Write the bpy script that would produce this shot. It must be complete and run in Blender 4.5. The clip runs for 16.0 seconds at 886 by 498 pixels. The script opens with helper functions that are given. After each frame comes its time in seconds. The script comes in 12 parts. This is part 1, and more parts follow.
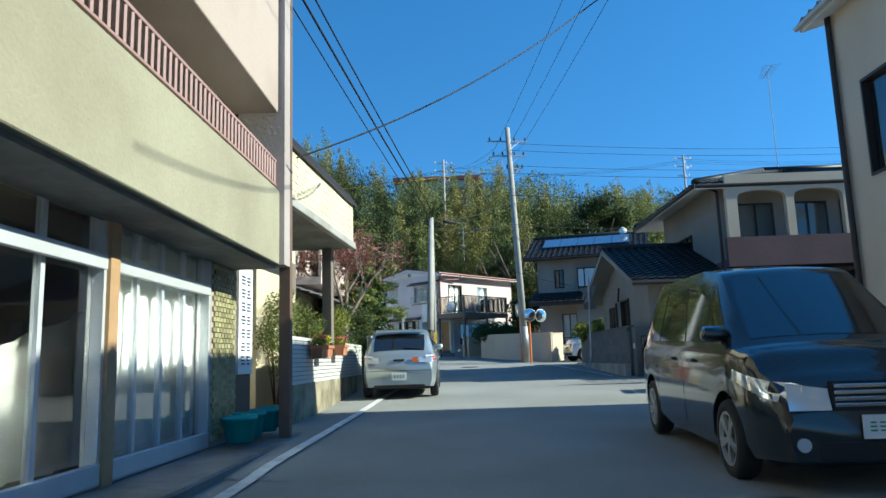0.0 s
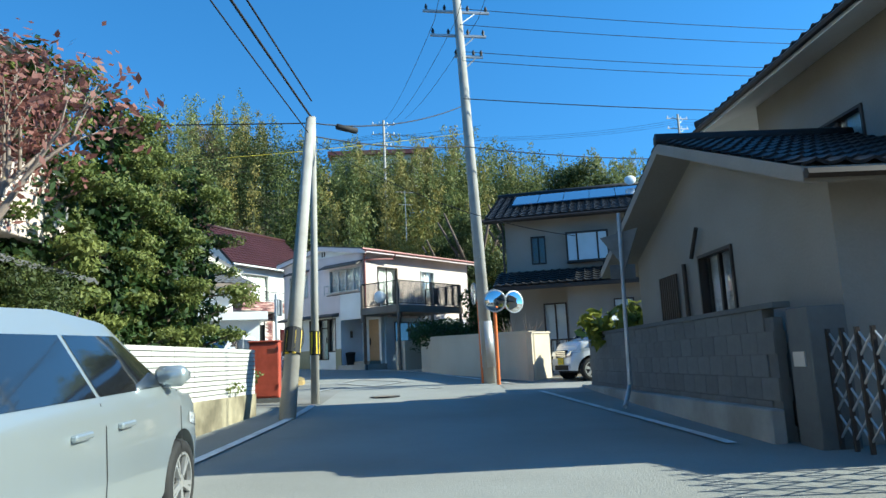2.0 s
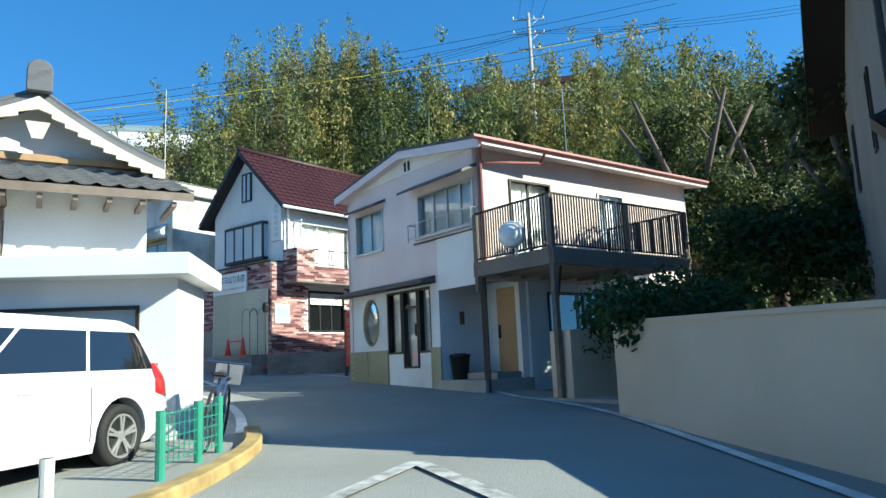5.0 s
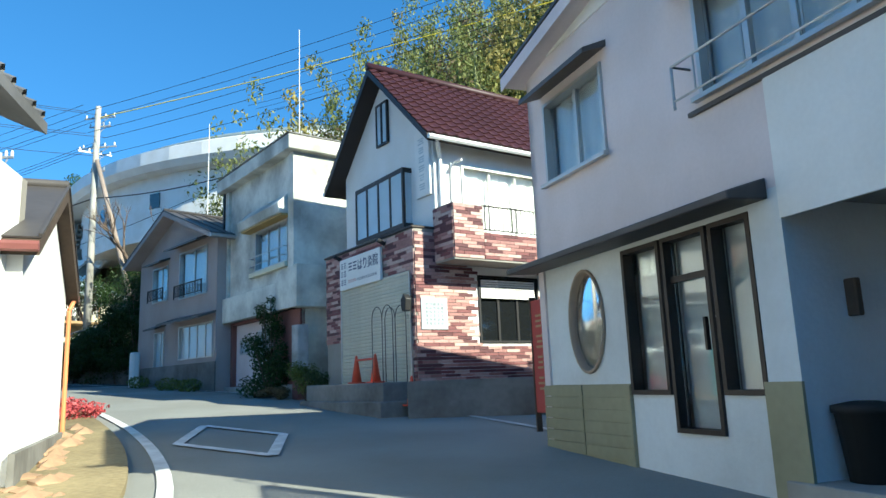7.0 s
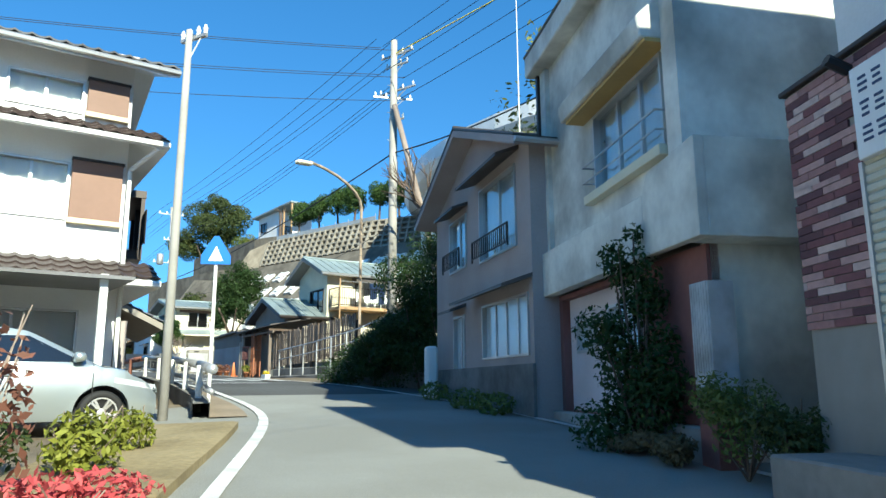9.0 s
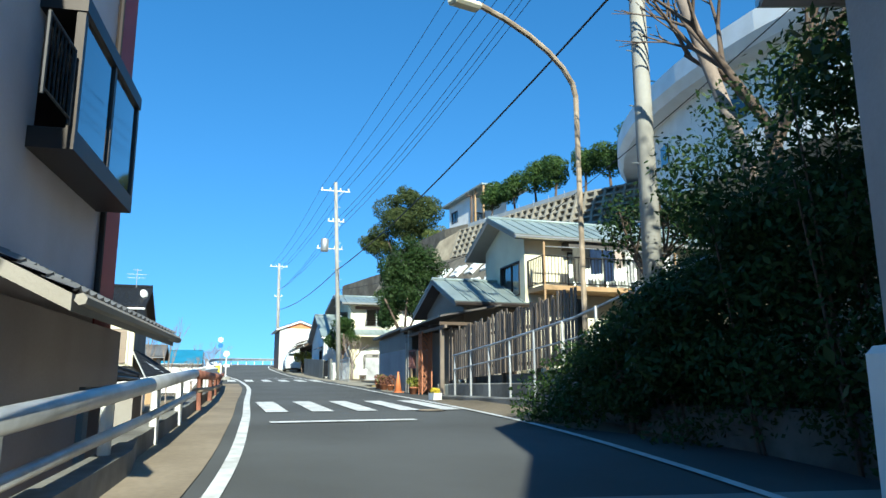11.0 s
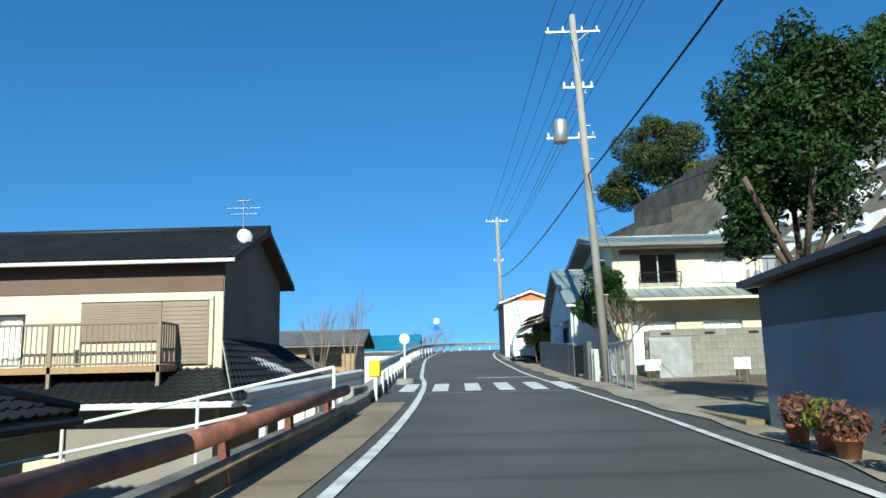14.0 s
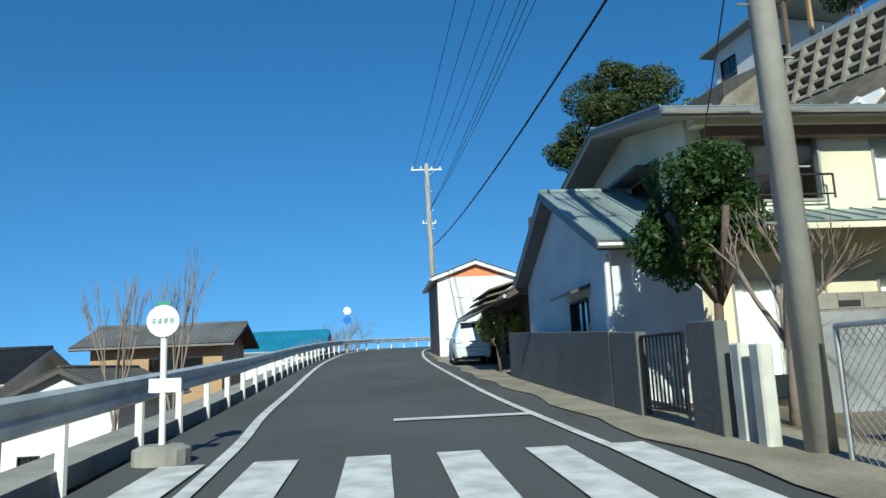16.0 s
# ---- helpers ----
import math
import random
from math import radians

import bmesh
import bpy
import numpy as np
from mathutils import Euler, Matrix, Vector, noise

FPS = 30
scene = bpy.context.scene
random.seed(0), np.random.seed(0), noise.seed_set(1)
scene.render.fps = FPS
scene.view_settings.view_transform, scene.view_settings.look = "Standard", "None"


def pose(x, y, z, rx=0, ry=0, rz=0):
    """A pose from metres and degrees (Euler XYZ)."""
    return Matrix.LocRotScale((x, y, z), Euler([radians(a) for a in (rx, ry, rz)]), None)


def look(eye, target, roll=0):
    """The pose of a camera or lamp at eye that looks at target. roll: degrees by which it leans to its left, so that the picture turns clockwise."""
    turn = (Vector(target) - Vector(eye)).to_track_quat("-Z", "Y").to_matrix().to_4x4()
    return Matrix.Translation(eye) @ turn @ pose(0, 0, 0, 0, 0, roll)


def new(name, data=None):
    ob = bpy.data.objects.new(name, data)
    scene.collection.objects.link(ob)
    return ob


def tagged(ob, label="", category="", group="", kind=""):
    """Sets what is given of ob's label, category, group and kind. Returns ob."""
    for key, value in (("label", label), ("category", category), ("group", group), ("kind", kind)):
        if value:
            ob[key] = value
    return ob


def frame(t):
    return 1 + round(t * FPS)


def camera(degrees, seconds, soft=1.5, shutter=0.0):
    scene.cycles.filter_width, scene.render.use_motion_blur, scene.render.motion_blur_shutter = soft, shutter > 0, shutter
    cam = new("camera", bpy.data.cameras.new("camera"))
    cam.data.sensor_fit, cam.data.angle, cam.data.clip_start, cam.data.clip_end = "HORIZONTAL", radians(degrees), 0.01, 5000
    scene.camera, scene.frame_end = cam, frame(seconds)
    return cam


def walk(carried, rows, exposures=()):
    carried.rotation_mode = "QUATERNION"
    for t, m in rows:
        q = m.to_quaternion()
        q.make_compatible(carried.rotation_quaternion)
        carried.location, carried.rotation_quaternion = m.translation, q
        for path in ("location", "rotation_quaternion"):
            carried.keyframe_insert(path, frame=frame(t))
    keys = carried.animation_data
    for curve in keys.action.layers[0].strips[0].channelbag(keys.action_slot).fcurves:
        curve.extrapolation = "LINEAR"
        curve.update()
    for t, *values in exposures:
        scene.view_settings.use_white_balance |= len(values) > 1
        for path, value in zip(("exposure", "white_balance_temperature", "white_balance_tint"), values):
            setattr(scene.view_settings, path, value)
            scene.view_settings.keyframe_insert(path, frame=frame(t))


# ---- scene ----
cam = camera(64.24, 16.0)
METRES, EYE, TILT, LEAN, TURN = 100.0, 1.25, 0.0, 0.0, 1.3
ROWS = [
    (0, -0.0006, -0.0021, -0.0003, 0.25, 8.91, 1.85),
    (0.5, 0.0021, 0.034, 0.0008, -0.33, 8.92, 1.93),
    (1, 0.0056, 0.0679, 0.002, -2.09, 9.01, 2.39),
    (1.5, 0.0102, 0.1011, 0.0027, -2.97, 9.44, 2.79),
    (2, 0.0141, 0.1339, 0.0032, -2.89, 9.12, 2.65),
    (2.5, 0.0175, 0.1654, 0.0046, -2.05, 9.29, 2.67),
    (3, 0.0198, 0.1964, 0.0053, -0.51, 9.17, 3.15),
    (3.5, 0.0203, 0.2257, 0.0061, 3.4, 9.06, 3.21),
    (4, 0.019, 0.2529, 0.0071, 6.3, 8.84, 2.93),
    (4.2, 0.0182, 0.2622, 0.0073, 7.48, 8.69, 2.77),
    (6.3, -0.0006, 0.3634, 0.0114, 17.45, 9.73, 1.95),
    (6.5, -0.0038, 0.3729, 0.0117, 19.97, 9.72, 1.82),
    (7, -0.0146, 0.3966, 0.0124, 27.12, 10.57, 2.23),
    (7.5, -0.0283, 0.4184, 0.0137, 34.75, 10.38, 1.53),
    (8, -0.0467, 0.4402, 0.0146, 41.58, 10.71, 0.54),
    (8.5, -0.0662, 0.46, 0.0162, 48.37, 10.58, 0.54),
    (9, -0.0875, 0.478, 0.0177, 54.58, 10.83, 0.3),
    (9.2, -0.098, 0.485, 0.0185, 56.24, 10.98, -0.38),
    (11.3, -0.2184, 0.5405, 0.0255, 74.08, 10.97, 0.65),
    (11.5, -0.2301, 0.5436, 0.0262, 76.27, 10.97, 0.82),
    (12, -0.2629, 0.5505, 0.028, 81.11, 10.86, 0.8),
    (12.5, -0.2971, 0.5558, 0.0296, 84.78, 11.53, 2.2),
    (13, -0.3298, 0.5587, 0.031, 87.23, 9.77, 2.12),
    (13.5, -0.3637, 0.561, 0.0319, 88.88, 9.92, 1.64),
    (14, -0.4009, 0.5631, 0.0331, 89.71, 9.63, 1.31),
    (14.5, -0.4367, 0.5655, 0.0339, 89.19, 8.68, 1.72),
    (15, -0.4768, 0.5682, 0.0351, 82.69, 8.35, 2.52),
    (15.5, -0.5175, 0.571, 0.0364, 82.5, 8.55, 2.78),
    (16, -0.5609, 0.5732, 0.0375, 83.71, 9.19, 2.42),
]
walk(cam, [(t, pose(0, 0, EYE, TILT, LEAN, TURN) @ pose(METRES * x, METRES * y, METRES * z, 90 + pitch, roll, yaw)) for t, x, y, z, yaw, pitch, roll in ROWS],
     [(t, e, k, -4) for t, e, k in ((0, 0.8, 5900), (1, 0.9, 5900), (2.2, 1.05, 5900), (4.2, 0.9, 5900), (6.3, 1.25, 6200), (8.2, 1.0, 6200), (9.2, 1.1, 6200), (11.3, 0.83, 5950), (12.1, 0.6, 5900), (14, 0.42, 5900), (15, 0.3, 5900), (16, 0.16, 5900))])

# ---------------- light ----------------
SUN_AZ, SUN_EL = math.atan2(1.0, -0.09), radians(31)
world = bpy.data.worlds.new("sky")
scene.world = world
world.use_nodes = True
_n = world.node_tree
_sky = _n.nodes.new("ShaderNodeTexSky")
_sky.sky_type, _sky.sun_disc = "NISHITA", False
_sky.sun_elevation, _sky.sun_rotation = SUN_EL, SUN_AZ
_sky.altitude, _sky.air_density, _sky.dust_density, _sky.ozone_density = 0, 1.0, 0.0, 3.5
_sat = _n.nodes.new("ShaderNodeHueSaturation")
_sat.inputs["Saturation"].default_value = 1.24
# the haze low on the horizon is thin: the sky is read a little higher up
_tc, _hi = _n.nodes.new("ShaderNodeTexCoord"), _n.nodes.new("ShaderNodeVectorMath")
_hi.operation = "MULTIPLY_ADD"
_hi.inputs[1].default_value, _hi.inputs[2].default_value = (1, 1, 0.8), (0, 0, 0.2)
_n.links.new(_tc.outputs["Generated"], _hi.inputs[0])
_n.links.new(_hi.outputs[0], _sky.inputs["Vector"])
_n.links.new(_sky.outputs[0], _sat.inputs["Color"])
_n.links.new(_sat.outputs[0], _n.nodes["Background"].inputs[0])
_n.nodes["Background"].inputs[1].default_value = 0.125
_sun = new("sun", bpy.data.lights.new("sun", "SUN"))
_sun.data.energy, _sun.data.angle, _sun.data.color = 5.0, radians(0.5), (1.0, 0.92, 0.78)
_sd = Vector((math.sin(SUN_AZ) * math.cos(SUN_EL), math.cos(SUN_AZ) * math.cos(SUN_EL), math.sin(SUN_EL)))
_sun.matrix_world = look(_sd * 60, (0, 0, 0))


# ---------------- materials ----------------
def mat(name, color, rough=0.7, metal=0.0, vary=0.12, scale=6.0, bump=0.15, stain=0.15, stain_scale=0.7, spec=0.4, random_piece=0.0, coat=0.0):
    """A painted, plastered, stone or metal surface: fine grain, broad stains, slight relief."""
    m = bpy.data.materials.new(name)
    m.use_nodes = True
    nt, b = m.node_tree, m.node_tree.nodes["Principled BSDF"]
    tc = nt.nodes.new("ShaderNodeTexCoord")
    fine, broad = nt.nodes.new("ShaderNodeTexNoise"), nt.nodes.new("ShaderNodeTexNoise")
    fine.inputs["Scale"].default_value, fine.inputs["Detail"].default_value = scale, 5
    broad.inputs["Scale"].default_value, broad.inputs["Detail"].default_value = stain_scale, 4
    for t in (fine, broad):
        nt.links.new(tc.outputs["Object"], t.inputs["Vector"])
    c = Vector(color[:3])
    mix = nt.nodes.new("ShaderNodeMix")
    mix.data_type = "RGBA"
    mix.inputs[6].default_value, mix.inputs[7].default_value = (*(c * (1 - vary)), 1), (*(c * (1 + vary)), 1)
    nt.links.new(fine.outputs[0], mix.inputs[0])
    dirt = nt.nodes.new("ShaderNodeMix")
    dirt.data_type, dirt.blend_type = "RGBA", "MULTIPLY"
    ramp = nt.nodes.new("ShaderNodeValToRGB")
    ramp.color_ramp.elements[0].position, ramp.color_ramp.elements[1].position = 0.35, 0.62
    d = 1 - stain
    ramp.color_ramp.elements[0].color, ramp.color_ramp.elements[1].color = (d, d * 0.98, d * 0.95, 1), (1, 1, 1, 1)
    nt.links.new(broad.outputs[0], ramp.inputs[0])
    dirt.inputs[0].default_value = 1
    nt.links.new(mix.outputs[2], dirt.inputs[6])
    nt.links.new(ramp.outputs[0], dirt.inputs[7])
    out = dirt.outputs[2]
    if random_piece:
        info, hsv = nt.nodes.new("ShaderNodeObjectInfo"), nt.nodes.new("ShaderNodeHueSaturation")
        mr = nt.nodes.new("ShaderNodeMapRange")
        mr.inputs[3].default_value, mr.inputs[4].default_value = 1 - random_piece, 1 + random_piece
        nt.links.new(info.outputs["Random"], mr.inputs[0])
        nt.links.new(mr.outputs[0], hsv.inputs["Value"])
        nt.links.new(out, hsv.inputs["Color"])
        out = hsv.outputs[0]
    nt.links.new(out, b.inputs["Base Color"])
    b.inputs["Roughness"].default_value, b.inputs["Metallic"].default_value = rough, metal
    b.inputs["Specular IOR Level"].default_value = spec
    b.inputs["Coat Weight"].default_value, b.inputs["Coat Roughness"].default_value = coat, 0.05
    if bump:
        bp = nt.nodes.new("ShaderNodeBump")
        bp.inputs["Strength"].default_value, bp.inputs["Distance"].default_value = bump, 0.02
        nt.links.new(fine.outputs[0], bp.inputs["Height"])
        nt.links.new(bp.outputs[0], b.inputs["Normal"])
    return m


def glass_mat(name, tint=(0.9, 0.95, 0.97)):
    m = bpy.data.materials.new(name)
    m.use_nodes = True
    b = m.node_tree.nodes["Principled BSDF"]
    b.inputs["Base Color"].default_value = (*tint, 1)
    b.inputs["Roughness"].default_value = 0.02
    b.inputs["Transmission Weight"].default_value = 1.0
    b.inputs["IOR"].default_value = 1.5
    return m


def leaf_mat(name, dark, light, dry=None, rough=0.55):
    """Foliage: each leaf takes its own tone; some light passes through."""
    m = bpy.data.materials.new(name)
    m.use_nodes = True
    nt, b = m.node_tree, m.node_tree.nodes["Principled BSDF"]
    g = nt.nodes.new("ShaderNodeNewGeometry")
    r = nt.nodes.new("ShaderNodeValToRGB")
    r.color_ramp.elements[0].color, r.color_ramp.elements[1].color = (*dark, 1), (*light, 1)
    if dry:
        e = r.color_ramp.elements.new(0.86)
        e.color = (*light, 1)
        r.color_ramp.elements[2].color = (*dry, 1)
    tc, nz, mx = nt.nodes.new("ShaderNodeTexCoord"), nt.nodes.new("ShaderNodeTexNoise"), nt.nodes.new("ShaderNodeMath")
    nz.inputs["Scale"].default_value = 0.45
    nt.links.new(tc.outputs["Object"], nz.inputs["Vector"])
    mx.operation = "MULTIPLY_ADD"
    mx.inputs[1].default_value = 0.5
    ad = nt.nodes.new("ShaderNodeMath")
    ad.operation = "MULTIPLY_ADD"
    ad.inputs[1].default_value, ad.inputs[2].default_value = 1.3, -0.4
    nt.links.new(nz.outputs[0], ad.inputs[0])
    nt.links.new(g.outputs["Random Per Island"], mx.inputs[0])
    nt.links.new(ad.outputs[0], mx.inputs[2])
    nt.links.new(mx.outputs[0], r.inputs[0])
    nt.links.new(r.outputs[0], b.inputs["Base Color"])
    b.inputs["Roughness"].default_value = rough
    b.inputs["Specular IOR Level"].default_value = 0.25
    tr, add = nt.nodes.new("ShaderNodeBsdfTranslucent"), nt.nodes.new("ShaderNodeMixShader")
    add.inputs[0].default_value = 0.3
    nt.links.new(r.outputs[0], tr.inputs[0])
    nt.links.new(b.outputs[0], add.inputs[1])
    nt.links.new(tr.outputs[0], add.inputs[2])
    nt.links.new(add.outputs[0], nt.nodes["Material Output"].inputs[0])
    return m


M = {}
M["asphalt_pale"] = mat("pale_worn_asphalt", (0.28, 0.285, 0.265), 0.9, vary=0.25, scale=60, bump=0.5, stain=0.2, stain_scale=0.35)
M["asphalt"] = mat("asphalt", (0.095, 0.097, 0.096), 0.9, vary=0.3, scale=60, bump=0.5, stain=0.25, stain_scale=0.35)
M["asphalt_old"] = mat("old_asphalt", (0.28, 0.28, 0.26), 0.9, vary=0.3, scale=45, bump=0.5, stain=0.3, stain_scale=0.5)
M["line"] = mat("road_paint", (0.72, 0.72, 0.7), 0.7, vary=0.12, scale=30, stain=0.3, stain_scale=3)
M["line_worn"] = mat("worn_road_paint", (0.5, 0.5, 0.48), 0.8, vary=0.25, scale=22, stain=0.55, stain_scale=5)
M["earth"] = mat("earth", (0.2, 0.16, 0.11), 0.95, vary=0.35, scale=12, bump=0.8, stain=0.4, stain_scale=0.4)
M["drygrass"] = mat("dry_grass_soil", (0.3, 0.24, 0.13), 0.95, vary=0.35, scale=14, bump=0.8, stain=0.35)
M["hill"] = mat("hill_undergrowth", (0.06, 0.065, 0.03), 0.95, vary=0.5, scale=3, bump=1.0, stain=0.4)
M["concrete"] = mat("concrete", (0.36, 0.35, 0.32), 0.85, vary=0.12, scale=10, bump=0.3, stain=0.3, stain_scale=1.2)
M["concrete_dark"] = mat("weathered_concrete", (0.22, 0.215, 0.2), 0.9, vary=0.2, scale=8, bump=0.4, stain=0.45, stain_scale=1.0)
M["block"] = mat("grey_block_wall", (0.14, 0.145, 0.14), 0.9, vary=0.15, scale=12, bump=0.4, stain=0.25)
M["poleconc"] = mat("pole_concrete", (0.38, 0.365, 0.33), 0.8, vary=0.08, scale=15, bump=0.15, stain=0.2, stain_scale=1.5)
M["white"] = mat("white_stucco", (0.78, 0.78, 0.76), 0.8, vary=0.05, scale=25, bump=0.2, stain=0.1)
M["white_paint"] = mat("white_paint", (0.8, 0.8, 0.78), 0.45, vary=0.04, scale=12, bump=0.05, stain=0.1)
M["cream"] = mat("cream_siding", (0.68, 0.6, 0.42), 0.75, vary=0.08, scale=14, bump=0.2, stain=0.12)
M["creamlight"] = mat("pale_cream_stucco", (0.72, 0.67, 0.5), 0.8, vary=0.06, scale=20, bump=0.2, stain=0.15)
M["olive"] = mat("olive_grey_stucco", (0.33, 0.31, 0.22), 0.85, vary=0.1, scale=30, bump=0.35, stain=0.2)
M["pinkgrey"] = mat("pink_grey_stucco", (0.7, 0.62, 0.62), 0.8, vary=0.06, scale=24, bump=0.2, stain=0.12)
M["salmon"] = mat("salmon_stucco", (0.72, 0.6, 0.53), 0.8, vary=0.06, scale=24, bump=0.2, stain=0.12)
M["taupe"] = mat("taupe_siding", (0.4, 0.35, 0.33), 0.8, vary=0.08, scale=20, bump=0.2, stain=0.15)
M["beigegrey"] = mat("beige_grey_stucco", (0.29, 0.265, 0.23), 0.8, vary=0.08, scale=24, bump=0.25, stain=0.12)
M["beige"] = mat("beige_stucco", (0.55, 0.47, 0.36), 0.8, vary=0.06, scale=24, bump=0.2, stain=0.1)
M["concwall"] = mat("streaked_cream_concrete", (0.72, 0.72, 0.65), 0.85, vary=0.14, scale=9, bump=0.25, stain=0.52, stain_scale=0.9)
M["bluewhite"] = mat("pale_blue_plaster", (0.68, 0.72, 0.74), 0.8, vary=0.06, scale=20, bump=0.2, stain=0.18)
M["alu_white"] = mat("pale_anodised_frame", (0.62, 0.64, 0.66), 0.4, 0.3, vary=0.05, scale=10, bump=0.03, stain=0.1)
M["dark"] = mat("dark_interior", (0.03, 0.03, 0.03), 0.9, vary=0.2, bump=0)
M["room"] = mat("room_plaster", (0.3, 0.28, 0.25), 0.9, vary=0.1, bump=0)
M["tile_black"] = mat("black_roof_tile", (0.022, 0.023, 0.026), 0.5, vary=0.25, scale=18, bump=0.15, stain=0.25, spec=0.25)
M["tile_maroon"] = mat("maroon_roof_tile", (0.05, 0.016, 0.018), 0.5, vary=0.25, scale=18, bump=0.1, stain=0.2, random_piece=0.25)
M["tile_grey"] = mat("grey_roof_tile", (0.16, 0.16, 0.165), 0.5, vary=0.2, scale=18, bump=0.15, stain=0.3)
M["metal_roof"] = mat("green_grey_metal_roof", (0.3, 0.36, 0.36), 0.45, 0.2, vary=0.1, scale=8, bump=0.1, stain=0.25)
M["metal_dark"] = mat("dark_metal_roof", (0.1, 0.09, 0.085), 0.5, 0.2, vary=0.15, scale=8, bump=0.1, stain=0.3)
M["metal_red"] = mat("red_brown_metal_edge", (0.28, 0.1, 0.09), 0.5, 0.1, vary=0.15, scale=8, bump=0.1, stain=0.25)
M["alu"] = mat("aluminium", (0.55, 0.55, 0.54), 0.4, 0.7, vary=0.06, scale=10, bump=0.03, stain=0.12)
M["galv"] = mat("galvanised_steel", (0.5, 0.51, 0.52), 0.45, 0.6, vary=0.12, scale=12, bump=0.05, stain=0.25, stain_scale=2)
M["galv_pale"] = mat("pale_galvanised_beam", (0.62, 0.65, 0.65), 0.5, 0.1, vary=0.08, scale=12, bump=0.05, stain=0.25, stain_scale=2)
M["bronze"] = mat("dark_bronze_frame", (0.045, 0.035, 0.03), 0.45, 0.3, vary=0.1, scale=10, bump=0.03)
M["iron"] = mat("black_iron", (0.03, 0.03, 0.032), 0.5, 0.4, vary=0.15, scale=10, bump=0.05)
M["wood_dark"] = mat("weathered_dark_wood", (0.1, 0.07, 0.05), 0.8, vary=0.3, scale=9, bump=0.4, stain=0.3)
M["wood_grey"] = mat("grey_weathered_wood", (0.2, 0.16, 0.13), 0.85, vary=0.3, scale=9, bump=0.4, stain=0.3, random_piece=0.25)
M["wood_tan"] = mat("tan_wood", (0.42, 0.27, 0.14), 0.6, vary=0.2, scale=9, bump=0.2, stain=0.15)
M["brown"] = mat("brown_board", (0.17, 0.11, 0.08), 0.7, vary=0.12, scale=9, bump=0.15, stain=0.15)
M["shutter_brown"] = mat("brown_shutter", (0.32, 0.25, 0.19), 0.6, vary=0.08, scale=9, bump=0.1, stain=0.12)
M["shutter"] = mat("cream_roller_shutter", (0.6, 0.57, 0.46), 0.5, 0.1, vary=0.06, scale=12, bump=0.05, stain=0.2)
M["red_box"] = mat("faded_red_enamel", (0.5, 0.09, 0.05), 0.5, 0.0, vary=0.15, scale=8, bump=0.1, stain=0.25, stain_scale=2)
M["red_wall"] = mat("red_cladding", (0.42, 0.06, 0.05), 0.6, vary=0.1, scale=9, bump=0.1, stain=0.2)
M["rust"] = mat("rusted_red_steel", (0.3, 0.125, 0.085), 0.75, 0.1, vary=0.4, scale=9, bump=0.4, stain=0.5, stain_scale=2)
M["rust_pale"] = mat("weathered_pale_rusted_steel", (0.42, 0.33, 0.24), 0.8, 0.0, vary=0.35, scale=9, bump=0.4, stain=0.5, stain_scale=2)
M["cone"] = mat("orange_red_plastic", (0.75, 0.1, 0.05), 0.5, vary=0.06, scale=9, bump=0.03)
M["cone2"] = mat("faded_orange_plastic", (0.72, 0.25, 0.1), 0.55, vary=0.08, scale=9, bump=0.03)
M["orange"] = mat("orange_paint", (0.8, 0.2, 0.05), 0.5, vary=0.06, scale=9, bump=0.03)
M["yellow"] = mat("yellow_paint", (0.85, 0.6, 0.03), 0.5, vary=0.06, scale=9, bump=0.03)
M["blackp"] = mat("black_rubber", (0.02, 0.02, 0.02), 0.75, vary=0.1, bump=0.05)
M["teal"] = mat("teal_plastic", (0.03, 0.32, 0.33), 0.5, vary=0.08, bump=0.03)
M["navy"] = mat("navy_plastic", (0.03, 0.06, 0.14), 0.5, vary=0.08, bump=0.03)
M["green"] = mat("green_paint", (0.05, 0.3, 0.2), 0.5, vary=0.1, bump=0.05)
M["terra"] = mat("terracotta", (0.42, 0.17, 0.09), 0.8, vary=0.12, bump=0.15)
M["blue_sign"] = mat("blue_sign_face", (0.02, 0.16, 0.6), 0.4, vary=0.03, bump=0)
M["blue_sheet"] = mat("blue_roof_sheet", (0.03, 0.22, 0.36), 0.6, vary=0.12, bump=0.1)
M["curtain"] = mat("pale_curtain", (0.72, 0.72, 0.68), 0.9, vary=0.06, scale=5, bump=0.1, stain=0.1)
M["cloth_red"] = mat("red_cloth", (0.55, 0.03, 0.04), 0.9, vary=0.1, bump=0.1)
M["cloth_grey"] = mat("grey_cloth", (0.3, 0.33, 0.36), 0.9, vary=0.1, bump=0.1)
M["silver_car"] = mat("silver_car_paint", (0.42, 0.47, 0.48), 0.3, 0.6, vary=0.02, scale=200, bump=0, stain=0.05, coat=0.8)
M["white_car"] = mat("white_car_paint", (0.68, 0.69, 0.71), 0.25, 0.0, vary=0.01, bump=0, stain=0.03, coat=0.7)
M["dark_car"] = mat("grey_black_car_paint", (0.03, 0.032, 0.03), 0.16, 0.2, vary=0.02, bump=0, stain=0.05, coat=0.8)
M["lamp_red"] = mat("red_lamp_lens", (0.5, 0.02, 0.02), 0.15, bump=0, coat=0.6)
M["lamp_clear"] = mat("clear_lamp_lens", (0.75, 0.78, 0.8), 0.08, 0.4, bump=0, coat=1.0)
M["chrome"] = mat("chrome", (0.75, 0.75, 0.76), 0.12, 1.0, vary=0.02, bump=0)
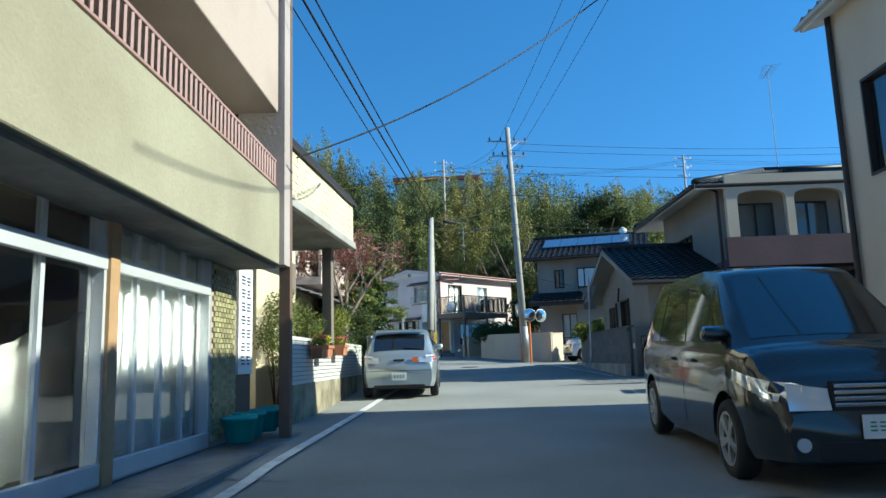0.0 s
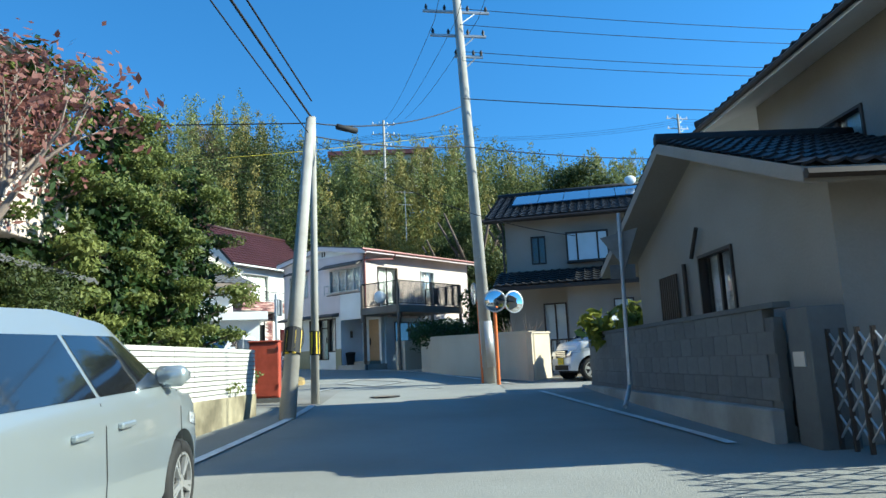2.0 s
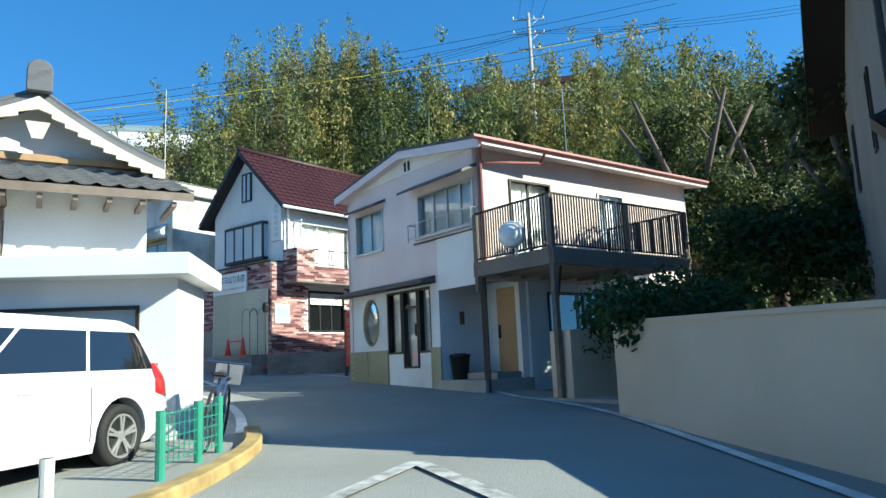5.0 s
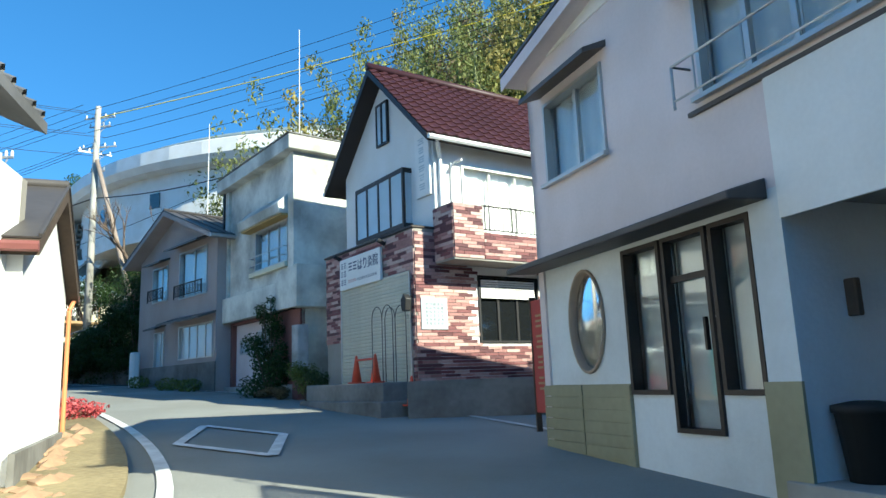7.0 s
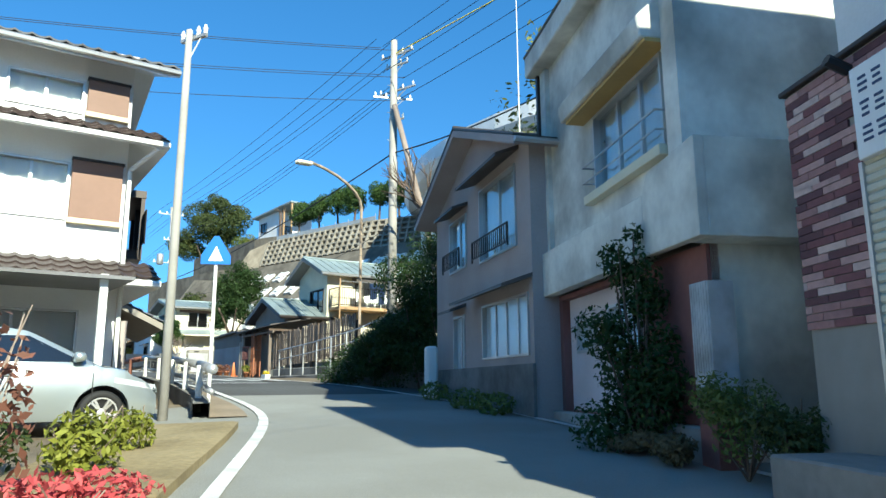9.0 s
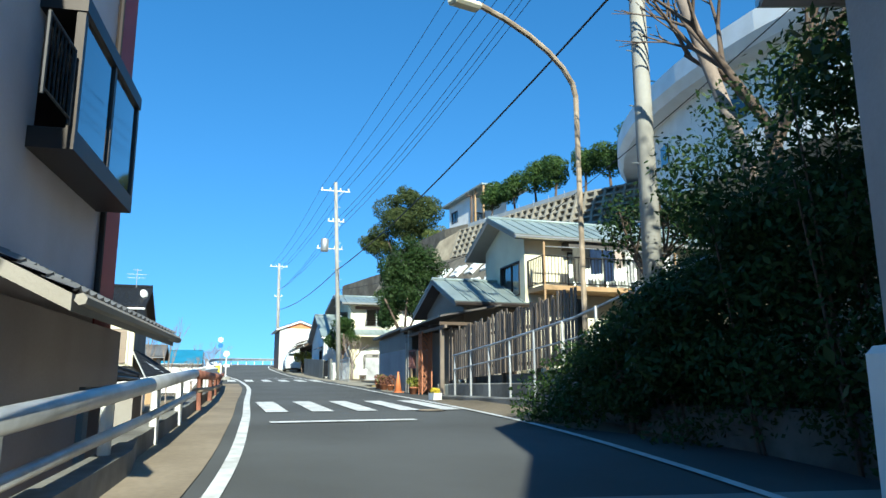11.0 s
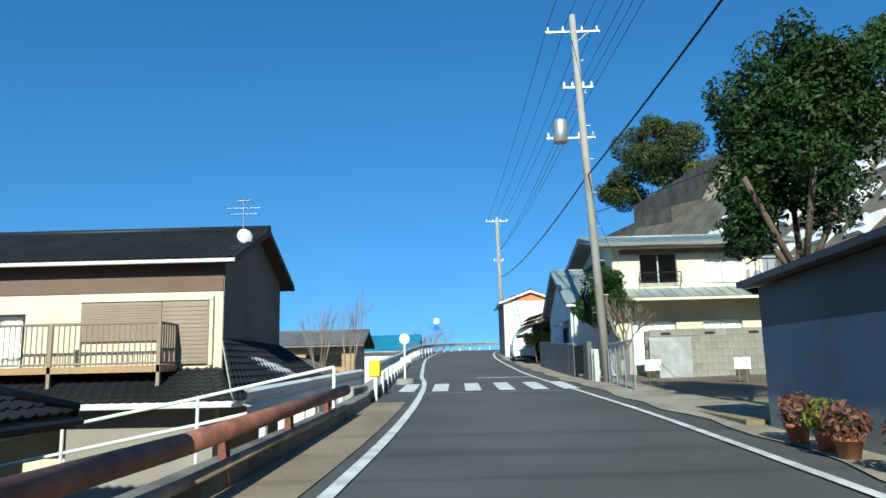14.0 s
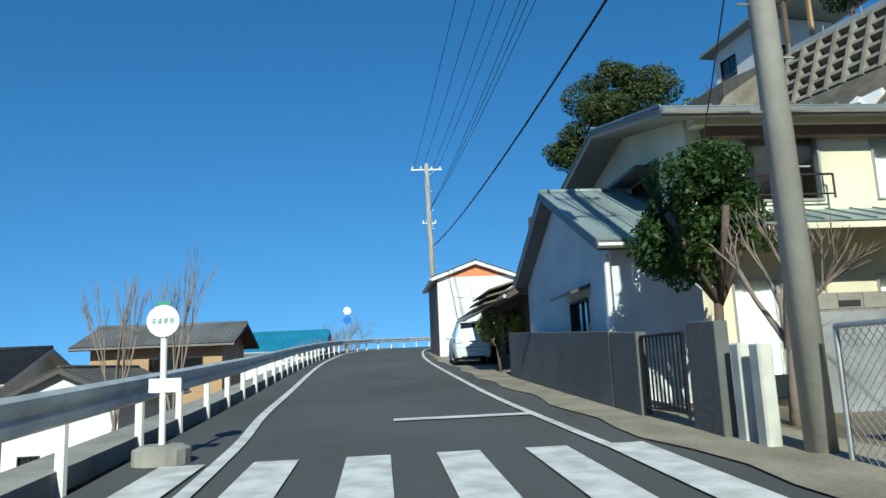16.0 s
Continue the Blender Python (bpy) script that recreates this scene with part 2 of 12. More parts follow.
M["mirror"] = mat("mirror_face", (0.85, 0.86, 0.87), 0.03, 1.0, vary=0.01, bump=0, stain=0.04)
M["black_glass"] = mat("dark_car_glass", (0.012, 0.014, 0.016), 0.04, 0.0, vary=0.02, bump=0, stain=0.0, spec=0.7, coat=1.0)
M["solar"] = mat("solar_panel", (0.05, 0.08, 0.16), 0.12, 0.1, vary=0.05, bump=0, coat=1.0)
M["glass"] = glass_mat("window_glass")
M["frost"] = mat("frosted_glass", (0.5, 0.58, 0.62), 0.25, 0.0, vary=0.06, scale=3, bump=0.05, stain=0.1, coat=0.5)
M["cable"] = mat("black_cable", (0.02, 0.02, 0.022), 0.6, bump=0)
M["cable_y"] = mat("yellow_cable_cover", (0.75, 0.6, 0.05), 0.6, bump=0)
M["bark"] = mat("bark", (0.14, 0.1, 0.075), 0.9, vary=0.3, scale=14, bump=0.7, stain=0.3)
M["bark_pale"] = mat("pale_bark", (0.3, 0.24, 0.2), 0.9, vary=0.25, scale=14, bump=0.6, stain=0.3)
M["leaf_yew"] = leaf_mat("yew_leaf", (0.04, 0.075, 0.018), (0.28, 0.3, 0.08))
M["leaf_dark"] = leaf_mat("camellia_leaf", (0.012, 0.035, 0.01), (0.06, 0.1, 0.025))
M["leaf_bamboo"] = leaf_mat("bamboo_leaf", (0.07, 0.11, 0.03), (0.28, 0.29, 0.09), (0.38, 0.28, 0.1))
M["leaf_ochre"] = leaf_mat("ochre_bamboo_leaf", (0.12, 0.13, 0.035), (0.36, 0.3, 0.09), (0.42, 0.27, 0.09))
M["leaf_wood"] = leaf_mat("woodland_leaf", (0.015, 0.035, 0.012), (0.1, 0.12, 0.035), (0.2, 0.15, 0.06))
M["leaf_pine"] = leaf_mat("pine_needle", (0.015, 0.045, 0.012), (0.1, 0.16, 0.035))
M["leaf_dry"] = leaf_mat("withered_leaf", (0.12, 0.05, 0.03), (0.3, 0.14, 0.1))
M["leaf_maple"] = leaf_mat("reddish_maple_leaf", (0.16, 0.06, 0.05), (0.34, 0.17, 0.14))
M["leaf_lime"] = leaf_mat("yellow_green_leaf", (0.1, 0.12, 0.02), (0.35, 0.36, 0.06))
M["flower_red"] = leaf_mat("red_flower", (0.4, 0.05, 0.06), (0.65, 0.16, 0.16))
M["flower_yellow"] = leaf_mat("yellow_flower", (0.6, 0.45, 0.02), (0.8, 0.68, 0.1))


# ---------------- building blocks ----------------
def bx(bm, x0, x1, y0, y1, z0, z1):
    v = [bm.verts.new((x, y, z)) for z in (z0, z1) for y in (y0, y1) for x in (x0, x1)]
    for q in ((0, 2, 3, 1), (4, 5, 7, 6), (0, 1, 5, 4), (1, 3, 7, 5), (3, 2, 6, 7), (2, 0, 4, 6)):
        bm.faces.new([v[i] for i in q])
    return v


def tube(bm, p0, p1, r0, r1=None, n=8, cap=True):
    r1 = r0 if r1 is None else r1
    a, b = Vector(p0), Vector(p1)
    d = (b - a).normalized()
    s = d.orthogonal().normalized()
    t = d.cross(s)
    r = [[bm.verts.new(p + (s * math.cos(k * 2 * math.pi / n) + t * math.sin(k * 2 * math.pi / n)) * q) for k in range(n)] for p, q in ((a, r0), (b, r1))]
    for k in range(n):
        bm.faces.new((r[0][k], r[0][(k + 1) % n], r[1][(k + 1) % n], r[1][k]))
    if cap:
        bm.faces.new(r[0][::-1])
        bm.faces.new(r[1])


def pipe(bm, pts, r, n=6):
    for a, b in zip(pts, pts[1:]):
        tube(bm, a, b, r, n=n)


def prism(bm, poly, axis, a, b):
    """A flat outline pushed from a to b along an axis; the outline lies in the two other axes, in xyz order."""
    i = "xyz".index(axis)

    def put(p, q):
        c = list(p)
        c.insert(i, q)
        return bm.verts.new(c)
    lo, hi = [put(p, a) for p in poly], [put(p, b) for p in poly]
    n = len(poly)
    for k in range(n):
        bm.faces.new((lo[k], lo[(k + 1) % n], hi[(k + 1) % n], hi[k]))
    bm.faces.new(lo[::-1])
    bm.faces.new(hi)


def lathe(bm, prof, n=16, at=(0, 0, 0)):
    rings = [[bm.verts.new((at[0] + r * math.cos(k * 2 * math.pi / n), at[1] + r * math.sin(k * 2 * math.pi / n), at[2] + z)) for k in range(n)] for r, z in prof]
    for a, b in zip(rings, rings[1:]):
        for k in range(n):
            bm.faces.new((a[k], a[(k + 1) % n], b[(k + 1) % n], b[k]))
    bm.faces.new(rings[0][::-1])
    bm.faces.new(rings[-1])


def finish(name, bm, material, smooth=False, bevel=0.0):
    if bevel:
        bmesh.ops.bevel(bm, geom=bm.edges[:], offset=bevel, segments=1, affect="EDGES", clamp_overlap=True)
    bmesh.ops.recalc_face_normals(bm, faces=bm.faces)
    me = bpy.data.meshes.new(name)
    bm.to_mesh(me)
    bm.free()
    me.materials.append(M[material] if isinstance(material, str) else material)
    if smooth:
        me.polygons.foreach_set("use_smooth", [True] * len(me.polygons))
    return new(name, me)


def part(name, bm, material, parent, label="", smooth=False, bevel=0.0):
    ob = finish(name, bm, material, smooth, bevel)
    ob.parent = parent
    if label:
        tagged(ob, label)
    return ob


def parts(name, bm, material, parent, label="", smooth=False):
    """Each loose piece of the bmesh becomes a part of its own."""
    seen, out = set(), []
    bm.verts.index_update()
    for v0 in bm.verts:
        if v0 in seen:
            continue
        todo, isle = [v0], []
        seen.add(v0)
        while todo:
            v = todo.pop()
            isle.append(v)
            for e in v.link_edges:
                w = e.other_vert(v)
                if w not in seen:
                    seen.add(w)
                    todo.append(w)
        nb = bmesh.new()
        to = {v: nb.verts.new(v.co) for v in isle}
        for f in {f for v in isle for f in v.link_faces}:
            nb.faces.new([to[v] for v in f.verts])
        out.append(part(name, nb, material, parent, label, smooth))
    bm.free()
    return out


def thing(name, label, category, m=None, group="", kind=""):
    ob = new(name)
    ob.empty_display_size = 0.2
    if m is not None:
        ob.matrix_basis = m
    return tagged(ob, label, category, group, kind)


def solo(name, bm, material, label, category, m=None, kind="", smooth=False, bevel=0.0, group=""):
    ob = finish(name, bm, material, smooth, bevel)
    if m is not None:
        ob.matrix_basis = m
    return tagged(ob, label, category, group, kind)


def B():
    return bmesh.new()


def front(L, R, z):
    """A frame with x along a facade from its left foot L to its right foot R, as seen from outside, y inwards, z up."""
    u = Vector((R[0] - L[0], R[1] - L[1], 0)).normalized()
    m = Matrix((u, Vector((-u.y, u.x, 0)), Vector((0, 0, 1)))).transposed().to_4x4()
    m.translation = (L[0], L[1], z)
    return m


def span(L, R):
    return math.hypot(R[0] - L[0], R[1] - L[1])


def raw(name, verts, faces, material, label="", category="", kind="", parent=None):
    me = bpy.data.meshes.new(name)
    me.from_pydata(verts, [], faces)
    me.materials.append(M[material] if isinstance(material, str) else material)
    ob = new(name, me)
    if parent:
        ob.parent = parent
    return tagged(ob, label, category, "", kind)


# ---------------- ground and road ----------------
CENTRE = [(0, -40, -1.0), (0, 0, 0), (0.5, 6.8, 0.2), (1.1, 13.4, 0.32), (1.3, 19.6, 0.53), (1.0, 25.3, 0.71), (0, 32.5, 1.0), (-1.6, 37.8, 1.17), (-4.2, 42.4, 1.38),
          (-8, 46.6, 1.64), (-12.5, 50.3, 1.96), (-18, 53.0, 2.32), (-25, 55.0, 2.66), (-31, 55.9, 2.96), (-37.6, 56.2, 3.19), (-45, 56.4, 3.4), (-53, 56.6, 3.65),
          (-61, 56.5, 3.9), (-75, 56.1, 4.45), (-95, 56.0, 5.4), (-112, 57.5, 6.2), (-126, 64, 6.7), (-136, 76, 7.0), (-145, 95, 7.0)]


def smooth_line(pts, step=1.0):
    """Points at even steps along a rounded line."""
    p = [Vector(q) for q in pts]
    p = [p[0] * 2 - p[1]] + p + [p[-1] * 2 - p[-2]]
    out = []
    for a, b, c, d in zip(p, p[1:], p[2:], p[3:]):
        n = max(1, int((c - b).length / step))
        for k in range(n):
            t = k / n
            out.append(0.5 * ((2 * b) + (c - a) * t + (2 * a - 5 * b + 4 * c - d) * t * t + (3 * b - a - 3 * c + d) * t ** 3))
    return out + [p[-2]]


LINE = smooth_line(CENTRE, 1.0)
LX = np.array([(p.x, p.y, p.z) for p in LINE])


def near_road(x, y):
    """Height of the road by the place, how far it lies from the middle (left is negative), and the step along."""
    i = int(((LX[:, 0] - x) ** 2 + (LX[:, 1] - y) ** 2).argmin())
    best = None
    for k in (i - 1, i):
        if 0 <= k < len(LX) - 1:
            a, b = LX[k], LX[k + 1]
            dx, dy = b[0] - a[0], b[1] - a[1]
            n = dx * dx + dy * dy
            t = min(1.0, max(0.0, ((x - a[0]) * dx + (y - a[1]) * dy) / n))
            px, py = a[0] + dx * t, a[1] + dy * t
            e = (px - x) ** 2 + (py - y) ** 2
            if best is None or e < best[0]:
                best = (e, a[2] + (b[2] - a[2]) * t, (dy * (x - px) - dx * (y - py)) / math.sqrt(n), k)
    return best[1], best[2], best[3]


def gz(x, y):
    return float(near_road(x, y)[0])


def sstep(a, b, v):
    t = min(1, max(0, (v - a) / (b - a)))
    return t * t * (3 - 2 * t)


def terrain(x, y):
    """The lie of the land: flat by the road, falling to the seaward side, rising to a wooded hill inland."""
    z, off, i = near_road(x, y)
    z = float(z)
    if x < -26 and off < -3.0:
        z -= 3.4 * sstep(-26, -33, x) * sstep(-3.4, -5.6, off) + 5 * sstep(-15, -70, off) * sstep(-26, -33, x)
    if off > 0:
        # the bamboo hill behind the first houses
        d1 = (y - 58) + 0.25 * min(0, x + 12)
        rise1 = (13 + 3.5 * math.exp(-((x + 17) / 9) ** 2)) * sstep(0, 20, d1) * sstep(44, 22, x)
        # the terraced slope behind the straight
        rise2 = 1.2 * sstep(3.2, 5.2, off) * sstep(-26, -31, x) * sstep(-43, -38, x) + min(14.4, max(0.0, (off - 12.2 - 0.3 * min(28, max(0, x + 90))) * 1.12))
        w = sstep(-26, -40, x)
        z += rise1 * (1 - w) + rise2 * w * sstep(-160, -118, x)
    return z


def build_ground():
    xs = sorted(set([-900, -600, -400, -300, -240, -200] + list(range(-170, 60, 2)) + [70, 90, 120, 180, 300, 600, 900]))
    ys = sorted(set([-900, -600, -300, -180, -120, -80, -60, -50] + list(range(-40, 130, 2)) + [140, 160, 200, 300, 500, 900]))
    verts = []
    for y in ys:
        for x in xs:
            z, off, i = near_road(x, y)
            h = terrain(x, y)
            d = abs(off)
            far = max(abs(x + 40), abs(y - 40))
            if far > 160:
                h = h * sstep(500, 160, far) + (-4) * (1 - sstep(500, 160, far))
            verts.append((x, y, h - 0.06 + (noise.noise((x * 0.2, y * 0.2, 0)) * 0.25 if d > 9 else 0)))
    n = len(xs)
    faces = [(j * n + i, j * n + i + 1, (j + 1) * n + i + 1, (j + 1) * n + i) for j in range(len(ys) - 1) for i in range(n - 1)]
    raw("ground", verts, faces, "earth", "bare earth and dry grass beside the road", "ground", "structure")


def strip(name, left, right, material, label, category, lift=0.0, kind="structure"):
    verts, faces = [], []
    for a, b in zip(left, right):
        verts += [(a[0], a[1], a[2] + lift), (b[0], b[1], b[2] + lift)]
    for k in range(len(left) - 1):
        faces.append((2 * k, 2 * k + 1, 2 * k + 3, 2 * k + 2))
    return raw(name, verts, faces, material, label, category, kind)


LEFT_EDGE = [(-2.3, -40), (-2.1, 0), (-2.0, 9.5), (-1.85, 16.5), (-1.45, 22), (-1.15, 28), (-1.9, 31.5), (-2.5, 34.2), (-3.6, 38.2), (-5.7, 42.0), (-8.1, 44.55), (-11.8, 47.2), (-16.3, 49.6),
             (-21.9, 52.0), (-28, 53.1), (-34.4, 53.6), (-41, 53.9), (-51.5, 54.4), (-60, 54.45), (-66, 54.3), (-73, 53.9), (-95, 53.4), (-112.5, 55), (-128, 62.5), (-139, 75), (-148, 94)]
RIGHT_EDGE = [(4.2, -40), (4.3, 0), (4.35, 16), (4.3, 21.7), (3.75, 28), (3.35, 31), (2.9, 33.2), (1.0, 40.6), (-0.7, 43.6), (-1.9, 45.7), (-6.2, 50.0), (-10.5, 52.9), (-14.2, 54.2), (-17.6, 55.4),
              (-24, 57.2), (-32.3, 58.3), (-41, 58.6), (-53, 58.8), (-60, 58.7), (-66.4, 58.4), (-75, 58.2), (-95, 58.3), (-110.5, 60), (-123.5, 66), (-133, 77), (-141, 96)]


def edge(pts, out, step=1.0):
    """A rounded edge line moved outwards, laid on the road."""
    ln = smooth_line([(x, y, 0) for x, y in pts], step)
    res = []
    for k, p in enumerate(ln):
        d = (ln[min(k + 1, len(ln) - 1)] - ln[max(k - 1, 0)]).normalized()
        q = p + Vector((d.y, -d.x, 0)) * out
        res.append((q.x, q.y, gz(q.x, q.y)))
    return res


def build_road():
    # the carriageway is built across the middle line so that both edges keep step
    verts, faces = [], []
    w = 7
    for p in LINE:
        i = LINE.index(p)
        d = (LINE[min(i + 1, len(LINE) - 1)] - LINE[max(i - 1, 0)])
        d.z = 0
        d.normalize()
        for k in range(w):
            o = -4.2 + 9.0 * k / (w - 1)
            if p.x < -24:
                o = -3.1 + 6.9 * k / (w - 1)
            verts.append((p.x + d.y * o, p.y - d.x * o, p.z))
    for j in range(len(LINE) - 1):
        for k in range(w - 1):
            a = j * w + k
            faces.append((a, a + 1, a + w + 1, a + w))
    cut = next(i for i, p in enumerate(LINE) if p.x < -27)
    raw("road", verts[:(cut + 1) * w], faces[:cut * (w - 1)], "asphalt_pale", "pale worn asphalt village road with white edge lines", "road", "structure")
    raw("road", verts[cut * w:], [tuple(i - cut * w for i in f) for f in faces[cut * (w - 1):]], "asphalt", "grey asphalt road with white edge lines", "road", "structure")
    for name, pts in (("side_road", [(3.0, 31.2), (8, 30.6), (16, 29.4), (40, 25)]), ("side_road", [(-1, 31.6), (-8, 30.2), (-20, 28), (-45, 26)])):
        ln = smooth_line([(x, y, 0) for x, y in pts], 1.5)
        wd = 2.6 if pts[0][0] > 0 else 3.4
        verts, faces, n = [], [], 9
        for p in ln:
            for k in range(n):
                y = p.y + wd * (1 - 2 * k / (n - 1))
                verts.append((p.x, y, gz(p.x, y) + 0.006))
        for j in range(len(ln) - 1):
            for k in range(n - 1):
                faces.append((j * n + k, j * n + k + 1, (j + 1) * n + k + 1, (j + 1) * n + k))
        raw(name, verts, faces, "asphalt_old", "worn asphalt side lane", "road", "structure")


def painted(name, pts, width, lift=0.02, label="white painted edge line", group="road lines", material="line"):
    """A stripe along a line of points."""
    l, r = [], []
    for k, p in enumerate(pts):
        a, b = pts[max(k - 1, 0)], pts[min(k + 1, len(pts) - 1)]
        dx, dy = b[0] - a[0], b[1] - a[1]
        n = math.hypot(dx, dy)
        ox, oy = dy / n * width / 2, -dx / n * width / 2
        l.append((p[0] - ox, p[1] - oy, gz(p[0] - ox, p[1] - oy) if len(p) < 3 else p[2]))
        r.append((p[0] + ox, p[1] + oy, gz(p[0] + ox, p[1] + oy) if len(p) < 3 else p[2]))
    ob = strip(name, l, r, material, label, "road marking", lift)
    ob["group"] = group
    return ob


def build_lines():
    le, re = edge(LEFT_EDGE, 0, 0.7), edge(RIGHT_EDGE, 0, 0.7)
    painted("edge_line", [p for p in le if p[1] < 28.2], 0.14)
    painted("edge_line", [p for p in le if p[1] > 38.5 and p[0] < -3.8], 0.15)
    painted("edge_line", [p for p in re if 20.5 < p[1] < 29.5 and p[0] > 3], 0.12)
    painted("edge_line", [p for p in re if p[1] > 33.0 and (p[0] < 2.95)], 0.13)
    # two zebra crossings
    for x0, x1, ys in ((-40.7, -36.6, (54.1, 55.05, 56.0, 56.95, 57.9)), (-65.1, -61.5, (53.75, 54.7, 55.65, 56.6, 57.55, 58.4))):
        for y in ys:
            ob = strip("crossing_stripe", [(x0 + (x1 - x0) * k / 4, y, gz(x0 + (x1 - x0) * k / 4, y)) for k in range(5)], [(x0 + (x1 - x0) * k / 4, y + 0.46, gz(x0 + (x1 - x0) * k / 4, y)) for k in range(5)], "line", "white painted zebra crossing stripe", "road marking", 0.02)
            ob["group"] = "zebra crossing stripes"
    painted("stop_line", [(-34.1, 54.0), (-34.1, 55.6), (-34.1, 56.6)], 0.3, label="white painted stop line before the crossing")
    painted("stop_line", [(-68.3, 56.2), (-68.3, 57.2), (-68.3, 58.3)], 0.3, label="white painted stop line before the crossing")
    # the diamond and short dashes at the junction
    gem = [(-1.4, 34.6), (-0.15, 32.8), (0.6, 34.4), (-1.0, 36.8)]
    for a, b in zip(gem, gem[1:] + gem[:1]):
        painted("lozenge_mark", [a, ((a[0] + b[0]) / 2, (a[1] + b[1]) / 2), b], 0.17, label="worn white painted warning lozenge", lift=0.024, material="line_worn")
    for pts in (((-1.55, 31.6), (-1.4, 32.1), (-1.28, 32.6)), ((1.2, 31.25), (1.4, 31.25), (1.6, 31.25)), ((3.05, 32.35), (3.2, 31.9), (3.38, 31.4)), ((-4.1, 31.7), (-3.8, 32.2), (-3.5, 32.6))):
        painted("edge_line", list(pts), 0.17, lift=0.024, label="worn white painted dash", material="line_worn")
    # the lozenge that warns of a crossing
    dia = [(-11.9, 48.6), (-9.8, 48.2), (-8.5, 46.5), (-10.5, 46.8)]
    for a, b in zip(dia, dia[1:] + dia[:1]):
        painted("lozenge_mark", [a, ((a[0] + b[0]) / 2, (a[1] + b[1]) / 2), b], 0.15, label="white painted warning lozenge", lift=0.022)


def build_manhole(x, y):
    z = gz(x, y)
    ob = thing("manhole_cover", "round cast iron manhole cover set in the asphalt", "manhole cover", Matrix.Translation((x, y, z + 0.012)))
    bm = B()
    lathe(bm, [(0.33, -0.02), (0.33, 0.006), (0.3, 0.008)], 32)
    part("frame", bm, "iron", ob)
    bm = B()
    lathe(bm, [(0.295, -0.02), (0.295, 0.004), (0.01, 0.006)], 32)
    for k in range(-4, 5):
        h = math.sqrt(0.26 ** 2 - (k * 0.06) ** 2)
        bx(bm, k * 0.06 - 0.012, k * 0.06 + 0.012, -h, h, 0.005, 0.012)
    part("lid", bm, "rust_pale", ob)


# ---------------- walls, windows and roofs ----------------
def wall_bm(bm, w, h, holes, th, at=(0, 0), u=(1, 0), n=(0, 1), gable=0.0, z0=0.0):
    """A wall panel with openings cut through it; at, u and n place it in the plan, n points inwards."""
    holes = [q for q in holes if q[0] < w]
    xs = sorted({0, w, *[v for q in holes for v in (max(0, q[0]), min(w, q[1]))]})
    zs = sorted({0, h, *[v for q in holes for v in (max(0, q[2]), min(h, q[3]))]})

    def pt(x, d, z):
        return (at[0] + u[0] * x + n[0] * d, at[1] + u[1] * x + n[1] * d, z0 + z)
    cache = {}

    def vert(i, k, d):
        if (i, k, d) not in cache:
            cache[i, k, d] = bm.verts.new(pt(xs[i], th * d, zs[k]))
        return cache[i, k, d]

    def solid(i, k):
        if not (0 <= i < len(xs) - 1 and 0 <= k < len(zs) - 1):
            return False
        cx, cz = (xs[i] + xs[i + 1]) / 2, (zs[k] + zs[k + 1]) / 2
        return not any(q[0] < cx < q[1] and q[2] < cz < q[3] for q in holes)
    for i in range(len(xs) - 1):
        for k in range(len(zs) - 1):
            if not solid(i, k):
                continue
            for d in (0, 1):
                bm.faces.new((vert(i, k, d), vert(i + 1, k, d), vert(i + 1, k + 1, d), vert(i, k + 1, d)))
            for di, dk, a, b in ((-1, 0, (i, k), (i, k + 1)), (1, 0, (i + 1, k), (i + 1, k + 1)), (0, -1, (i, k), (i + 1, k)), (0, 1, (i, k + 1), (i + 1, k + 1))):
                if not solid(i + di, k + dk):
                    bm.faces.new((vert(*a, 0), vert(*b, 0), vert(*b, 1), vert(*a, 1)))
    if gable:
        p = [bm.verts.new(pt(x, d * th, z)) for d in (0, 1) for x, z in ((0, h), (w, h), (w / 2, h + gable))]
        bm.faces.new(p[:3])
        bm.faces.new(p[3:])
        for a, b in ((0, 1), (1, 2), (2, 0)):
            bm.faces.new((p[a], p[b], p[b + 3], p[a + 3]))


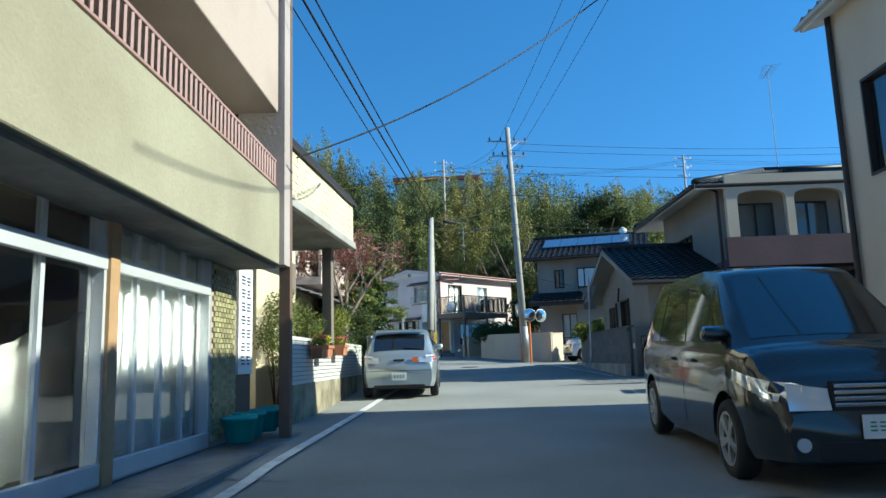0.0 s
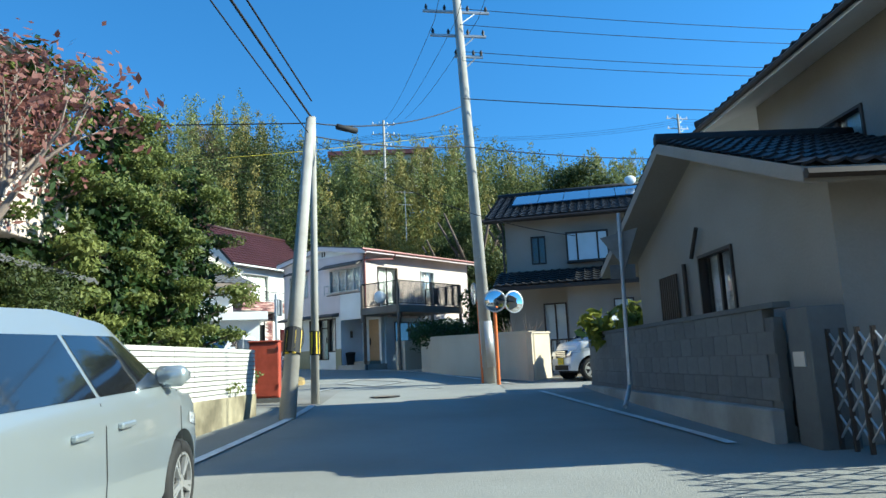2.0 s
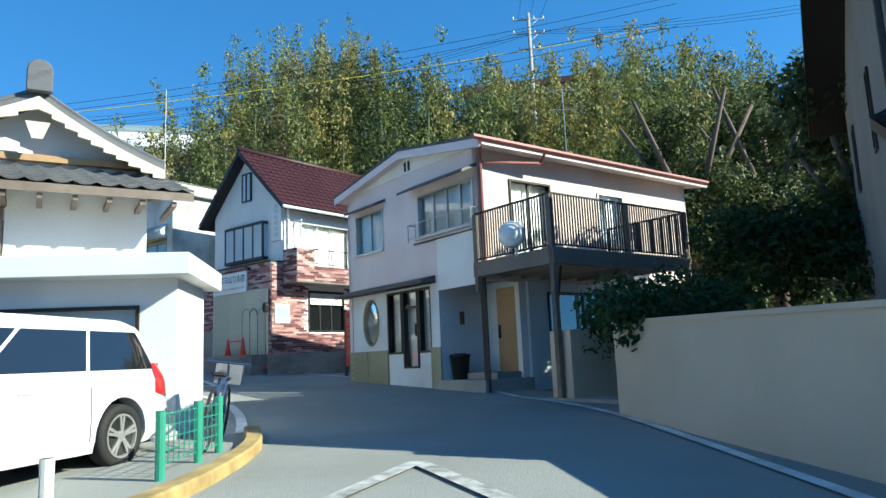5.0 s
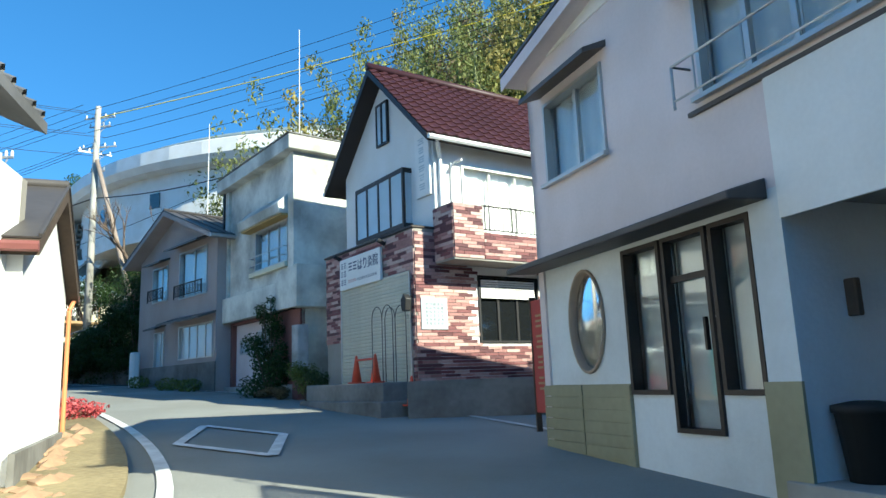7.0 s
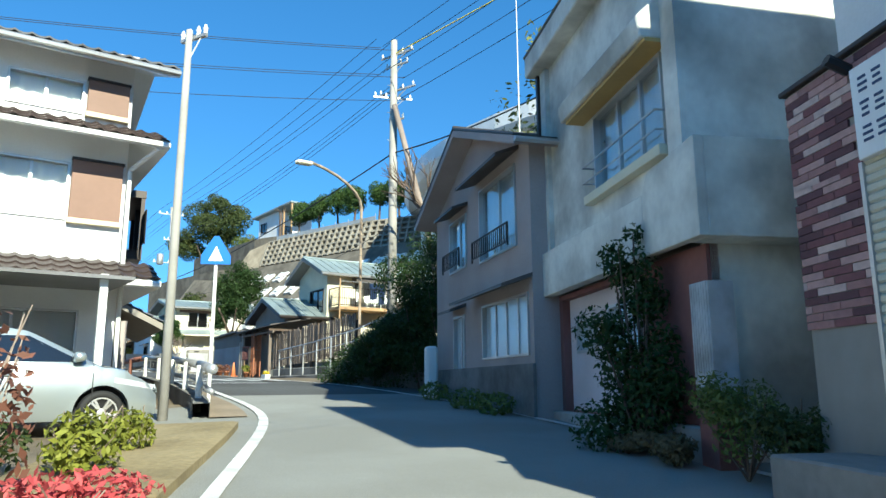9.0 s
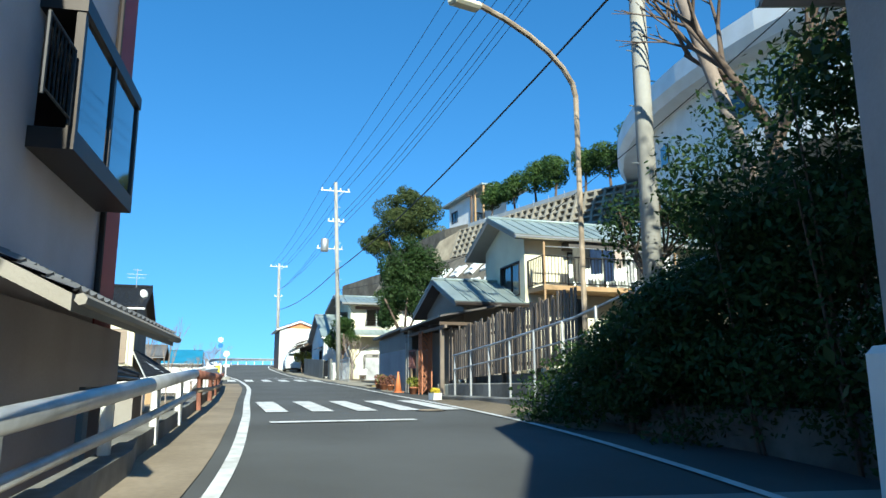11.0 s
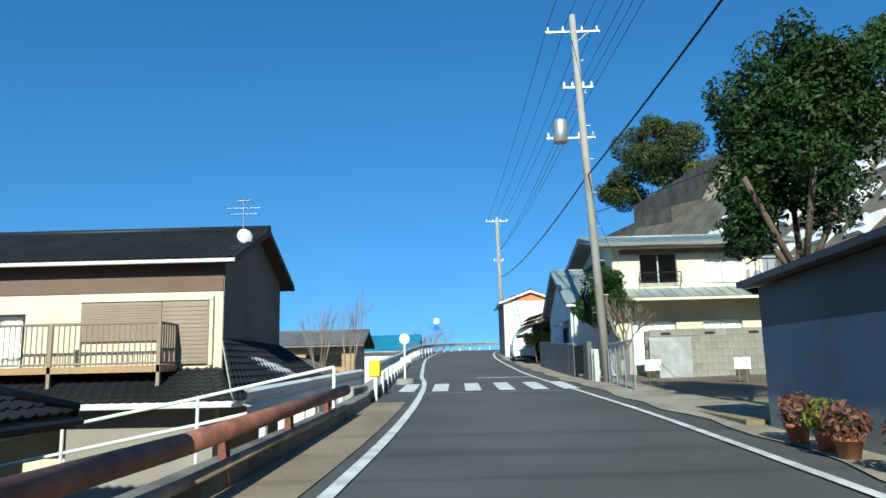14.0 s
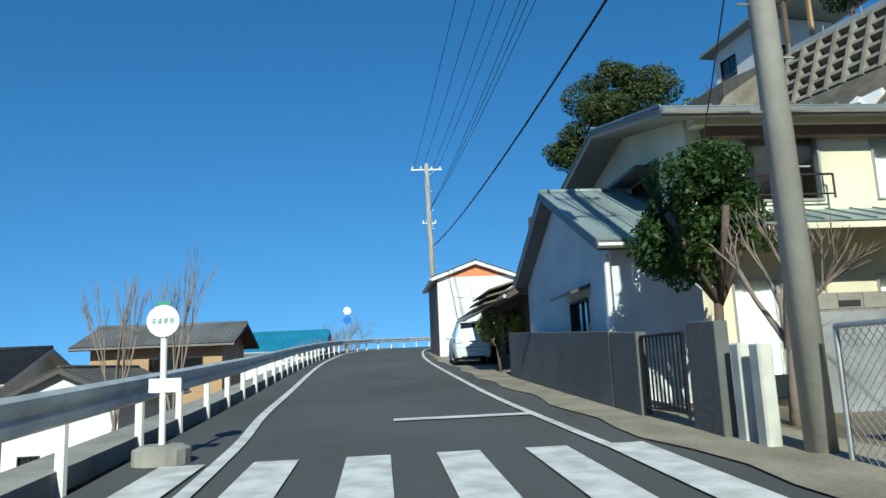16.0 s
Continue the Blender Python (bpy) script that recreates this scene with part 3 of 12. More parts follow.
def window(parent, x0, x1, z0, z1, at=(0, 0), u=(1, 0), n=(0, 1), frame_mat="alu", panes=2, curtain="", glass="glass", depth=0.06, bars=0, sill=0.0):
    """A sliding window set in an opening: frame with its bars, panes, and a curtain behind."""
    W = Matrix(((u[0], n[0], 0, at[0]), (u[1], n[1], 0, at[1]), (0, 0, 1, 0), (0, 0, 0, 1)))
    bm = B()
    t = 0.045
    rect = [[bm.verts.new((x, y, z)) for x, z in ((x0 + i, z0 + i), (x1 - i, z0 + i), (x1 - i, z1 - i), (x0 + i, z1 - i))] for i, y in ((0, depth + 0.05), (0, -0.035), (t, -0.035), (t, depth + 0.05))]
    for p, q in zip(rect, rect[1:] + rect[:1]):
        for k in range(4):
            bm.faces.new((p[k], p[(k + 1) % 4], q[(k + 1) % 4], q[k]))
    bmesh.ops.recalc_face_normals(bm, faces=bm.faces[:])
    w = part("window", bm, frame_mat, parent)
    w.matrix_basis = W
    if sill:
        bm = B()
        bx(bm, x0 - 0.05, x1 + 0.05, -sill, -0.036, z0 - 0.03, z0 + 0.015)
        part("window_sill", bm, frame_mat, w)
    xs = [x0 + t + (x1 - x0 - 2 * t) * k / panes for k in range(panes + 1)]
    for k in range(1, panes):
        bm = B()
        bx(bm, xs[k] - 0.028, xs[k] + 0.028, depth - 0.02, depth + 0.045, z0 + t, z1 - t)
        part("mullion", bm, frame_mat, w)
    for k in range(bars):
        z = z0 + t + (z1 - z0 - 2 * t) * (k + 1) / (bars + 1)
        bm = B()
        bx(bm, x0 + t, x1 - t, depth - 0.015, depth + 0.04, z - 0.02, z + 0.02)
        part("glazing_bar", bm, frame_mat, w)
    for k in range(panes):
        bm = B()
        g = 0.028 if panes > 1 else 0
        bx(bm, xs[k] + (g if k else 0), xs[k + 1] - (g if k < panes - 1 else 0), depth + 0.008, depth + 0.016, z0 + t, z1 - t)
        p = part("pane", bm, glass, w)
        if glass == "glass":
            p.visible_shadow = False
    if curtain:
        bm = B()
        m = max(6, int((x1 - x0) / 0.09))
        a = [bm.verts.new((x0 + (x1 - x0) * k / m, depth + 0.12 + 0.025 * math.sin(k * 2.1), z)) for z in (z0, z1) for k in range(m + 1)]
        for k in range(m):
            bm.faces.new((a[k], a[k + 1], a[m + 2 + k], a[m + 1 + k]))
        part("curtain", bm, curtain, w, smooth=True)
    return w


def slope(bm, a, b, c, d, kind, th=0.06):
    """One roof slope from its eave a-b (seen from outside, left to right) up to its top d-c: wavy tiles in courses, or seamed sheets."""
    a, b, c, d = (Vector(p) for p in (a, b, c, d))
    wid, hgt = max((b - a).length, (c - d).length), ((d - a) + (c - b)).length / 2
    nrm = (b - a).cross(d - a).normalized()
    if kind == "tile":
        cols, rows, per = max(2, int(wid / 0.28)), max(2, int(hgt / 0.26)), 4
        prof = (0.0, 0.012, 0.045, 0.012)
        for j in range(rows):
            lo, hi = j / rows, (j + 1.12) / rows if j < rows - 1 else 1
            va, vb, vc = [], [], []
            for k in range(cols * per + 1):
                s = k / (cols * per)
                h = prof[k % per]
                p0, p1 = a.lerp(b, s).lerp(d.lerp(c, s), lo), a.lerp(b, s).lerp(d.lerp(c, s), hi)
                va.append(bm.verts.new(p0 + nrm * (h + 0.035)))
                vb.append(bm.verts.new(p1 + nrm * (h + 0.0)))
                vc.append(bm.verts.new(p0 + nrm * (h - 0.0)))
            for k in range(cols * per):
                bm.faces.new((va[k], va[k + 1], vb[k + 1], vb[k]))
                bm.faces.new((vc[k], vc[k + 1], va[k + 1], va[k]))
    else:
        n = max(2, int(wid / 0.45))
        q = [bm.verts.new(p + nrm * t) for t in (0, 0.02) for p in (a, b, c, d)]
        for f in ((4, 5, 6, 7), (3, 2, 1, 0), (0, 1, 5, 4), (1, 2, 6, 5), (2, 3, 7, 6), (3, 0, 4, 7)):
            bm.faces.new([q[i] for i in f])
        for k in range(n + 1):
            s = k / n
            p, r = a.lerp(b, s) + nrm * 0.035, d.lerp(c, s) + nrm * 0.035
            tube(bm, p, r, 0.022, n=4)


def slab(bm, pts, th):
    lo, hi = [bm.verts.new((p[0], p[1], p[2] - th)) for p in pts], [bm.verts.new(p) for p in pts]
    n = len(pts)
    bm.faces.new(lo[::-1])
    bm.faces.new(hi)
    for k in range(n):
        bm.faces.new((lo[k], lo[(k + 1) % n], hi[(k + 1) % n], hi[k]))


def roof(parent, x0, x1, y0, y1, z, rise, ridge, over, cover="tile", material="tile_black", fascia="white_paint", gutter="alu"):
    """A gabled, hipped or single-pitch roof over a rectangle of walls. ridge: 'x', 'y', 'hip', 'shed' (falling to the front)."""
    a0, a1, b0, b1 = x0 - over, x1 + over, y0 - over, y1 + over
    body, tiles = B(), B()
    sides = []
    if ridge == "x":
        k = rise / ((y1 - y0) / 2)
        ze, zr, ym = z - over * k, z + rise, (y0 + y1) / 2
        sides = [((a0, b0, ze), (a1, b0, ze), (a1, ym, zr), (a0, ym, zr)), ((a1, b1, ze), (a0, b1, ze), (a0, ym, zr), (a1, ym, zr))]
        caps = [((a0, ym, zr), (a1, ym, zr))]
    elif ridge == "y":
        k = rise / ((x1 - x0) / 2)
        ze, zr, xm = z - over * k, z + rise, (x0 + x1) / 2
        sides = [((a1, b0, ze), (a1, b1, ze), (xm, b1, zr), (xm, b0, zr)), ((a0, b1, ze), (a0, b0, ze), (xm, b0, zr), (xm, b1, zr))]
        caps = [((xm, b0, zr), (xm, b1, zr))]
    elif ridge == "shed":
        k = rise / (y1 - y0)
        sides = [((a0, b0, z - over * k), (a1, b0, z - over * k), (a1, b1, z + rise + over * k), (a0, b1, z + rise + over * k))]
        caps = []
    else:
        k = rise / ((y1 - y0) / 2)
        ze, zr, ym = z - over * k, z + rise, (y0 + y1) / 2
        hx = (b1 - b0) / 2
        p, q = (a0 + hx, ym, zr), (a1 - hx, ym, zr)
        if a1 - a0 < b1 - b0:
            hx = (a1 - a0) / 2
            p = q = None
            p, q = ((a0 + a1) / 2, b0 + hx, zr), ((a0 + a1) / 2, b1 - hx, zr)
            sides = [((a0, b0, ze), (a1, b0, ze), p, p), ((a1, b0, ze), (a1, b1, ze), q, p), ((a1, b1, ze), (a0, b1, ze), q, q), ((a0, b1, ze), (a0, b0, ze), p, q)]
        else:
            sides = [((a0, b0, ze), (a1, b0, ze), q, p), ((a1, b0, ze), (a1, b1, ze), q, q), ((a1, b1, ze), (a0, b1, ze), p, q), ((a0, b1, ze), (a0, b0, ze), p, p)]
        caps = [(p, q), ((a0, b0, ze), p), ((a0, b1, ze), p if a1 - a0 >= b1 - b0 else q), ((a1, b0, ze), q if a1 - a0 >= b1 - b0 else p), ((a1, b1, ze), q)]
    for s in sides:
        ss = [s[0], s[1], s[2]] if s[2] == s[3] else s
        slab(body, ss, 0.16)
        slope(tiles, *[(v[0], v[1], v[2] + 0.01) for v in s], cover)
    r = part("roof", body, fascia, parent)
    t = part("roof_tiles" if cover == "tile" else "roof_sheet", tiles, material, r)
    t["kind"] = "stuff"
    if caps:
        bm = B()
        for p, q in caps:
            tube(bm, (p[0], p[1], p[2] + 0.06), (q[0], q[1], q[2] + 0.06), 0.11 if cover == "tile" else 0.06, n=7)
        part("ridge_cap", bm, material, r, smooth=True)
    if gutter:
        for s in sides:
            bm = B()
            d = Vector(s[1]) - Vector(s[0])
            o = Vector((d.y, -d.x, 0)).normalized() * 0.06
            tube(bm, Vector(s[0]) + o - Vector((0, 0, 0.08)), Vector(s[1]) + o - Vector((0, 0, 0.08)), 0.055, n=6)
            part("gutter", bm, gutter, r)
    return r


def house(name, label, L, R, depth, z0, h, wmat, sides=None, roof_kw=None, th=0.14, category="house", below=0.6, gable=None, floor2=None):
    """A hollow building: four walls with their windows, and a roof. sides maps front, right, left, back to rows of (x0, x1, z0, z1, options)."""
    w = span(L, R)
    ob = thing(name, label, category, front(L, R, z0))
    faces = {"front": ((0, 0), (1, 0), (0, 1), w), "right": ((w, 0), (0, 1), (-1, 0), depth), "back": ((w, depth), (-1, 0), (0, -1), w), "left": ((0, depth), (0, -1), (1, 0), depth)}
    sides = sides or {}
    for key, (at, u, n, ln) in faces.items():
        rows = sides.get(key, [])
        bm = B()
        inset = th if key in ("right", "left") else 0
        at2 = (at[0] + u[0] * inset, at[1] + u[1] * inset)
        g = 0
        if roof_kw and roof_kw.get("ridge") == "y" and key in ("front", "back"):
            g = roof_kw["rise"]
        if roof_kw and roof_kw.get("ridge") == "x" and key in ("left", "right"):
            g = roof_kw["rise"] * (depth - 2 * th) / depth
        wall_bm(bm, ln - 2 * inset, h + below, [(r[0] - inset, r[1] - inset, r[2] + below, r[3] + below) for r in rows], th, at2, u, n, g, -below)
        part("wall", bm, wmat, ob)
        for r in rows:
            opt = dict(r[4]) if len(r) > 4 else {}
            if opt.pop("open", False):
                continue
            window(ob, r[0], r[1], r[2], r[3], at, u, n, **opt)
    bm = B()
    for z in (0.0, floor2 or h * 0.5, h - 0.05):
        bx(bm, th + 0.01, w - th - 0.01, th + 0.01, depth - th - 0.01, z, z + 0.05)
    bx(bm, th + 0.01, w - th - 0.01, depth * 0.55, depth * 0.55 + 0.08, 0.06, h - 0.06)
    part("inner_floor", bm, "room", ob)
    if roof_kw:
        roof(ob, 0, w, 0, depth, h, **roof_kw)
    return ob


build_ground()
build_road()
build_lines()
build_manhole(0.24, 29.3)
build_manhole(-36.5, 57.6)

CUR = dict(curtain="curtain")
BRZ = dict(frame_mat="bronze")
BRC = dict(frame_mat="bronze", curtain="curtain")


# ---------------- plants ----------------
def leaf_cloud(name, blobs, count, size, material, parent=None, label="", category="", kind="", seed=1, droop=0.0, m=None, shell=0.55):
    """Many small leaves spread through uneven clumps. blobs: rows of (x, y, z, rx, ry, rz)."""
    rng = np.random.default_rng(seed)
    bl = np.array(blobs, float)
    vol = (bl[:, 3] * bl[:, 4] * bl[:, 5]) ** 0.72
    pick = rng.choice(len(bl), count, p=vol / vol.sum())
    d = rng.normal(size=(count, 3))
    d /= np.linalg.norm(d, axis=1)[:, None]
    rad = shell + (1.08 - shell) * rng.random(count) ** 0.6
    c = bl[pick, :3] + d * rad[:, None] * bl[pick, 3:6]
    n = d * 0.8 + rng.normal(size=(count, 3)) * 0.6 + np.array([0, 0, 0.35])
    n /= np.linalg.norm(n, axis=1)[:, None]
    t = np.cross(n, rng.normal(size=(count, 3)))
    t[:, 2] -= droop
    t /= np.linalg.norm(t, axis=1)[:, None]
    b = np.cross(n, t)
    s = size * (0.6 + 0.8 * rng.random(count))[:, None]
    v = np.stack([c - t * s, c - b * s * 0.45, c + t * s, c + b * s * 0.45], 1).reshape(-1, 3)
    f = np.arange(count * 4).reshape(-1, 4)
    me = bpy.data.meshes.new(name)
    me.from_pydata(v.tolist(), [], f.tolist())
    me.materials.append(M[material])
    ob = new(name, me)
    if parent:
        ob.parent = parent
    if m is not None:
        ob.matrix_basis = m
    return tagged(ob, label, category, "", kind)


def limbs(bm, p, d, r, depth, rng, length, spread=0.6, tips=None, n=6):
    """A limb that tapers and forks."""
    q = p + d * length
    tube(bm, p, q, r, r * 0.68, n=n, cap=False)
    if tips is not None:
        tips.append(q)
    if depth == 0:
        return
    for k in range(rng.randint(2, 3)):
        e = (d + Vector((rng.uniform(-1, 1), rng.uniform(-1, 1), rng.uniform(-0.3, 0.7))) * spread).normalized()
        limbs(bm, q - d * length * rng.uniform(0, 0.3), e, r * 0.62, depth - 1, rng, length * rng.uniform(0.62, 0.85), spread, tips, max(3, n - 1))


def tree(name, label, x, y, z, height, crown_r, leaves, leafsize, leafmat, seed, trunk=0.14, bark="bark", depth=3, spread=0.6, bare=0.35, blob=0.9, category="tree"):
    rng = random.Random(seed)
    ob = thing(name, label, category, Matrix.Translation((x, y, z)))
    bm, tips = B(), []
    th = height * bare
    tube(bm, (0, 0, -0.1), (rng.uniform(-.1, .1), rng.uniform(-.1, .1), th), trunk, trunk * 0.75, n=9)
    for k in range(4):
        a = k * 1.57 + rng.uniform(-0.5, 0.5)
        d = Vector((math.cos(a) * spread, math.sin(a) * spread, 0.9)).normalized()
        limbs(bm, Vector((0, 0, th * rng.uniform(0.85, 1.0))), d, trunk * 0.55, depth, rng, (height - th) * 0.3, spread, tips)
    part("trunk", bm, bark, ob, smooth=True)
    if leaves:
        bl = []
        for q in tips:
            if q.z > th * 0.8:
                r = crown_r * rng.uniform(0.22, 0.42) * blob
                bl.append((q.x, q.y, min(q.z, height - r * 0.5), r, r, r * 0.8))
        leaf_cloud("crown", bl, leaves, leafsize, leafmat, ob, seed=seed)
    return ob




# ---------------- shared fittings ----------------
def railing(parent, p0, p1, h, step, material, bar=0.012, rail=0.022, low=0.08, name="railing"):
    """A balustrade from p0 to p1: top and bottom rails, and upright bars."""
    a, b = Vector(p0), Vector(p1)
    up = Vector((0, 0, 1))
    bm = B()
    tube(bm, a + up * h, b + up * h, rail, n=6)
    tube(bm, a + up * low, b + up * low, rail * 0.8, n=6)
    for p in (a, b):
        tube(bm, p, p + up * h, rail, n=6)
    r = part(name, bm, material, parent)
    n = max(2, int((b - a).length / step))
    bm = B()
    tube(bm, (0, 0, low), (0, 0, h), bar, n=5)
    first = part("bar", bm, material, r)
    first.matrix_basis = Matrix.Translation(a.lerp(b, 0.5 / n))
    for k in range(1, n):
        o = new("bar", first.data)
        o.parent = r
        o.matrix_basis = Matrix.Translation(a.lerp(b, (k + 0.5) / n))
    return r


def pieces(name, mesh_bm, material, parent, mats):
    """Alike pieces that share one mesh."""
    first = part(name, mesh_bm, material, parent)
    first.matrix_basis = mats[0]
    for m in mats[1:]:
        o = new(name, first.data)
        o.parent = parent
        o.matrix_basis = m
    return first


def bars_text(parent, m, w, h, cols, rows, material, seed=0, name="lettering"):
    """Unreadable writing: small plain bars on a sign face, drawn in the frame m (x right, z up, y into the sign)."""
    rng = random.Random(seed)
    bm = B()
    for i in range(cols):
        for j in range(rows):
            cx, cz = (i + 0.5) * w / cols, (j + 0.5) * h / rows
            a, b = w / cols * 0.36, h / rows * 0.34
            for q in range(3):
                z = cz + (q - 1) * b * 0.75
                e = rng.uniform(0.6, 1.0)
                bx(bm, cx - a * e, cx + a * e, -0.006, 0.0, z - b * 0.16, z + b * 0.16)
    o = part(name, bm, material, parent)
    o.matrix_basis = m
    return o


def pole(name, label, x, y, z, h, r, lean=(0, 0), arms=(), material="poleconc", steps=True, category="utility pole", group="utility poles", extras=None):
    """A tapered concrete utility pole with its cross-arms, insulators and step bolts. arms: rows of (height, half length, yaw, shift)."""
    ob = thing(name, label, category, Matrix.Translation((x, y, z)), group)
    bm = B()
    tube(bm, (0, 0, -0.3), (lean[0], lean[1], h), r, r * 0.66, n=16)
    part("shaft", bm, material, ob, smooth=True)

    def at(t):
        return Vector((lean[0] * t / h, lean[1] * t / h, t))
    if steps:
        bm = B()
        t = 2.2
        k = 0
        while t < h - 1.5:
            s = 1 if k % 2 else -1
            rr = r * (1 - 0.34 * t / h)
            p = at(t)
            tube(bm, p + Vector((0, s * rr * 0.8, 0)), p + Vector((0, s * (rr + 0.13), 0)), 0.012, n=5)
            t += 0.55
            k += 1
        parts("step_bolt", bm, "galv", ob)
    for ah, half, yaw, shift in arms:
        p = at(ah)
        d = Vector((math.cos(yaw), math.sin(yaw), 0))
        s = Vector((-d.y, d.x, 0))
        bm = B()
        c = p + d * shift + s * (r * 0.7 + 0.05)
        tube(bm, c - d * half, c + d * half, 0.045, n=4)
        tube(bm, c + d * half * 0.6, p + Vector((0, 0, -0.5)), 0.018, n=4)
        arm = part("cross_arm", bm, "galv", ob)
        for q in (-0.9, -0.35, 0.35, 0.9):
            bm = B()
            lathe(bm, [(0.02, 0), (0.045, 0.05), (0.03, 0.08), (0.05, 0.12), (0.03, 0.16), (0.02, 0.2)], 8)
            o = part("insulator", bm, "iron" if "dark" in label else "white_paint", arm, smooth=True)
            o.matrix_basis = Matrix.Translation(c + d * half * q)
    return ob


def cable(pts, sag, r=0.012, material="cable", label="black overhead cable sagging between poles", n=14):
    """Overhead wire through the points, hanging a little between each two."""
    cu = bpy.data.curves.new("cable", "CURVE")
    cu.dimensions, cu.bevel_depth, cu.bevel_resolution = "3D", r, 1
    sp = cu.splines.new("POLY")
    out = []
    for a, b in zip(pts, pts[1:]):
        a, b = Vector(a), Vector(b)
        for k in range(n + (1 if b == Vector(pts[-1]) else 0)):
            t = k / n
            p = a.lerp(b, t)
            p.z -= 4 * sag * t * (1 - t)
            out.append(p)
    sp.points.add(len(out) - 1)
    for q, p in zip(sp.points, out):
        q.co = (*p, 1)
    cu.materials.append(M[material])
    return tagged(new("cable", cu), label, "cable", "overhead cables")


def car(name, label, m, L, W, H, belt, hood, paint, cab, wheel=0.3, wb=None, front_over=None, style="hatch", group="parked cars"):
    """A parked car: a rounded shell with cut wheel arches, glass, wheels with rims, lamps, mirrors, handles, plates. y points forward; cab: the cabin's outline (y, z)."""
    ob = thing(name, label, "car", m, group)
    hw = W / 2
    wb = wb or L * 0.64
    fo = front_over or (L - wb) / 2
    yf, yr = L / 2 - fo, L / 2 - fo - wb
    f0, f1 = cab[-1], cab[-2]
    tail = [(-L / 2, 0.62), (-L / 2 + 0.02, belt - 0.16), (cab[0][0], cab[0][1] + 0.03)]
    nose = [(f0[0] + 0.02, f0[1] + 0.03), (f0[0] + 0.35, hood + (belt - hood) * 0.4 + 0.02), (L / 2 - 0.45, hood - 0.02), (L / 2 - 0.18, hood - 0.12), (L / 2 - 0.06, hood - 0.24), (L / 2, 0.55)]
    mid = list(cab[1:-1])
    prof = tail + mid + nose
    py, pz = np.array([p[0] for p in prof]), np.array([p[1] for p in prof])

    def ztop(y):
        k = [float(np.interp(y + d, py, pz)) for d in (-0.05, 0, 0.05)]
        return sum(k) / 3

    def ring(y):
        """Half a cross-section from the sill to the middle of the roof."""
        zt = ztop(y)
        e = abs(y) / (L / 2)
        r = max(0.0, (abs(y) - (L / 2 - 0.75)) / 0.75)
        w = hw * (1 - 0.02 * e * e - (0.2 if y > 0 else 0.13) * r ** 2.6)
        zb = min(belt, zt - 0.05)
        up = max(0.0, zt - zb - 0.05)
        rail = w * 0.94 - 0.05 - up * 0.2
        zl = 0.2 + 0.06 * r
        return [(w * 0.93, zl), (w * 0.985, zl + 0.12), (w, min(0.56, zb - 0.1)), (w * 0.985, zb - 0.08), (w * 0.945, zb), (rail + 0.012, zb + up * 0.8), (rail - 0.05, zb + up + 0.02), (rail * 0.62, zt - 0.012), (0, zt)]

    def side(y, z, out=0.006):
        r = ring(y)[:7]
        return float(np.interp(z, [p[1] for p in r], [p[0] for p in r])) + out

    def deck(y, x, out=0.008):
        r = ring(y)[5:][::-1]
        return float(np.interp(abs(x), [p[0] for p in r], [p[1] for p in r])) + out
    ys = sorted({round(v, 3) for v in [float(p) for p in py] + [yf, yr] + [-L / 2 + L * k / 34 for k in range(35)] + [s * (L / 2 - q) for s in (-1, 1) for q in (0.03, 0.08, 0.16, 0.3, 0.42)]})
    bm = B()
    rows = []
    for y in ys:
        h = ring(y)
        rows.append([bm.verts.new((x, y, z)) for x, z in h] + [bm.verts.new((-x, y, z)) for x, z in h[-2::-1]])
    for a, b in zip(rows, rows[1:]):
        for k in range(len(a) - 1):
            bm.faces.new((a[k], a[k + 1], b[k + 1], b[k]))
        bm.faces.new((a[-1], a[0], b[0], b[-1]))
    bm.faces.new(rows[0])
    bm.faces.new(rows[-1][::-1])
    body = part("body", bm, paint, ob, smooth=True)
    bm = B()
    for c in (yf, yr):
        tube(bm, (-hw - 0.2, c, wheel + 0.01), (hw + 0.2, c, wheel + 0.01), wheel + 0.06, n=36)
    cutter = finish("arch_cutter", bm, "blackp")
    md = body.modifiers.new("arches", "BOOLEAN")
    md.object, md.operation, md.solver = cutter, "DIFFERENCE", "EXACT"
    cutter.parent, cutter.matrix_basis = ob, Matrix.Identity(4)
    bpy.context.view_layer.update()
    dg = bpy.context.evaluated_depsgraph_get()
    cut = bpy.data.meshes.new_from_object(body.evaluated_get(dg))
    body.modifiers.clear()
    body.data = cut
    bpy.data.objects.remove(cutter)
    cut.polygons.foreach_set("use_smooth", [True] * len(cut.polygons))
    cut.set_sharp_from_angle(angle=radians(33))

    def skin(nm, pts, n, material, parent=ob, smooth=True):
        """A patch laid on the shell: pts maps u and v, 0 to 1, to a point."""
        q = B()
        g = [[q.verts.new(pts(i / n, j / 5)) for j in range(6)] for i in range(n + 1)]
        for i in range(n):
            for j in range(5):
                q.faces.new((g[i][j], g[i + 1][j], g[i + 1][j + 1], g[i][j + 1]))
        return part(nm, q, material, parent, smooth=smooth)

    def lerp(a, b, t):
        return a + (b - a) * t
    # dark floor and arch linings
    bm = B()
    bx(bm, -hw + 0.2, hw - 0.2, -L / 2 + 0.2, L / 2 - 0.25, 0.19, wheel + 0.42)
    part("underbody", bm, "blackp", ob)
    # side glass between pillars
    zt, zb = H - 0.17, belt + 0.035
    r0, r1 = cab[0], cab[1]

    def yat(a, b, z):
        return a[0] + (b[0] - a[0]) * (z - a[1]) / (b[1] - a[1])
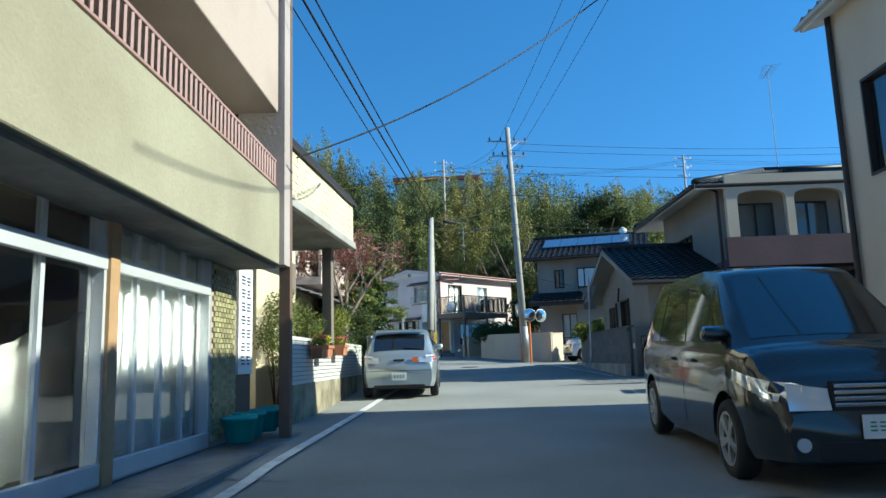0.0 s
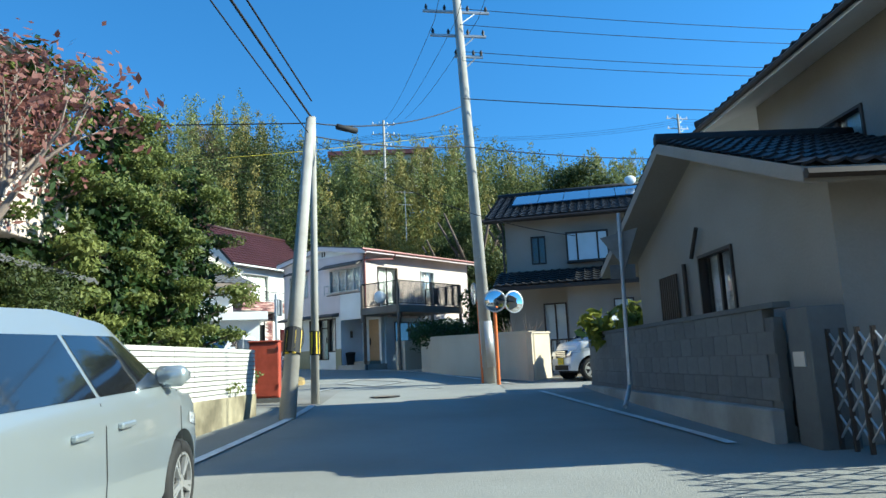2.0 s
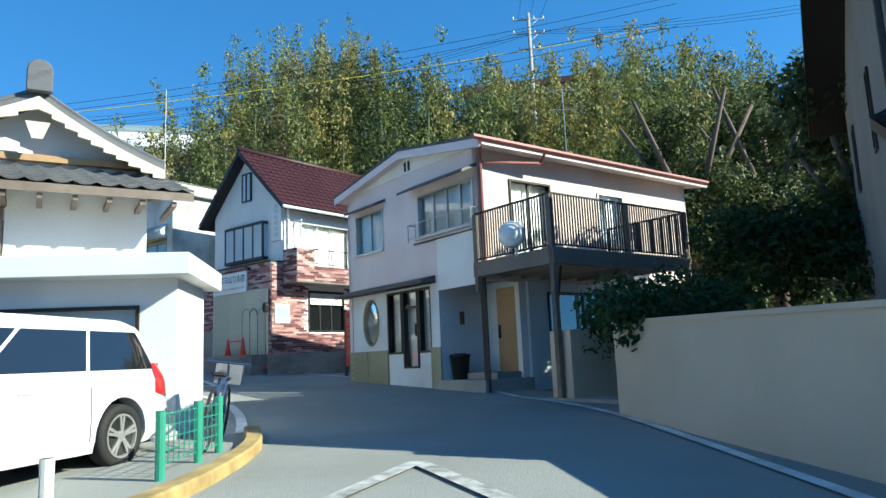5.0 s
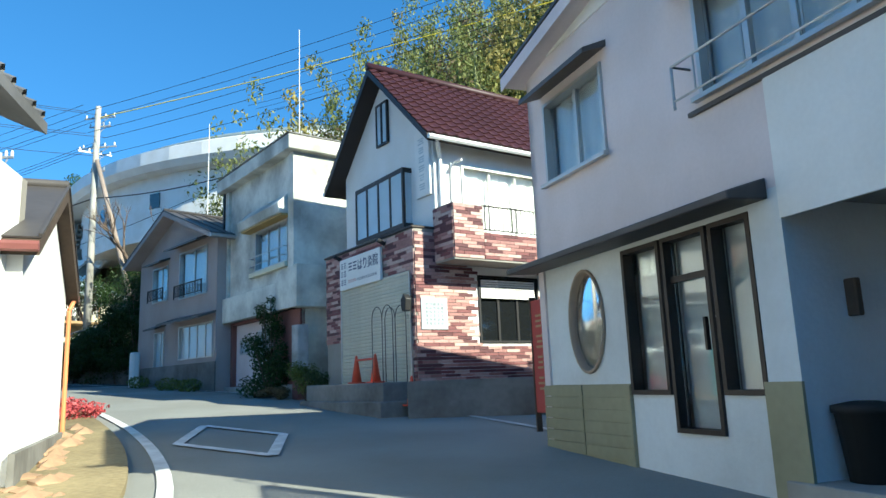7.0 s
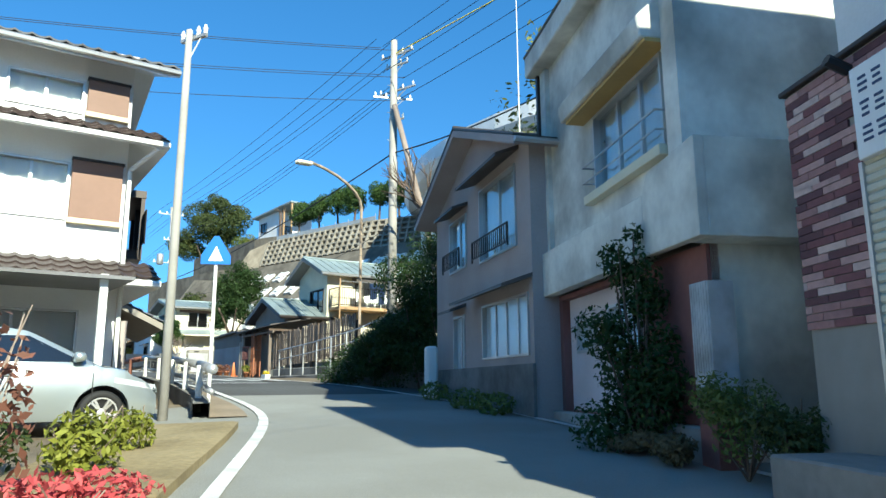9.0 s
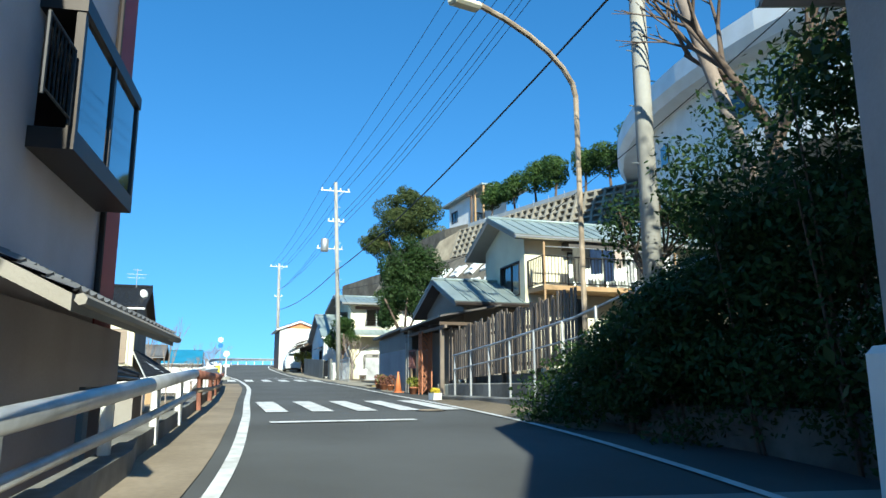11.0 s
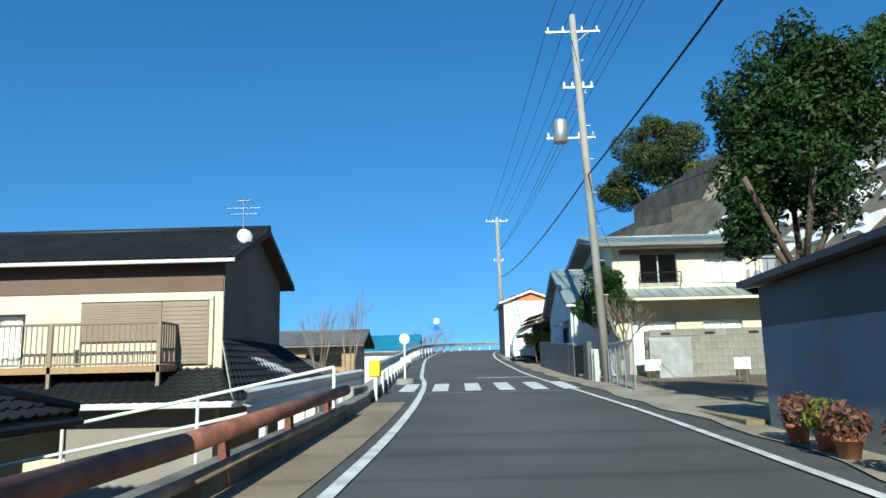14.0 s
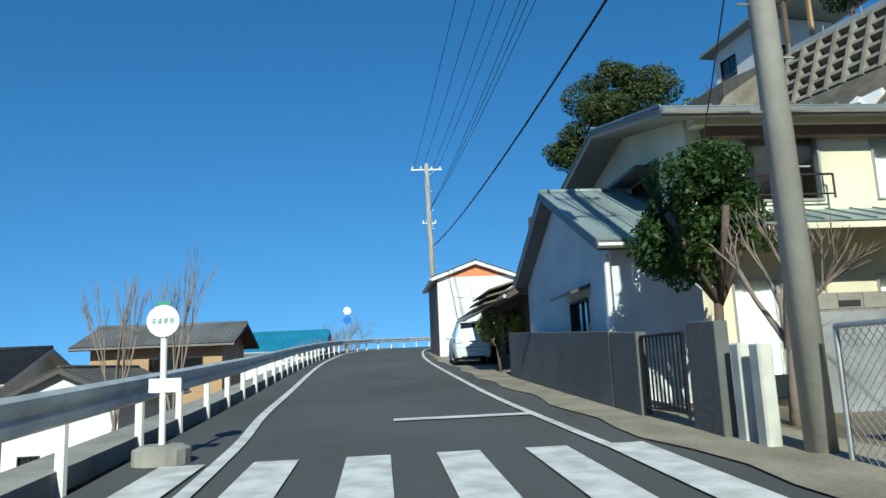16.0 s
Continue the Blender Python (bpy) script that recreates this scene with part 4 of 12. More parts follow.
    yb0, yb1 = yat(r0, r1, zb) + (0.3 if style == "hatch" else 0.16), f0[0] - 0.2
    yt0, yt1 = yat(r0, r1, zt) + (0.26 if style == "hatch" else 0.14), yat(f0, f1, zt) - 0.14
    cuts = (0.0, 0.16, 0.54, 1.0) if style == "hatch" else (0.0, 0.3, 0.64, 1.0)
    for s in (-1, 1):
        for a, b in zip(cuts, cuts[1:]):
            def glass(u, v, a=a, b=b, s=s):
                z = lerp(zb, zt, v)
                y = lerp(lerp(yb0, yb1, a) + 0.025, lerp(yb0, yb1, b) - 0.025, u) * (1 - v) + lerp(lerp(yt0, yt1, a) + 0.025, lerp(yt0, yt1, b) - 0.025, u) * v
                return (s * side(y, z, 0.004), y, z)
            skin("side_window", glass, 8, "black_glass")
        # seams, handles, mirror
        for c in (cuts[1] if style != "hatch" else cuts[1] * 0.6, cuts[2], 1.04):
            y = lerp(yb0, yb1, c)
            skin("door_seam", lambda u, v, y=y, s=s: (s * side(y, lerp(0.32, belt, v), 0.0025), y + (u - 0.5) * 0.012, lerp(0.32, belt, v)), 1, "blackp")
        for c in (cuts[2] + 0.1, cuts[2] - 0.12):
            y = lerp(yb0, yb1, c)
            bm = B()
            x = side(y, belt - 0.14)
            bx(bm, s * x - 0.012, s * x + 0.028, y - 0.1, y + 0.1, belt - 0.16, belt - 0.125)
            part("door_handle", bm, paint, ob, bevel=0.01)
        bm = B()
        x, y = side(f0[0] - 0.25, belt + 0.05), f0[0] - 0.3
        v = bx(bm, s * (x + 0.07) - 0.11, s * (x + 0.07) + 0.11, y - 0.06, y + 0.1, belt + 0.02, belt + 0.18)
        for q in v:
            if q.co.y > y:
                q.co.z = belt + 0.1 + (q.co.z - belt - 0.1) * 0.6
        part("wing_mirror", bm, paint, ob, bevel=0.035, smooth=True)
        # lamps wrapped round the corners
        big = 0.0 if style == "hatch" else 0.06
        skin("headlight", lambda u, v, s=s: (s * side(lerp(L / 2 - 0.62, L / 2 - 0.02, u), lerp(hood - 0.2 - big * u - 0.1 * u, hood - 0.12 - 0.1 * u, v), 0.006), lerp(L / 2 - 0.62, L / 2 - 0.02, u), lerp(hood - 0.2 - big * u - 0.1 * u, hood - 0.12 - 0.1 * u, v)), 8, "lamp_clear")
        skin("front_lamp", lambda u, v, s=s: (s * lerp(hw * 0.42, ring(L / 2)[2][0] - 0.01, u), L / 2 + 0.012 - 0.05 * v, lerp(hood - 0.34 - big, hood - 0.25 + 0.04 * u, v)), 3, "lamp_clear")
        lo, hi = (belt - 0.2, belt - 0.04) if style == "hatch" else (belt - 0.3, belt + 0.1)
        skin("tail_light", lambda u, v, s=s: (s * side(lerp(-L / 2 + 0.012, -L / 2 + 0.36, u), lerp(lo, hi, v), 0.006), lerp(-L / 2 + 0.012, -L / 2 + 0.36, u) - 0.004, lerp(lo + 0.07 * u, hi, v)), 8, "lamp_clear" if style == "hatch" else "lamp_red")
        if style == "hatch":
            for q in range(2):
                skin("tail_strip", lambda u, v, s=s, q=q: (s * side(lerp(-L / 2 + 0.012, -L / 2 + 0.33, u), belt - 0.16 + q * 0.05 + 0.02 * v, 0.012), lerp(-L / 2 + 0.006, -L / 2 + 0.33, u), belt - 0.165 + q * 0.055 + 0.028 * v + 0.02 * u), 8, "lamp_red")
            skin("tail_lamp_inner", lambda u, v, s=s: (s * lerp(hw * 0.52, ring(-L / 2 + 0.02)[3][0], u), -L / 2 - 0.006 + 0.03 * v, lerp(belt - 0.2, belt - 0.07, v)), 3, "lamp_clear")
    # windscreen and rear window follow the shell
    for nm, y0, y1, wd in (("windscreen", f0[0] - 0.06, f1[0] + 0.1, 0.93), ("rear_window", r0[0] + 0.08, r1[0] + 0.02, 0.9)):
        def screen(u, v, y0=y0, y1=y1, wd=wd):
            y = lerp(y0, y1, v)
            x = (2 * u - 1) * (ring(y)[6][0] * wd)
            return (x, y, deck(y, x))
        skin(nm, screen, 10, "black_glass")
    # wheels
    for s in (-1, 1):
        for c in (yf, yr):
            mt = Matrix.Translation((s * (hw - 0.1), c, wheel)) @ pose(0, 0, 0, 0, 90 * s, 0)
            bm = B()
            lathe(bm, [(wheel * 0.62, -0.09), (wheel * 0.94, -0.09), (wheel, -0.05), (wheel, 0.05), (wheel * 0.95, 0.085), (wheel * 0.72, 0.095), (wheel * 0.66, 0.06)], 28)
            tyre = part("tyre", bm, "blackp", ob, smooth=True)
            tyre.matrix_basis = mt
            bm = B()
            lathe(bm, [(wheel * 0.69, 0.0), (wheel * 0.69, 0.09), (wheel * 0.63, 0.09), (wheel * 0.6, 0.03), (wheel * 0.2, 0.02), (wheel * 0.18, 0.08), (wheel * 0.1, 0.085)], 24)
            for k in range(5):
                for d in (-0.13, 0.13):
                    a = k * 2 * math.pi / 5 + d
                    tube(bm, (0.05 * math.cos(a), 0.05 * math.sin(a), 0.07), (wheel * 0.63 * math.cos(a), wheel * 0.63 * math.sin(a), 0.075), 0.022, n=4)
            part("rim", bm, "alu", tyre)
            bm = B()
            lathe(bm, [(wheel * 0.6, 0.02), (wheel * 0.6, 0.034), (0.01, 0.036)], 20)
            part("brake_plate", bm, "blackp", tyre)
    # grille, bumper openings, plates
    fw = ring(L / 2)[2][0]
    for k in range(4):
        bm = B()
        bx(bm, -fw * 0.5, fw * 0.5, L / 2 - 0.06, L / 2 + 0.014, hood - 0.38 + k * 0.045, hood - 0.352 + k * 0.045)
        part("grille_bar", bm, "chrome", ob, bevel=0.004)
    bm = B()
    bx(bm, -fw * 0.52, fw * 0.52, L / 2 - 0.06, L / 2 + 0.006, hood - 0.4, hood - 0.2)
    part("grille", bm, "blackp", ob)
    bm = B()
    bx(bm, -fw * 0.7, fw * 0.7, L / 2 - 0.05, L / 2 + 0.008, 0.27, 0.4)
    part("air_intake", bm, "blackp", ob, bevel=0.01)
    for s in (-1, 1):
        bm = B()
        tube(bm, (s * fw * 0.86, L / 2 - 0.04, 0.38), (s * fw * 0.86, L / 2 + 0.012, 0.38), 0.05, n=14)
        part("fog_lamp", bm, "lamp_clear", ob)
    bm = B()
    bx(bm, -hw + 0.3, hw - 0.3, -L / 2 - 0.006, -L / 2 + 0.05, 0.24, 0.3)
    part("rear_skirt", bm, "blackp", ob)
    skin("bumper_seam", lambda u, v: (lerp(-hw * 0.84, hw * 0.84, u), -L / 2 - 0.003, 0.6 + 0.01 * v), 1, "blackp")
    for yy, d, zz in ((L / 2 + 0.016, 1, 0.42), (-L / 2 - 0.008, -1, 0.4 if style == "hatch" else 0.62)):
        bm = B()
        bx(bm, -0.165, 0.165, min(yy, yy + d * 0.012), max(yy, yy + d * 0.012), zz, zz + 0.165)
        p = part("number_plate", bm, "yellow" if "kei" in label else "white_paint", ob)
        mm = Matrix.Translation((-0.13, yy + d * 0.012, zz + 0.03)) if d < 0 else Matrix.Translation((0.13, yy + d * 0.012, zz + 0.03)) @ pose(0, 0, 0, 0, 0, 180)
        bars_text(p, mm, 0.26, 0.11, 4, 1, "green")
    if style == "hatch":
        bm = B()
        bx(bm, -0.12, 0.12, -L / 2 - 0.01, -L / 2 + 0.04, belt - 0.16, belt - 0.12)
        part("tailgate_handle", bm, "blackp", ob, bevel=0.01)
        bm = B()
        bx(bm, 0.3, 0.42, -L / 2 - 0.006, -L / 2 + 0.03, belt - 0.19, belt - 0.08)
        part("sticker", bm, "orange", ob)
        bm = B()
        prism(bm, [(r1[0] - 0.1, H - 0.075), (r1[0] - 0.09, H - 0.05), (r1[0] + 0.2, H - 0.01), (r1[0] + 0.2, H - 0.05)], "x", -hw + 0.3, hw - 0.3)
        part("spoiler", bm, paint, ob, bevel=0.008)
        bm = B()
        tube(bm, (0.1, r0[0] + 0.12, deck(r0[0] + 0.12, 0.1) + 0.02), (0.5, r0[0] + 0.1, deck(r0[0] + 0.1, 0.5) + 0.02), 0.012, n=5)
        part("rear_wiper", bm, "blackp", ob)
    return ob


# ---------------- first stretch, left: the shop ----------------
def build_shop():
    z = gz(-3, 6)
    ob = thing("shop_building", "olive-grey stuccoed shop with a glazed front and an upper balcony", "shop", front((-3.15, -12), (-3.15, 9.45), z))
    w = 21.45
    # ground floor: bays of glass between posts, and a tiled pier at the end
    holes = [(k * 2.55 + 0.1, k * 2.55 + 2.5, 0.12, 2.45) for k in range(8)]
    bm = B()
    wall_bm(bm, w, 2.75, holes, 0.14, z0=0)
    part("wall", bm, "taupe", ob)
    for k, q in enumerate(holes):
        window(ob, *q, panes=4 if k % 2 else 3, frame_mat="alu_white", bars=0, curtain="curtain" if k in (7,) else "")
    bm = B()
    bx(bm, 0, w, 0.14, 6, -0.3, 0.06)
    part("shop_floor", bm, "concrete_dark", ob)
    bm = B()
    bx(bm, 0, w, 6, 6.15, 0.06, 2.75)
    bx(bm, 0, w, 0.14, 6, 2.7, 2.8)
    bx(bm, 0, 0.14, 0.14, 6, 0.06, 2.7)
    bx(bm, w - 0.14, w, 0.14, 6, 0.06, 2.7)
    part("inner_wall", bm, "room", ob)
    # upper floor: projecting band with a rail, recessed glazing, top wall
    bm = B()
    bx(bm, 0, w - 0.2, -0.68, 0.0, 2.4, 3.42)
    part("balcony_band", bm, "olive", ob, bevel=0.01)
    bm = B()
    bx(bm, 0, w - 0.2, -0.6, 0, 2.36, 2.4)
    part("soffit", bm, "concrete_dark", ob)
    railing(ob, (0.1, -0.62, 3.42), (w - 0.3, -0.62, 3.42), 0.42, 0.12, "rail_pink", bar=0.02, rail=0.026)
    bm = B()
    wall_bm(bm, w, 2.2, [(k * 3 + 0.5, k * 3 + 2.9, 0.1, 1.55) for k in range(7)], 0.12, (0, 0.5), z0=2.8)
    part("wall", bm, "taupe", ob)
    for k in range(7):
        window(ob, k * 3 + 0.5, k * 3 + 2.9, 2.9, 4.35, (0, 0.5), curtain="curtain" if k != 5 else "", panes=2)
    bm = B()
    bx(bm, 0, w - 0.4, -0.68, 6, 4.5, 6.6)
    part("upper_wall", bm, "tan_upper", ob, bevel=0.01)
    bm = B()
    bx(bm, w - 0.32, w + 0.02, -0.75, -0.1, 2.4, 7.0)
    part("end_fin", bm, "taupe", ob)
    # brown corner post with its cement pier
    bm = B()
    bx(bm, w + 0.0, w + 0.14, -0.75, -0.6, 0, 6.8)
    part("corner_post", bm, "brown", ob)
    # glazed brick pier
    n = []
    for r in range(34):
        for c in range(7):
            n.append(Matrix.Translation((w - 0.94 + c * 0.122 + (0.06 if r % 2 else 0), -0.012, 0.18 + r * 0.066)))
    bm = B()
    bx(bm, 0, 0.108, -0.012, 0.012, 0, 0.054)
    pieces("brick", bm, M["pier_brick"], ob, n)
    # things behind the glass: draped sheets and a red chair
    for x, y, s, mt, lab in ((13.2, 1.8, 0.9, "curtain", "white cloth draped over stored goods"), (16.2, 1.6, 0.8, "curtain", "white cloth draped over stored goods"), (17.8, 1.9, 0.7, "cloth_red", "red cloth heaped on a low stand"), (11.2, 1.4, 0.9, "cloth_grey", "grey dust sheet over a low cabinet")):
        bm = B()
        rng = random.Random(int(x * 10))
        lathe(bm, [(s * 0.62, 0), (s * 0.58, 0.3), (s * 0.5, 0.75), (s * 0.42, 1.0), (s * 0.2, 1.2), (0.03, 1.25)], 14)
        for v in bm.verts:
            v.co.x *= 1 + rng.uniform(-0.12, 0.12)
            v.co.y *= 1 + rng.uniform(-0.12, 0.12)
        solo("draped_cloth", bm, mt, lab, "cloth", front((-3.15, -12), (-3.15, 9.45), z) @ Matrix.Translation((x, y, 0.06)), smooth=True)
    for k, (a, b, zz0, zz1, nm, mt) in enumerate(((0, w - 1.1, 1.93, 2.06, "transom_band", "alu_white"), (0, w - 1.1, 0.13, 0.3, "kick_rail", "alu_white"))):
        bm = B()
        bx(bm, a, b, -0.045, 0.02, zz0, zz1)
        part(nm, bm, mt, ob, bevel=0.006)
    for k in range(8):
        bm = B()
        bx(bm, k * 2.55 - 0.05, k * 2.55 + 0.12, -0.07, 0.02, 0.0, 2.36)
        part("pilaster", bm, ("brown", "wood_tan", "bronze")[k % 3], ob)
    # stored goods behind the glass
    for x, y, sx, sy, sz, mt, lab in ((14.0, 0.75, 0.9, 0.6, 1.35, "white_paint", "white cabinet stored behind the shop glass"), (15.3, 0.8, 0.8, 0.6, 1.2, "white_paint", "white cabinet stored behind the shop glass"), (12.3, 0.9, 1.0, 0.6, 1.0, "cloth_grey", "grey covered crate behind the shop glass"), (16.6, 1.1, 0.5, 0.5, 0.8, "wood_tan", "small orange-brown wooden chest behind the glass"), (10.4, 0.8, 0.9, 0.5, 1.1, "white_paint", "white cabinet stored behind the shop glass")):
        ch = thing("stored_cabinet", lab, "cabinet", front((-3.15, -12), (-3.15, 9.45), z) @ Matrix.Translation((x, y, 0.06)), "stored goods")
        bm = B()
        bx(bm, 0, sx, 0.02, sy, 0, sz)
        part("body", bm, mt, ch, bevel=0.015)
        for q in range(2):
            bm = B()
            bx(bm, 0.02 + q * sx / 2, sx / 2 - 0.02 + q * sx / 2, -0.002, 0.02, 0.06, sz - 0.05)
            d = part("door", bm, mt, ch, bevel=0.006)
            bm = B()
            bx(bm, sx / 2 - 0.05 if q == 0 else sx / 2 + 0.03, sx / 2 - 0.03 if q == 0 else sx / 2 + 0.05, -0.025, -0.002, sz * 0.45, sz * 0.6)
            part("handle", bm, "galv", d)
    # a white dust sheet hung slantwise across two bays
    bm = B()
    n = 14
    a = [bm.verts.new((17.0 + 3.2 * i / n, 0.75 + 0.07 * math.sin(i * 1.9 + j), (1.0 + 0.85 * i / n) * j / 5 + 0.15)) for j in range(6) for i in range(n + 1)]
    for j in range(5):
        for i in range(n):
            bm.faces.new((a[j * (n + 1) + i], a[j * (n + 1) + i + 1], a[(j + 1) * (n + 1) + i + 1], a[(j + 1) * (n + 1) + i]))
    bmesh.ops.solidify(bm, geom=bm.faces[:], thickness=0.01)
    solo("dust_sheet", bm, "curtain", "white dust sheet hung slantwise behind the shop glass", "cloth", front((-3.15, -12), (-3.15, 9.45), z), smooth=True)
    # vertical sign on a pillar
    sg = thing("pillar_sign", "white vertical signboard with black writing on a brown pillar", "sign", front((-3.25, 9.62), (-3.25, 11.0), z))
    bm = B()
    bx(bm, 0.0, 0.85, 0, 0.5, 0, 3.3)
    part("pillar", bm, "brown", sg)
    bm = B()
    bx(bm, 0.12, 0.78, -0.05, -0.01, 0.95, 2.5)
    bd = part("board", bm, "white_paint", sg, "white enamelled board")
    bars_text(sg, Matrix.Translation((0.2, -0.052, 1.05)), 0.5, 1.35, 2, 7, "navy", 3)
    # tubs on the pavement
    for k, (x, y, mt, r) in enumerate(((-2.75, 8.4, "teal", 0.2), (-2.8, 8.95, "teal", 0.2), (-2.75, 9.5, "teal", 0.19), (-2.8, 9.95, "teal", 0.15))):
        bm = B()
        lathe(bm, [(r * 0.8, 0), (r, 0.26), (r * 1.08, 0.26), (r * 1.08, 0.3), (r * 0.95, 0.3), (r * 0.75, 0.04)], 14)
        solo("planter_tub", bm, mt, "teal plastic tub on the pavement by the shop", "tub", Matrix.Translation((x, y, gz(x, y) + 0.1)), smooth=True, group="pavement tubs")
    bm = B()
    bx(bm, -3.2, -2.35, -14, 10.6, gz(-3, 6) - 0.4, gz(-3, 6) + 0.1)
    solo("pavement", bm, "concrete_dark", "worn concrete apron before the shop", "pavement", kind="structure", bevel=0.02)


M["tan_upper"] = mat("tan_pink_stucco", (0.42, 0.34, 0.29), 0.85, vary=0.06, scale=24, bump=0.2, stain=0.12)
M["rail_pink"] = mat("chalky_pink_paint", (0.42, 0.27, 0.25), 0.6, vary=0.12, scale=12, bump=0.1, stain=0.25)
M["pier_brick"] = mat("green_gold_glazed_brick", (0.34, 0.32, 0.17), 0.35, vary=0.25, scale=12, bump=0.1, random_piece=0.35)
build_shop()


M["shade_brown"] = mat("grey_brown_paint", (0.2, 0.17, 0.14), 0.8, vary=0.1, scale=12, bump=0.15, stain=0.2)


# ---------------- the cream house with its canopy, and the low garden wall ----------------
M["plinth_stained"] = mat("stained_garden_plinth", (0.34, 0.3, 0.2), 0.9, vary=0.3, scale=7, bump=0.4, stain=0.6, stain_scale=1.6)
M["slat_white"] = mat("weathered_white_block", (0.62, 0.62, 0.58), 0.7, vary=0.08, scale=14, bump=0.1, stain=0.25, random_piece=0.06)


def build_canopy_house():
    z = gz(-3, 14)
    L, R = (-4.78, 9.55), (-4.24, 17.6)
    ob = house("canopy_house", "cream tile-clad house with a deep flat canopy on brown posts", L, R, 7, z, 4.2, "cream", {"front": [(1.0, 2.5, 0.75, 2.75, BRC), (4.7, 7.7, 0.35, 2.6, dict(frame_mat="bronze", panes=4))], "right": [(1.5, 3, 0.9, 2.2, BRC)]}, None)
    w = span(L, R)
    e = 5.95
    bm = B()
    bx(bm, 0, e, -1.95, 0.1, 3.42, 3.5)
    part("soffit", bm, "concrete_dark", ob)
    bm = B()
    bx(bm, 0, e, -1.95, -0.02, 3.5, 4.36)
    part("canopy", bm, "cream", ob)
    bm = B()
    for k in range(11):
        for q in range(6):
            o = 0.45 if k % 2 else 0.0
            a, b = max(-0.02, q * 1.1 - o), min(e + 0.02, q * 1.1 + 1.092 - o)
            if b > a:
                bx(bm, a, b, -1.975 - 0.004 * ((q + k) % 2), -1.95, 3.56 + k * 0.073, 3.626 + k * 0.073)
        bx(bm, e, e + 0.02, -1.95, -0.05, 3.56 + k * 0.073, 3.626 + k * 0.073)
    parts("canopy_board", bm, "cream", ob)
    bm = B()
    bx(bm, -0.05, e + 0.06, -2.02, -1.9, 3.4, 3.55)
    part("canopy_edge", bm, "concrete", ob, bevel=0.01)
    bm = B()
    for k in range(3):
        bx(bm, -0.1, e + 0.1 - k * 0.02, -2.05 + k * 0.05, 0, 4.37 + k * 0.08, 4.44 + k * 0.08)
    part("roof_edge", bm, "bronze", ob)
    bm = B()
    bx(bm, -0.2, w + 0.3, 0.2, 7.2, 4.2, 4.5)
    part("roof", bm, "tile_black", ob)
    bm = B()
    bx(bm, 3.1, 4.45, -0.8, -0.002, 0, 3.42)
    part("pier", bm, "cream", ob, "cream tiled pier", bevel=0.01)
    for x, y in ((4.46, -0.95), (5.72, -1.53)):
        bm = B()
        bx(bm, x, x + 0.21, y, y + 0.21, 0, 3.42)
        part("post", bm, "shade_brown", ob, bevel=0.01)
    bm = B()
    bx(bm, 4.46, w - 0.15, -0.06, -0.002, 2.64, 3.4)
    part("lintel_board", bm, "shade_brown", ob, "dark brown timber lintel")
    bm = B()
    bx(bm, 4.7, 7.8, -1.0, -0.01, 0.2, 0.34)
    part("veranda_deck", bm, "wood_dark", ob)
    bm = B()
    bx(bm, 0.7, 2.6, -0.22, 0.0, 2.8, 3.3)
    part("shutter_box", bm, "brown", ob, bevel=0.02)
    # low wall: rendered base with white slatted blocks on top, hung with planters
    for a, b in (((-2.78, 11.2), (-2.78, 19.2)), ((-2.6, 20.0), (-1.95, 26.6))):
        zz = gz(*a)
        wl = thing("garden_wall", "low garden wall of white ribbed blocks on a stained concrete base", "wall", front(a, b, zz), "garden walls", "structure")
        n = span(a, b)
        bm = B()
        for k in range(8):
            x0, x1 = n * k / 8, n * (k + 1) / 8
            zb = gz(a[0] + (b[0] - a[0]) * (k + 0.5) / 8, a[1] + (b[1] - a[1]) * (k + 0.5) / 8) - zz
            bx(bm, x0, x1, 0, 0.2, zb - 0.4, 0.62)
        part("base", bm, "plinth_stained", wl)
        mats = [Matrix.Translation((n * i / 10, 0.02, 0.62 + r * 0.073)) for i in range(10) for r in range(11)]
        bm = B()
        bx(bm, 0.003, n / 10 - 0.003, 0, 0.14, 0, 0.058)
        pieces("slat", bm, "slat_white", wl, mats)
        bm = B()
        bx(bm, 0, n, 0.05, 0.12, 0.62, 1.4)
        part("core", bm, "concrete", wl)
    for k, y in enumerate((12.6, 13.15, 14.9)):
        x = -2.72
        pt = thing("hanging_planter", "terracotta trough with small flowers hung on the white wall", "planter", Matrix.Translation((x + 0.08, y, gz(x, y) + 1.02)), "hanging planters")
        bm = B()
        v = bx(bm, -0.1, 0.12, -0.26, 0.26, 0, 0.2)
        for q in v[:4]:
            q.co.x *= 0.8
            q.co.y *= 0.88
        bx(bm, -0.12, 0.14, -0.28, 0.28, 0.17, 0.22)
        part("trough", bm, "terra", pt)
        leaf_cloud("plant", [(0, -0.14, 0.3, 0.12, 0.14, 0.1), (0, 0.12, 0.3, 0.12, 0.16, 0.12)], 260, 0.035, "leaf_lime", pt, seed=k + 5)
        leaf_cloud("blossom", [(0.02, 0, 0.36, 0.12, 0.24, 0.06)], 50, 0.03, "flower_yellow" if k == 1 else "flower_red", pt, seed=k + 9)


build_canopy_house()


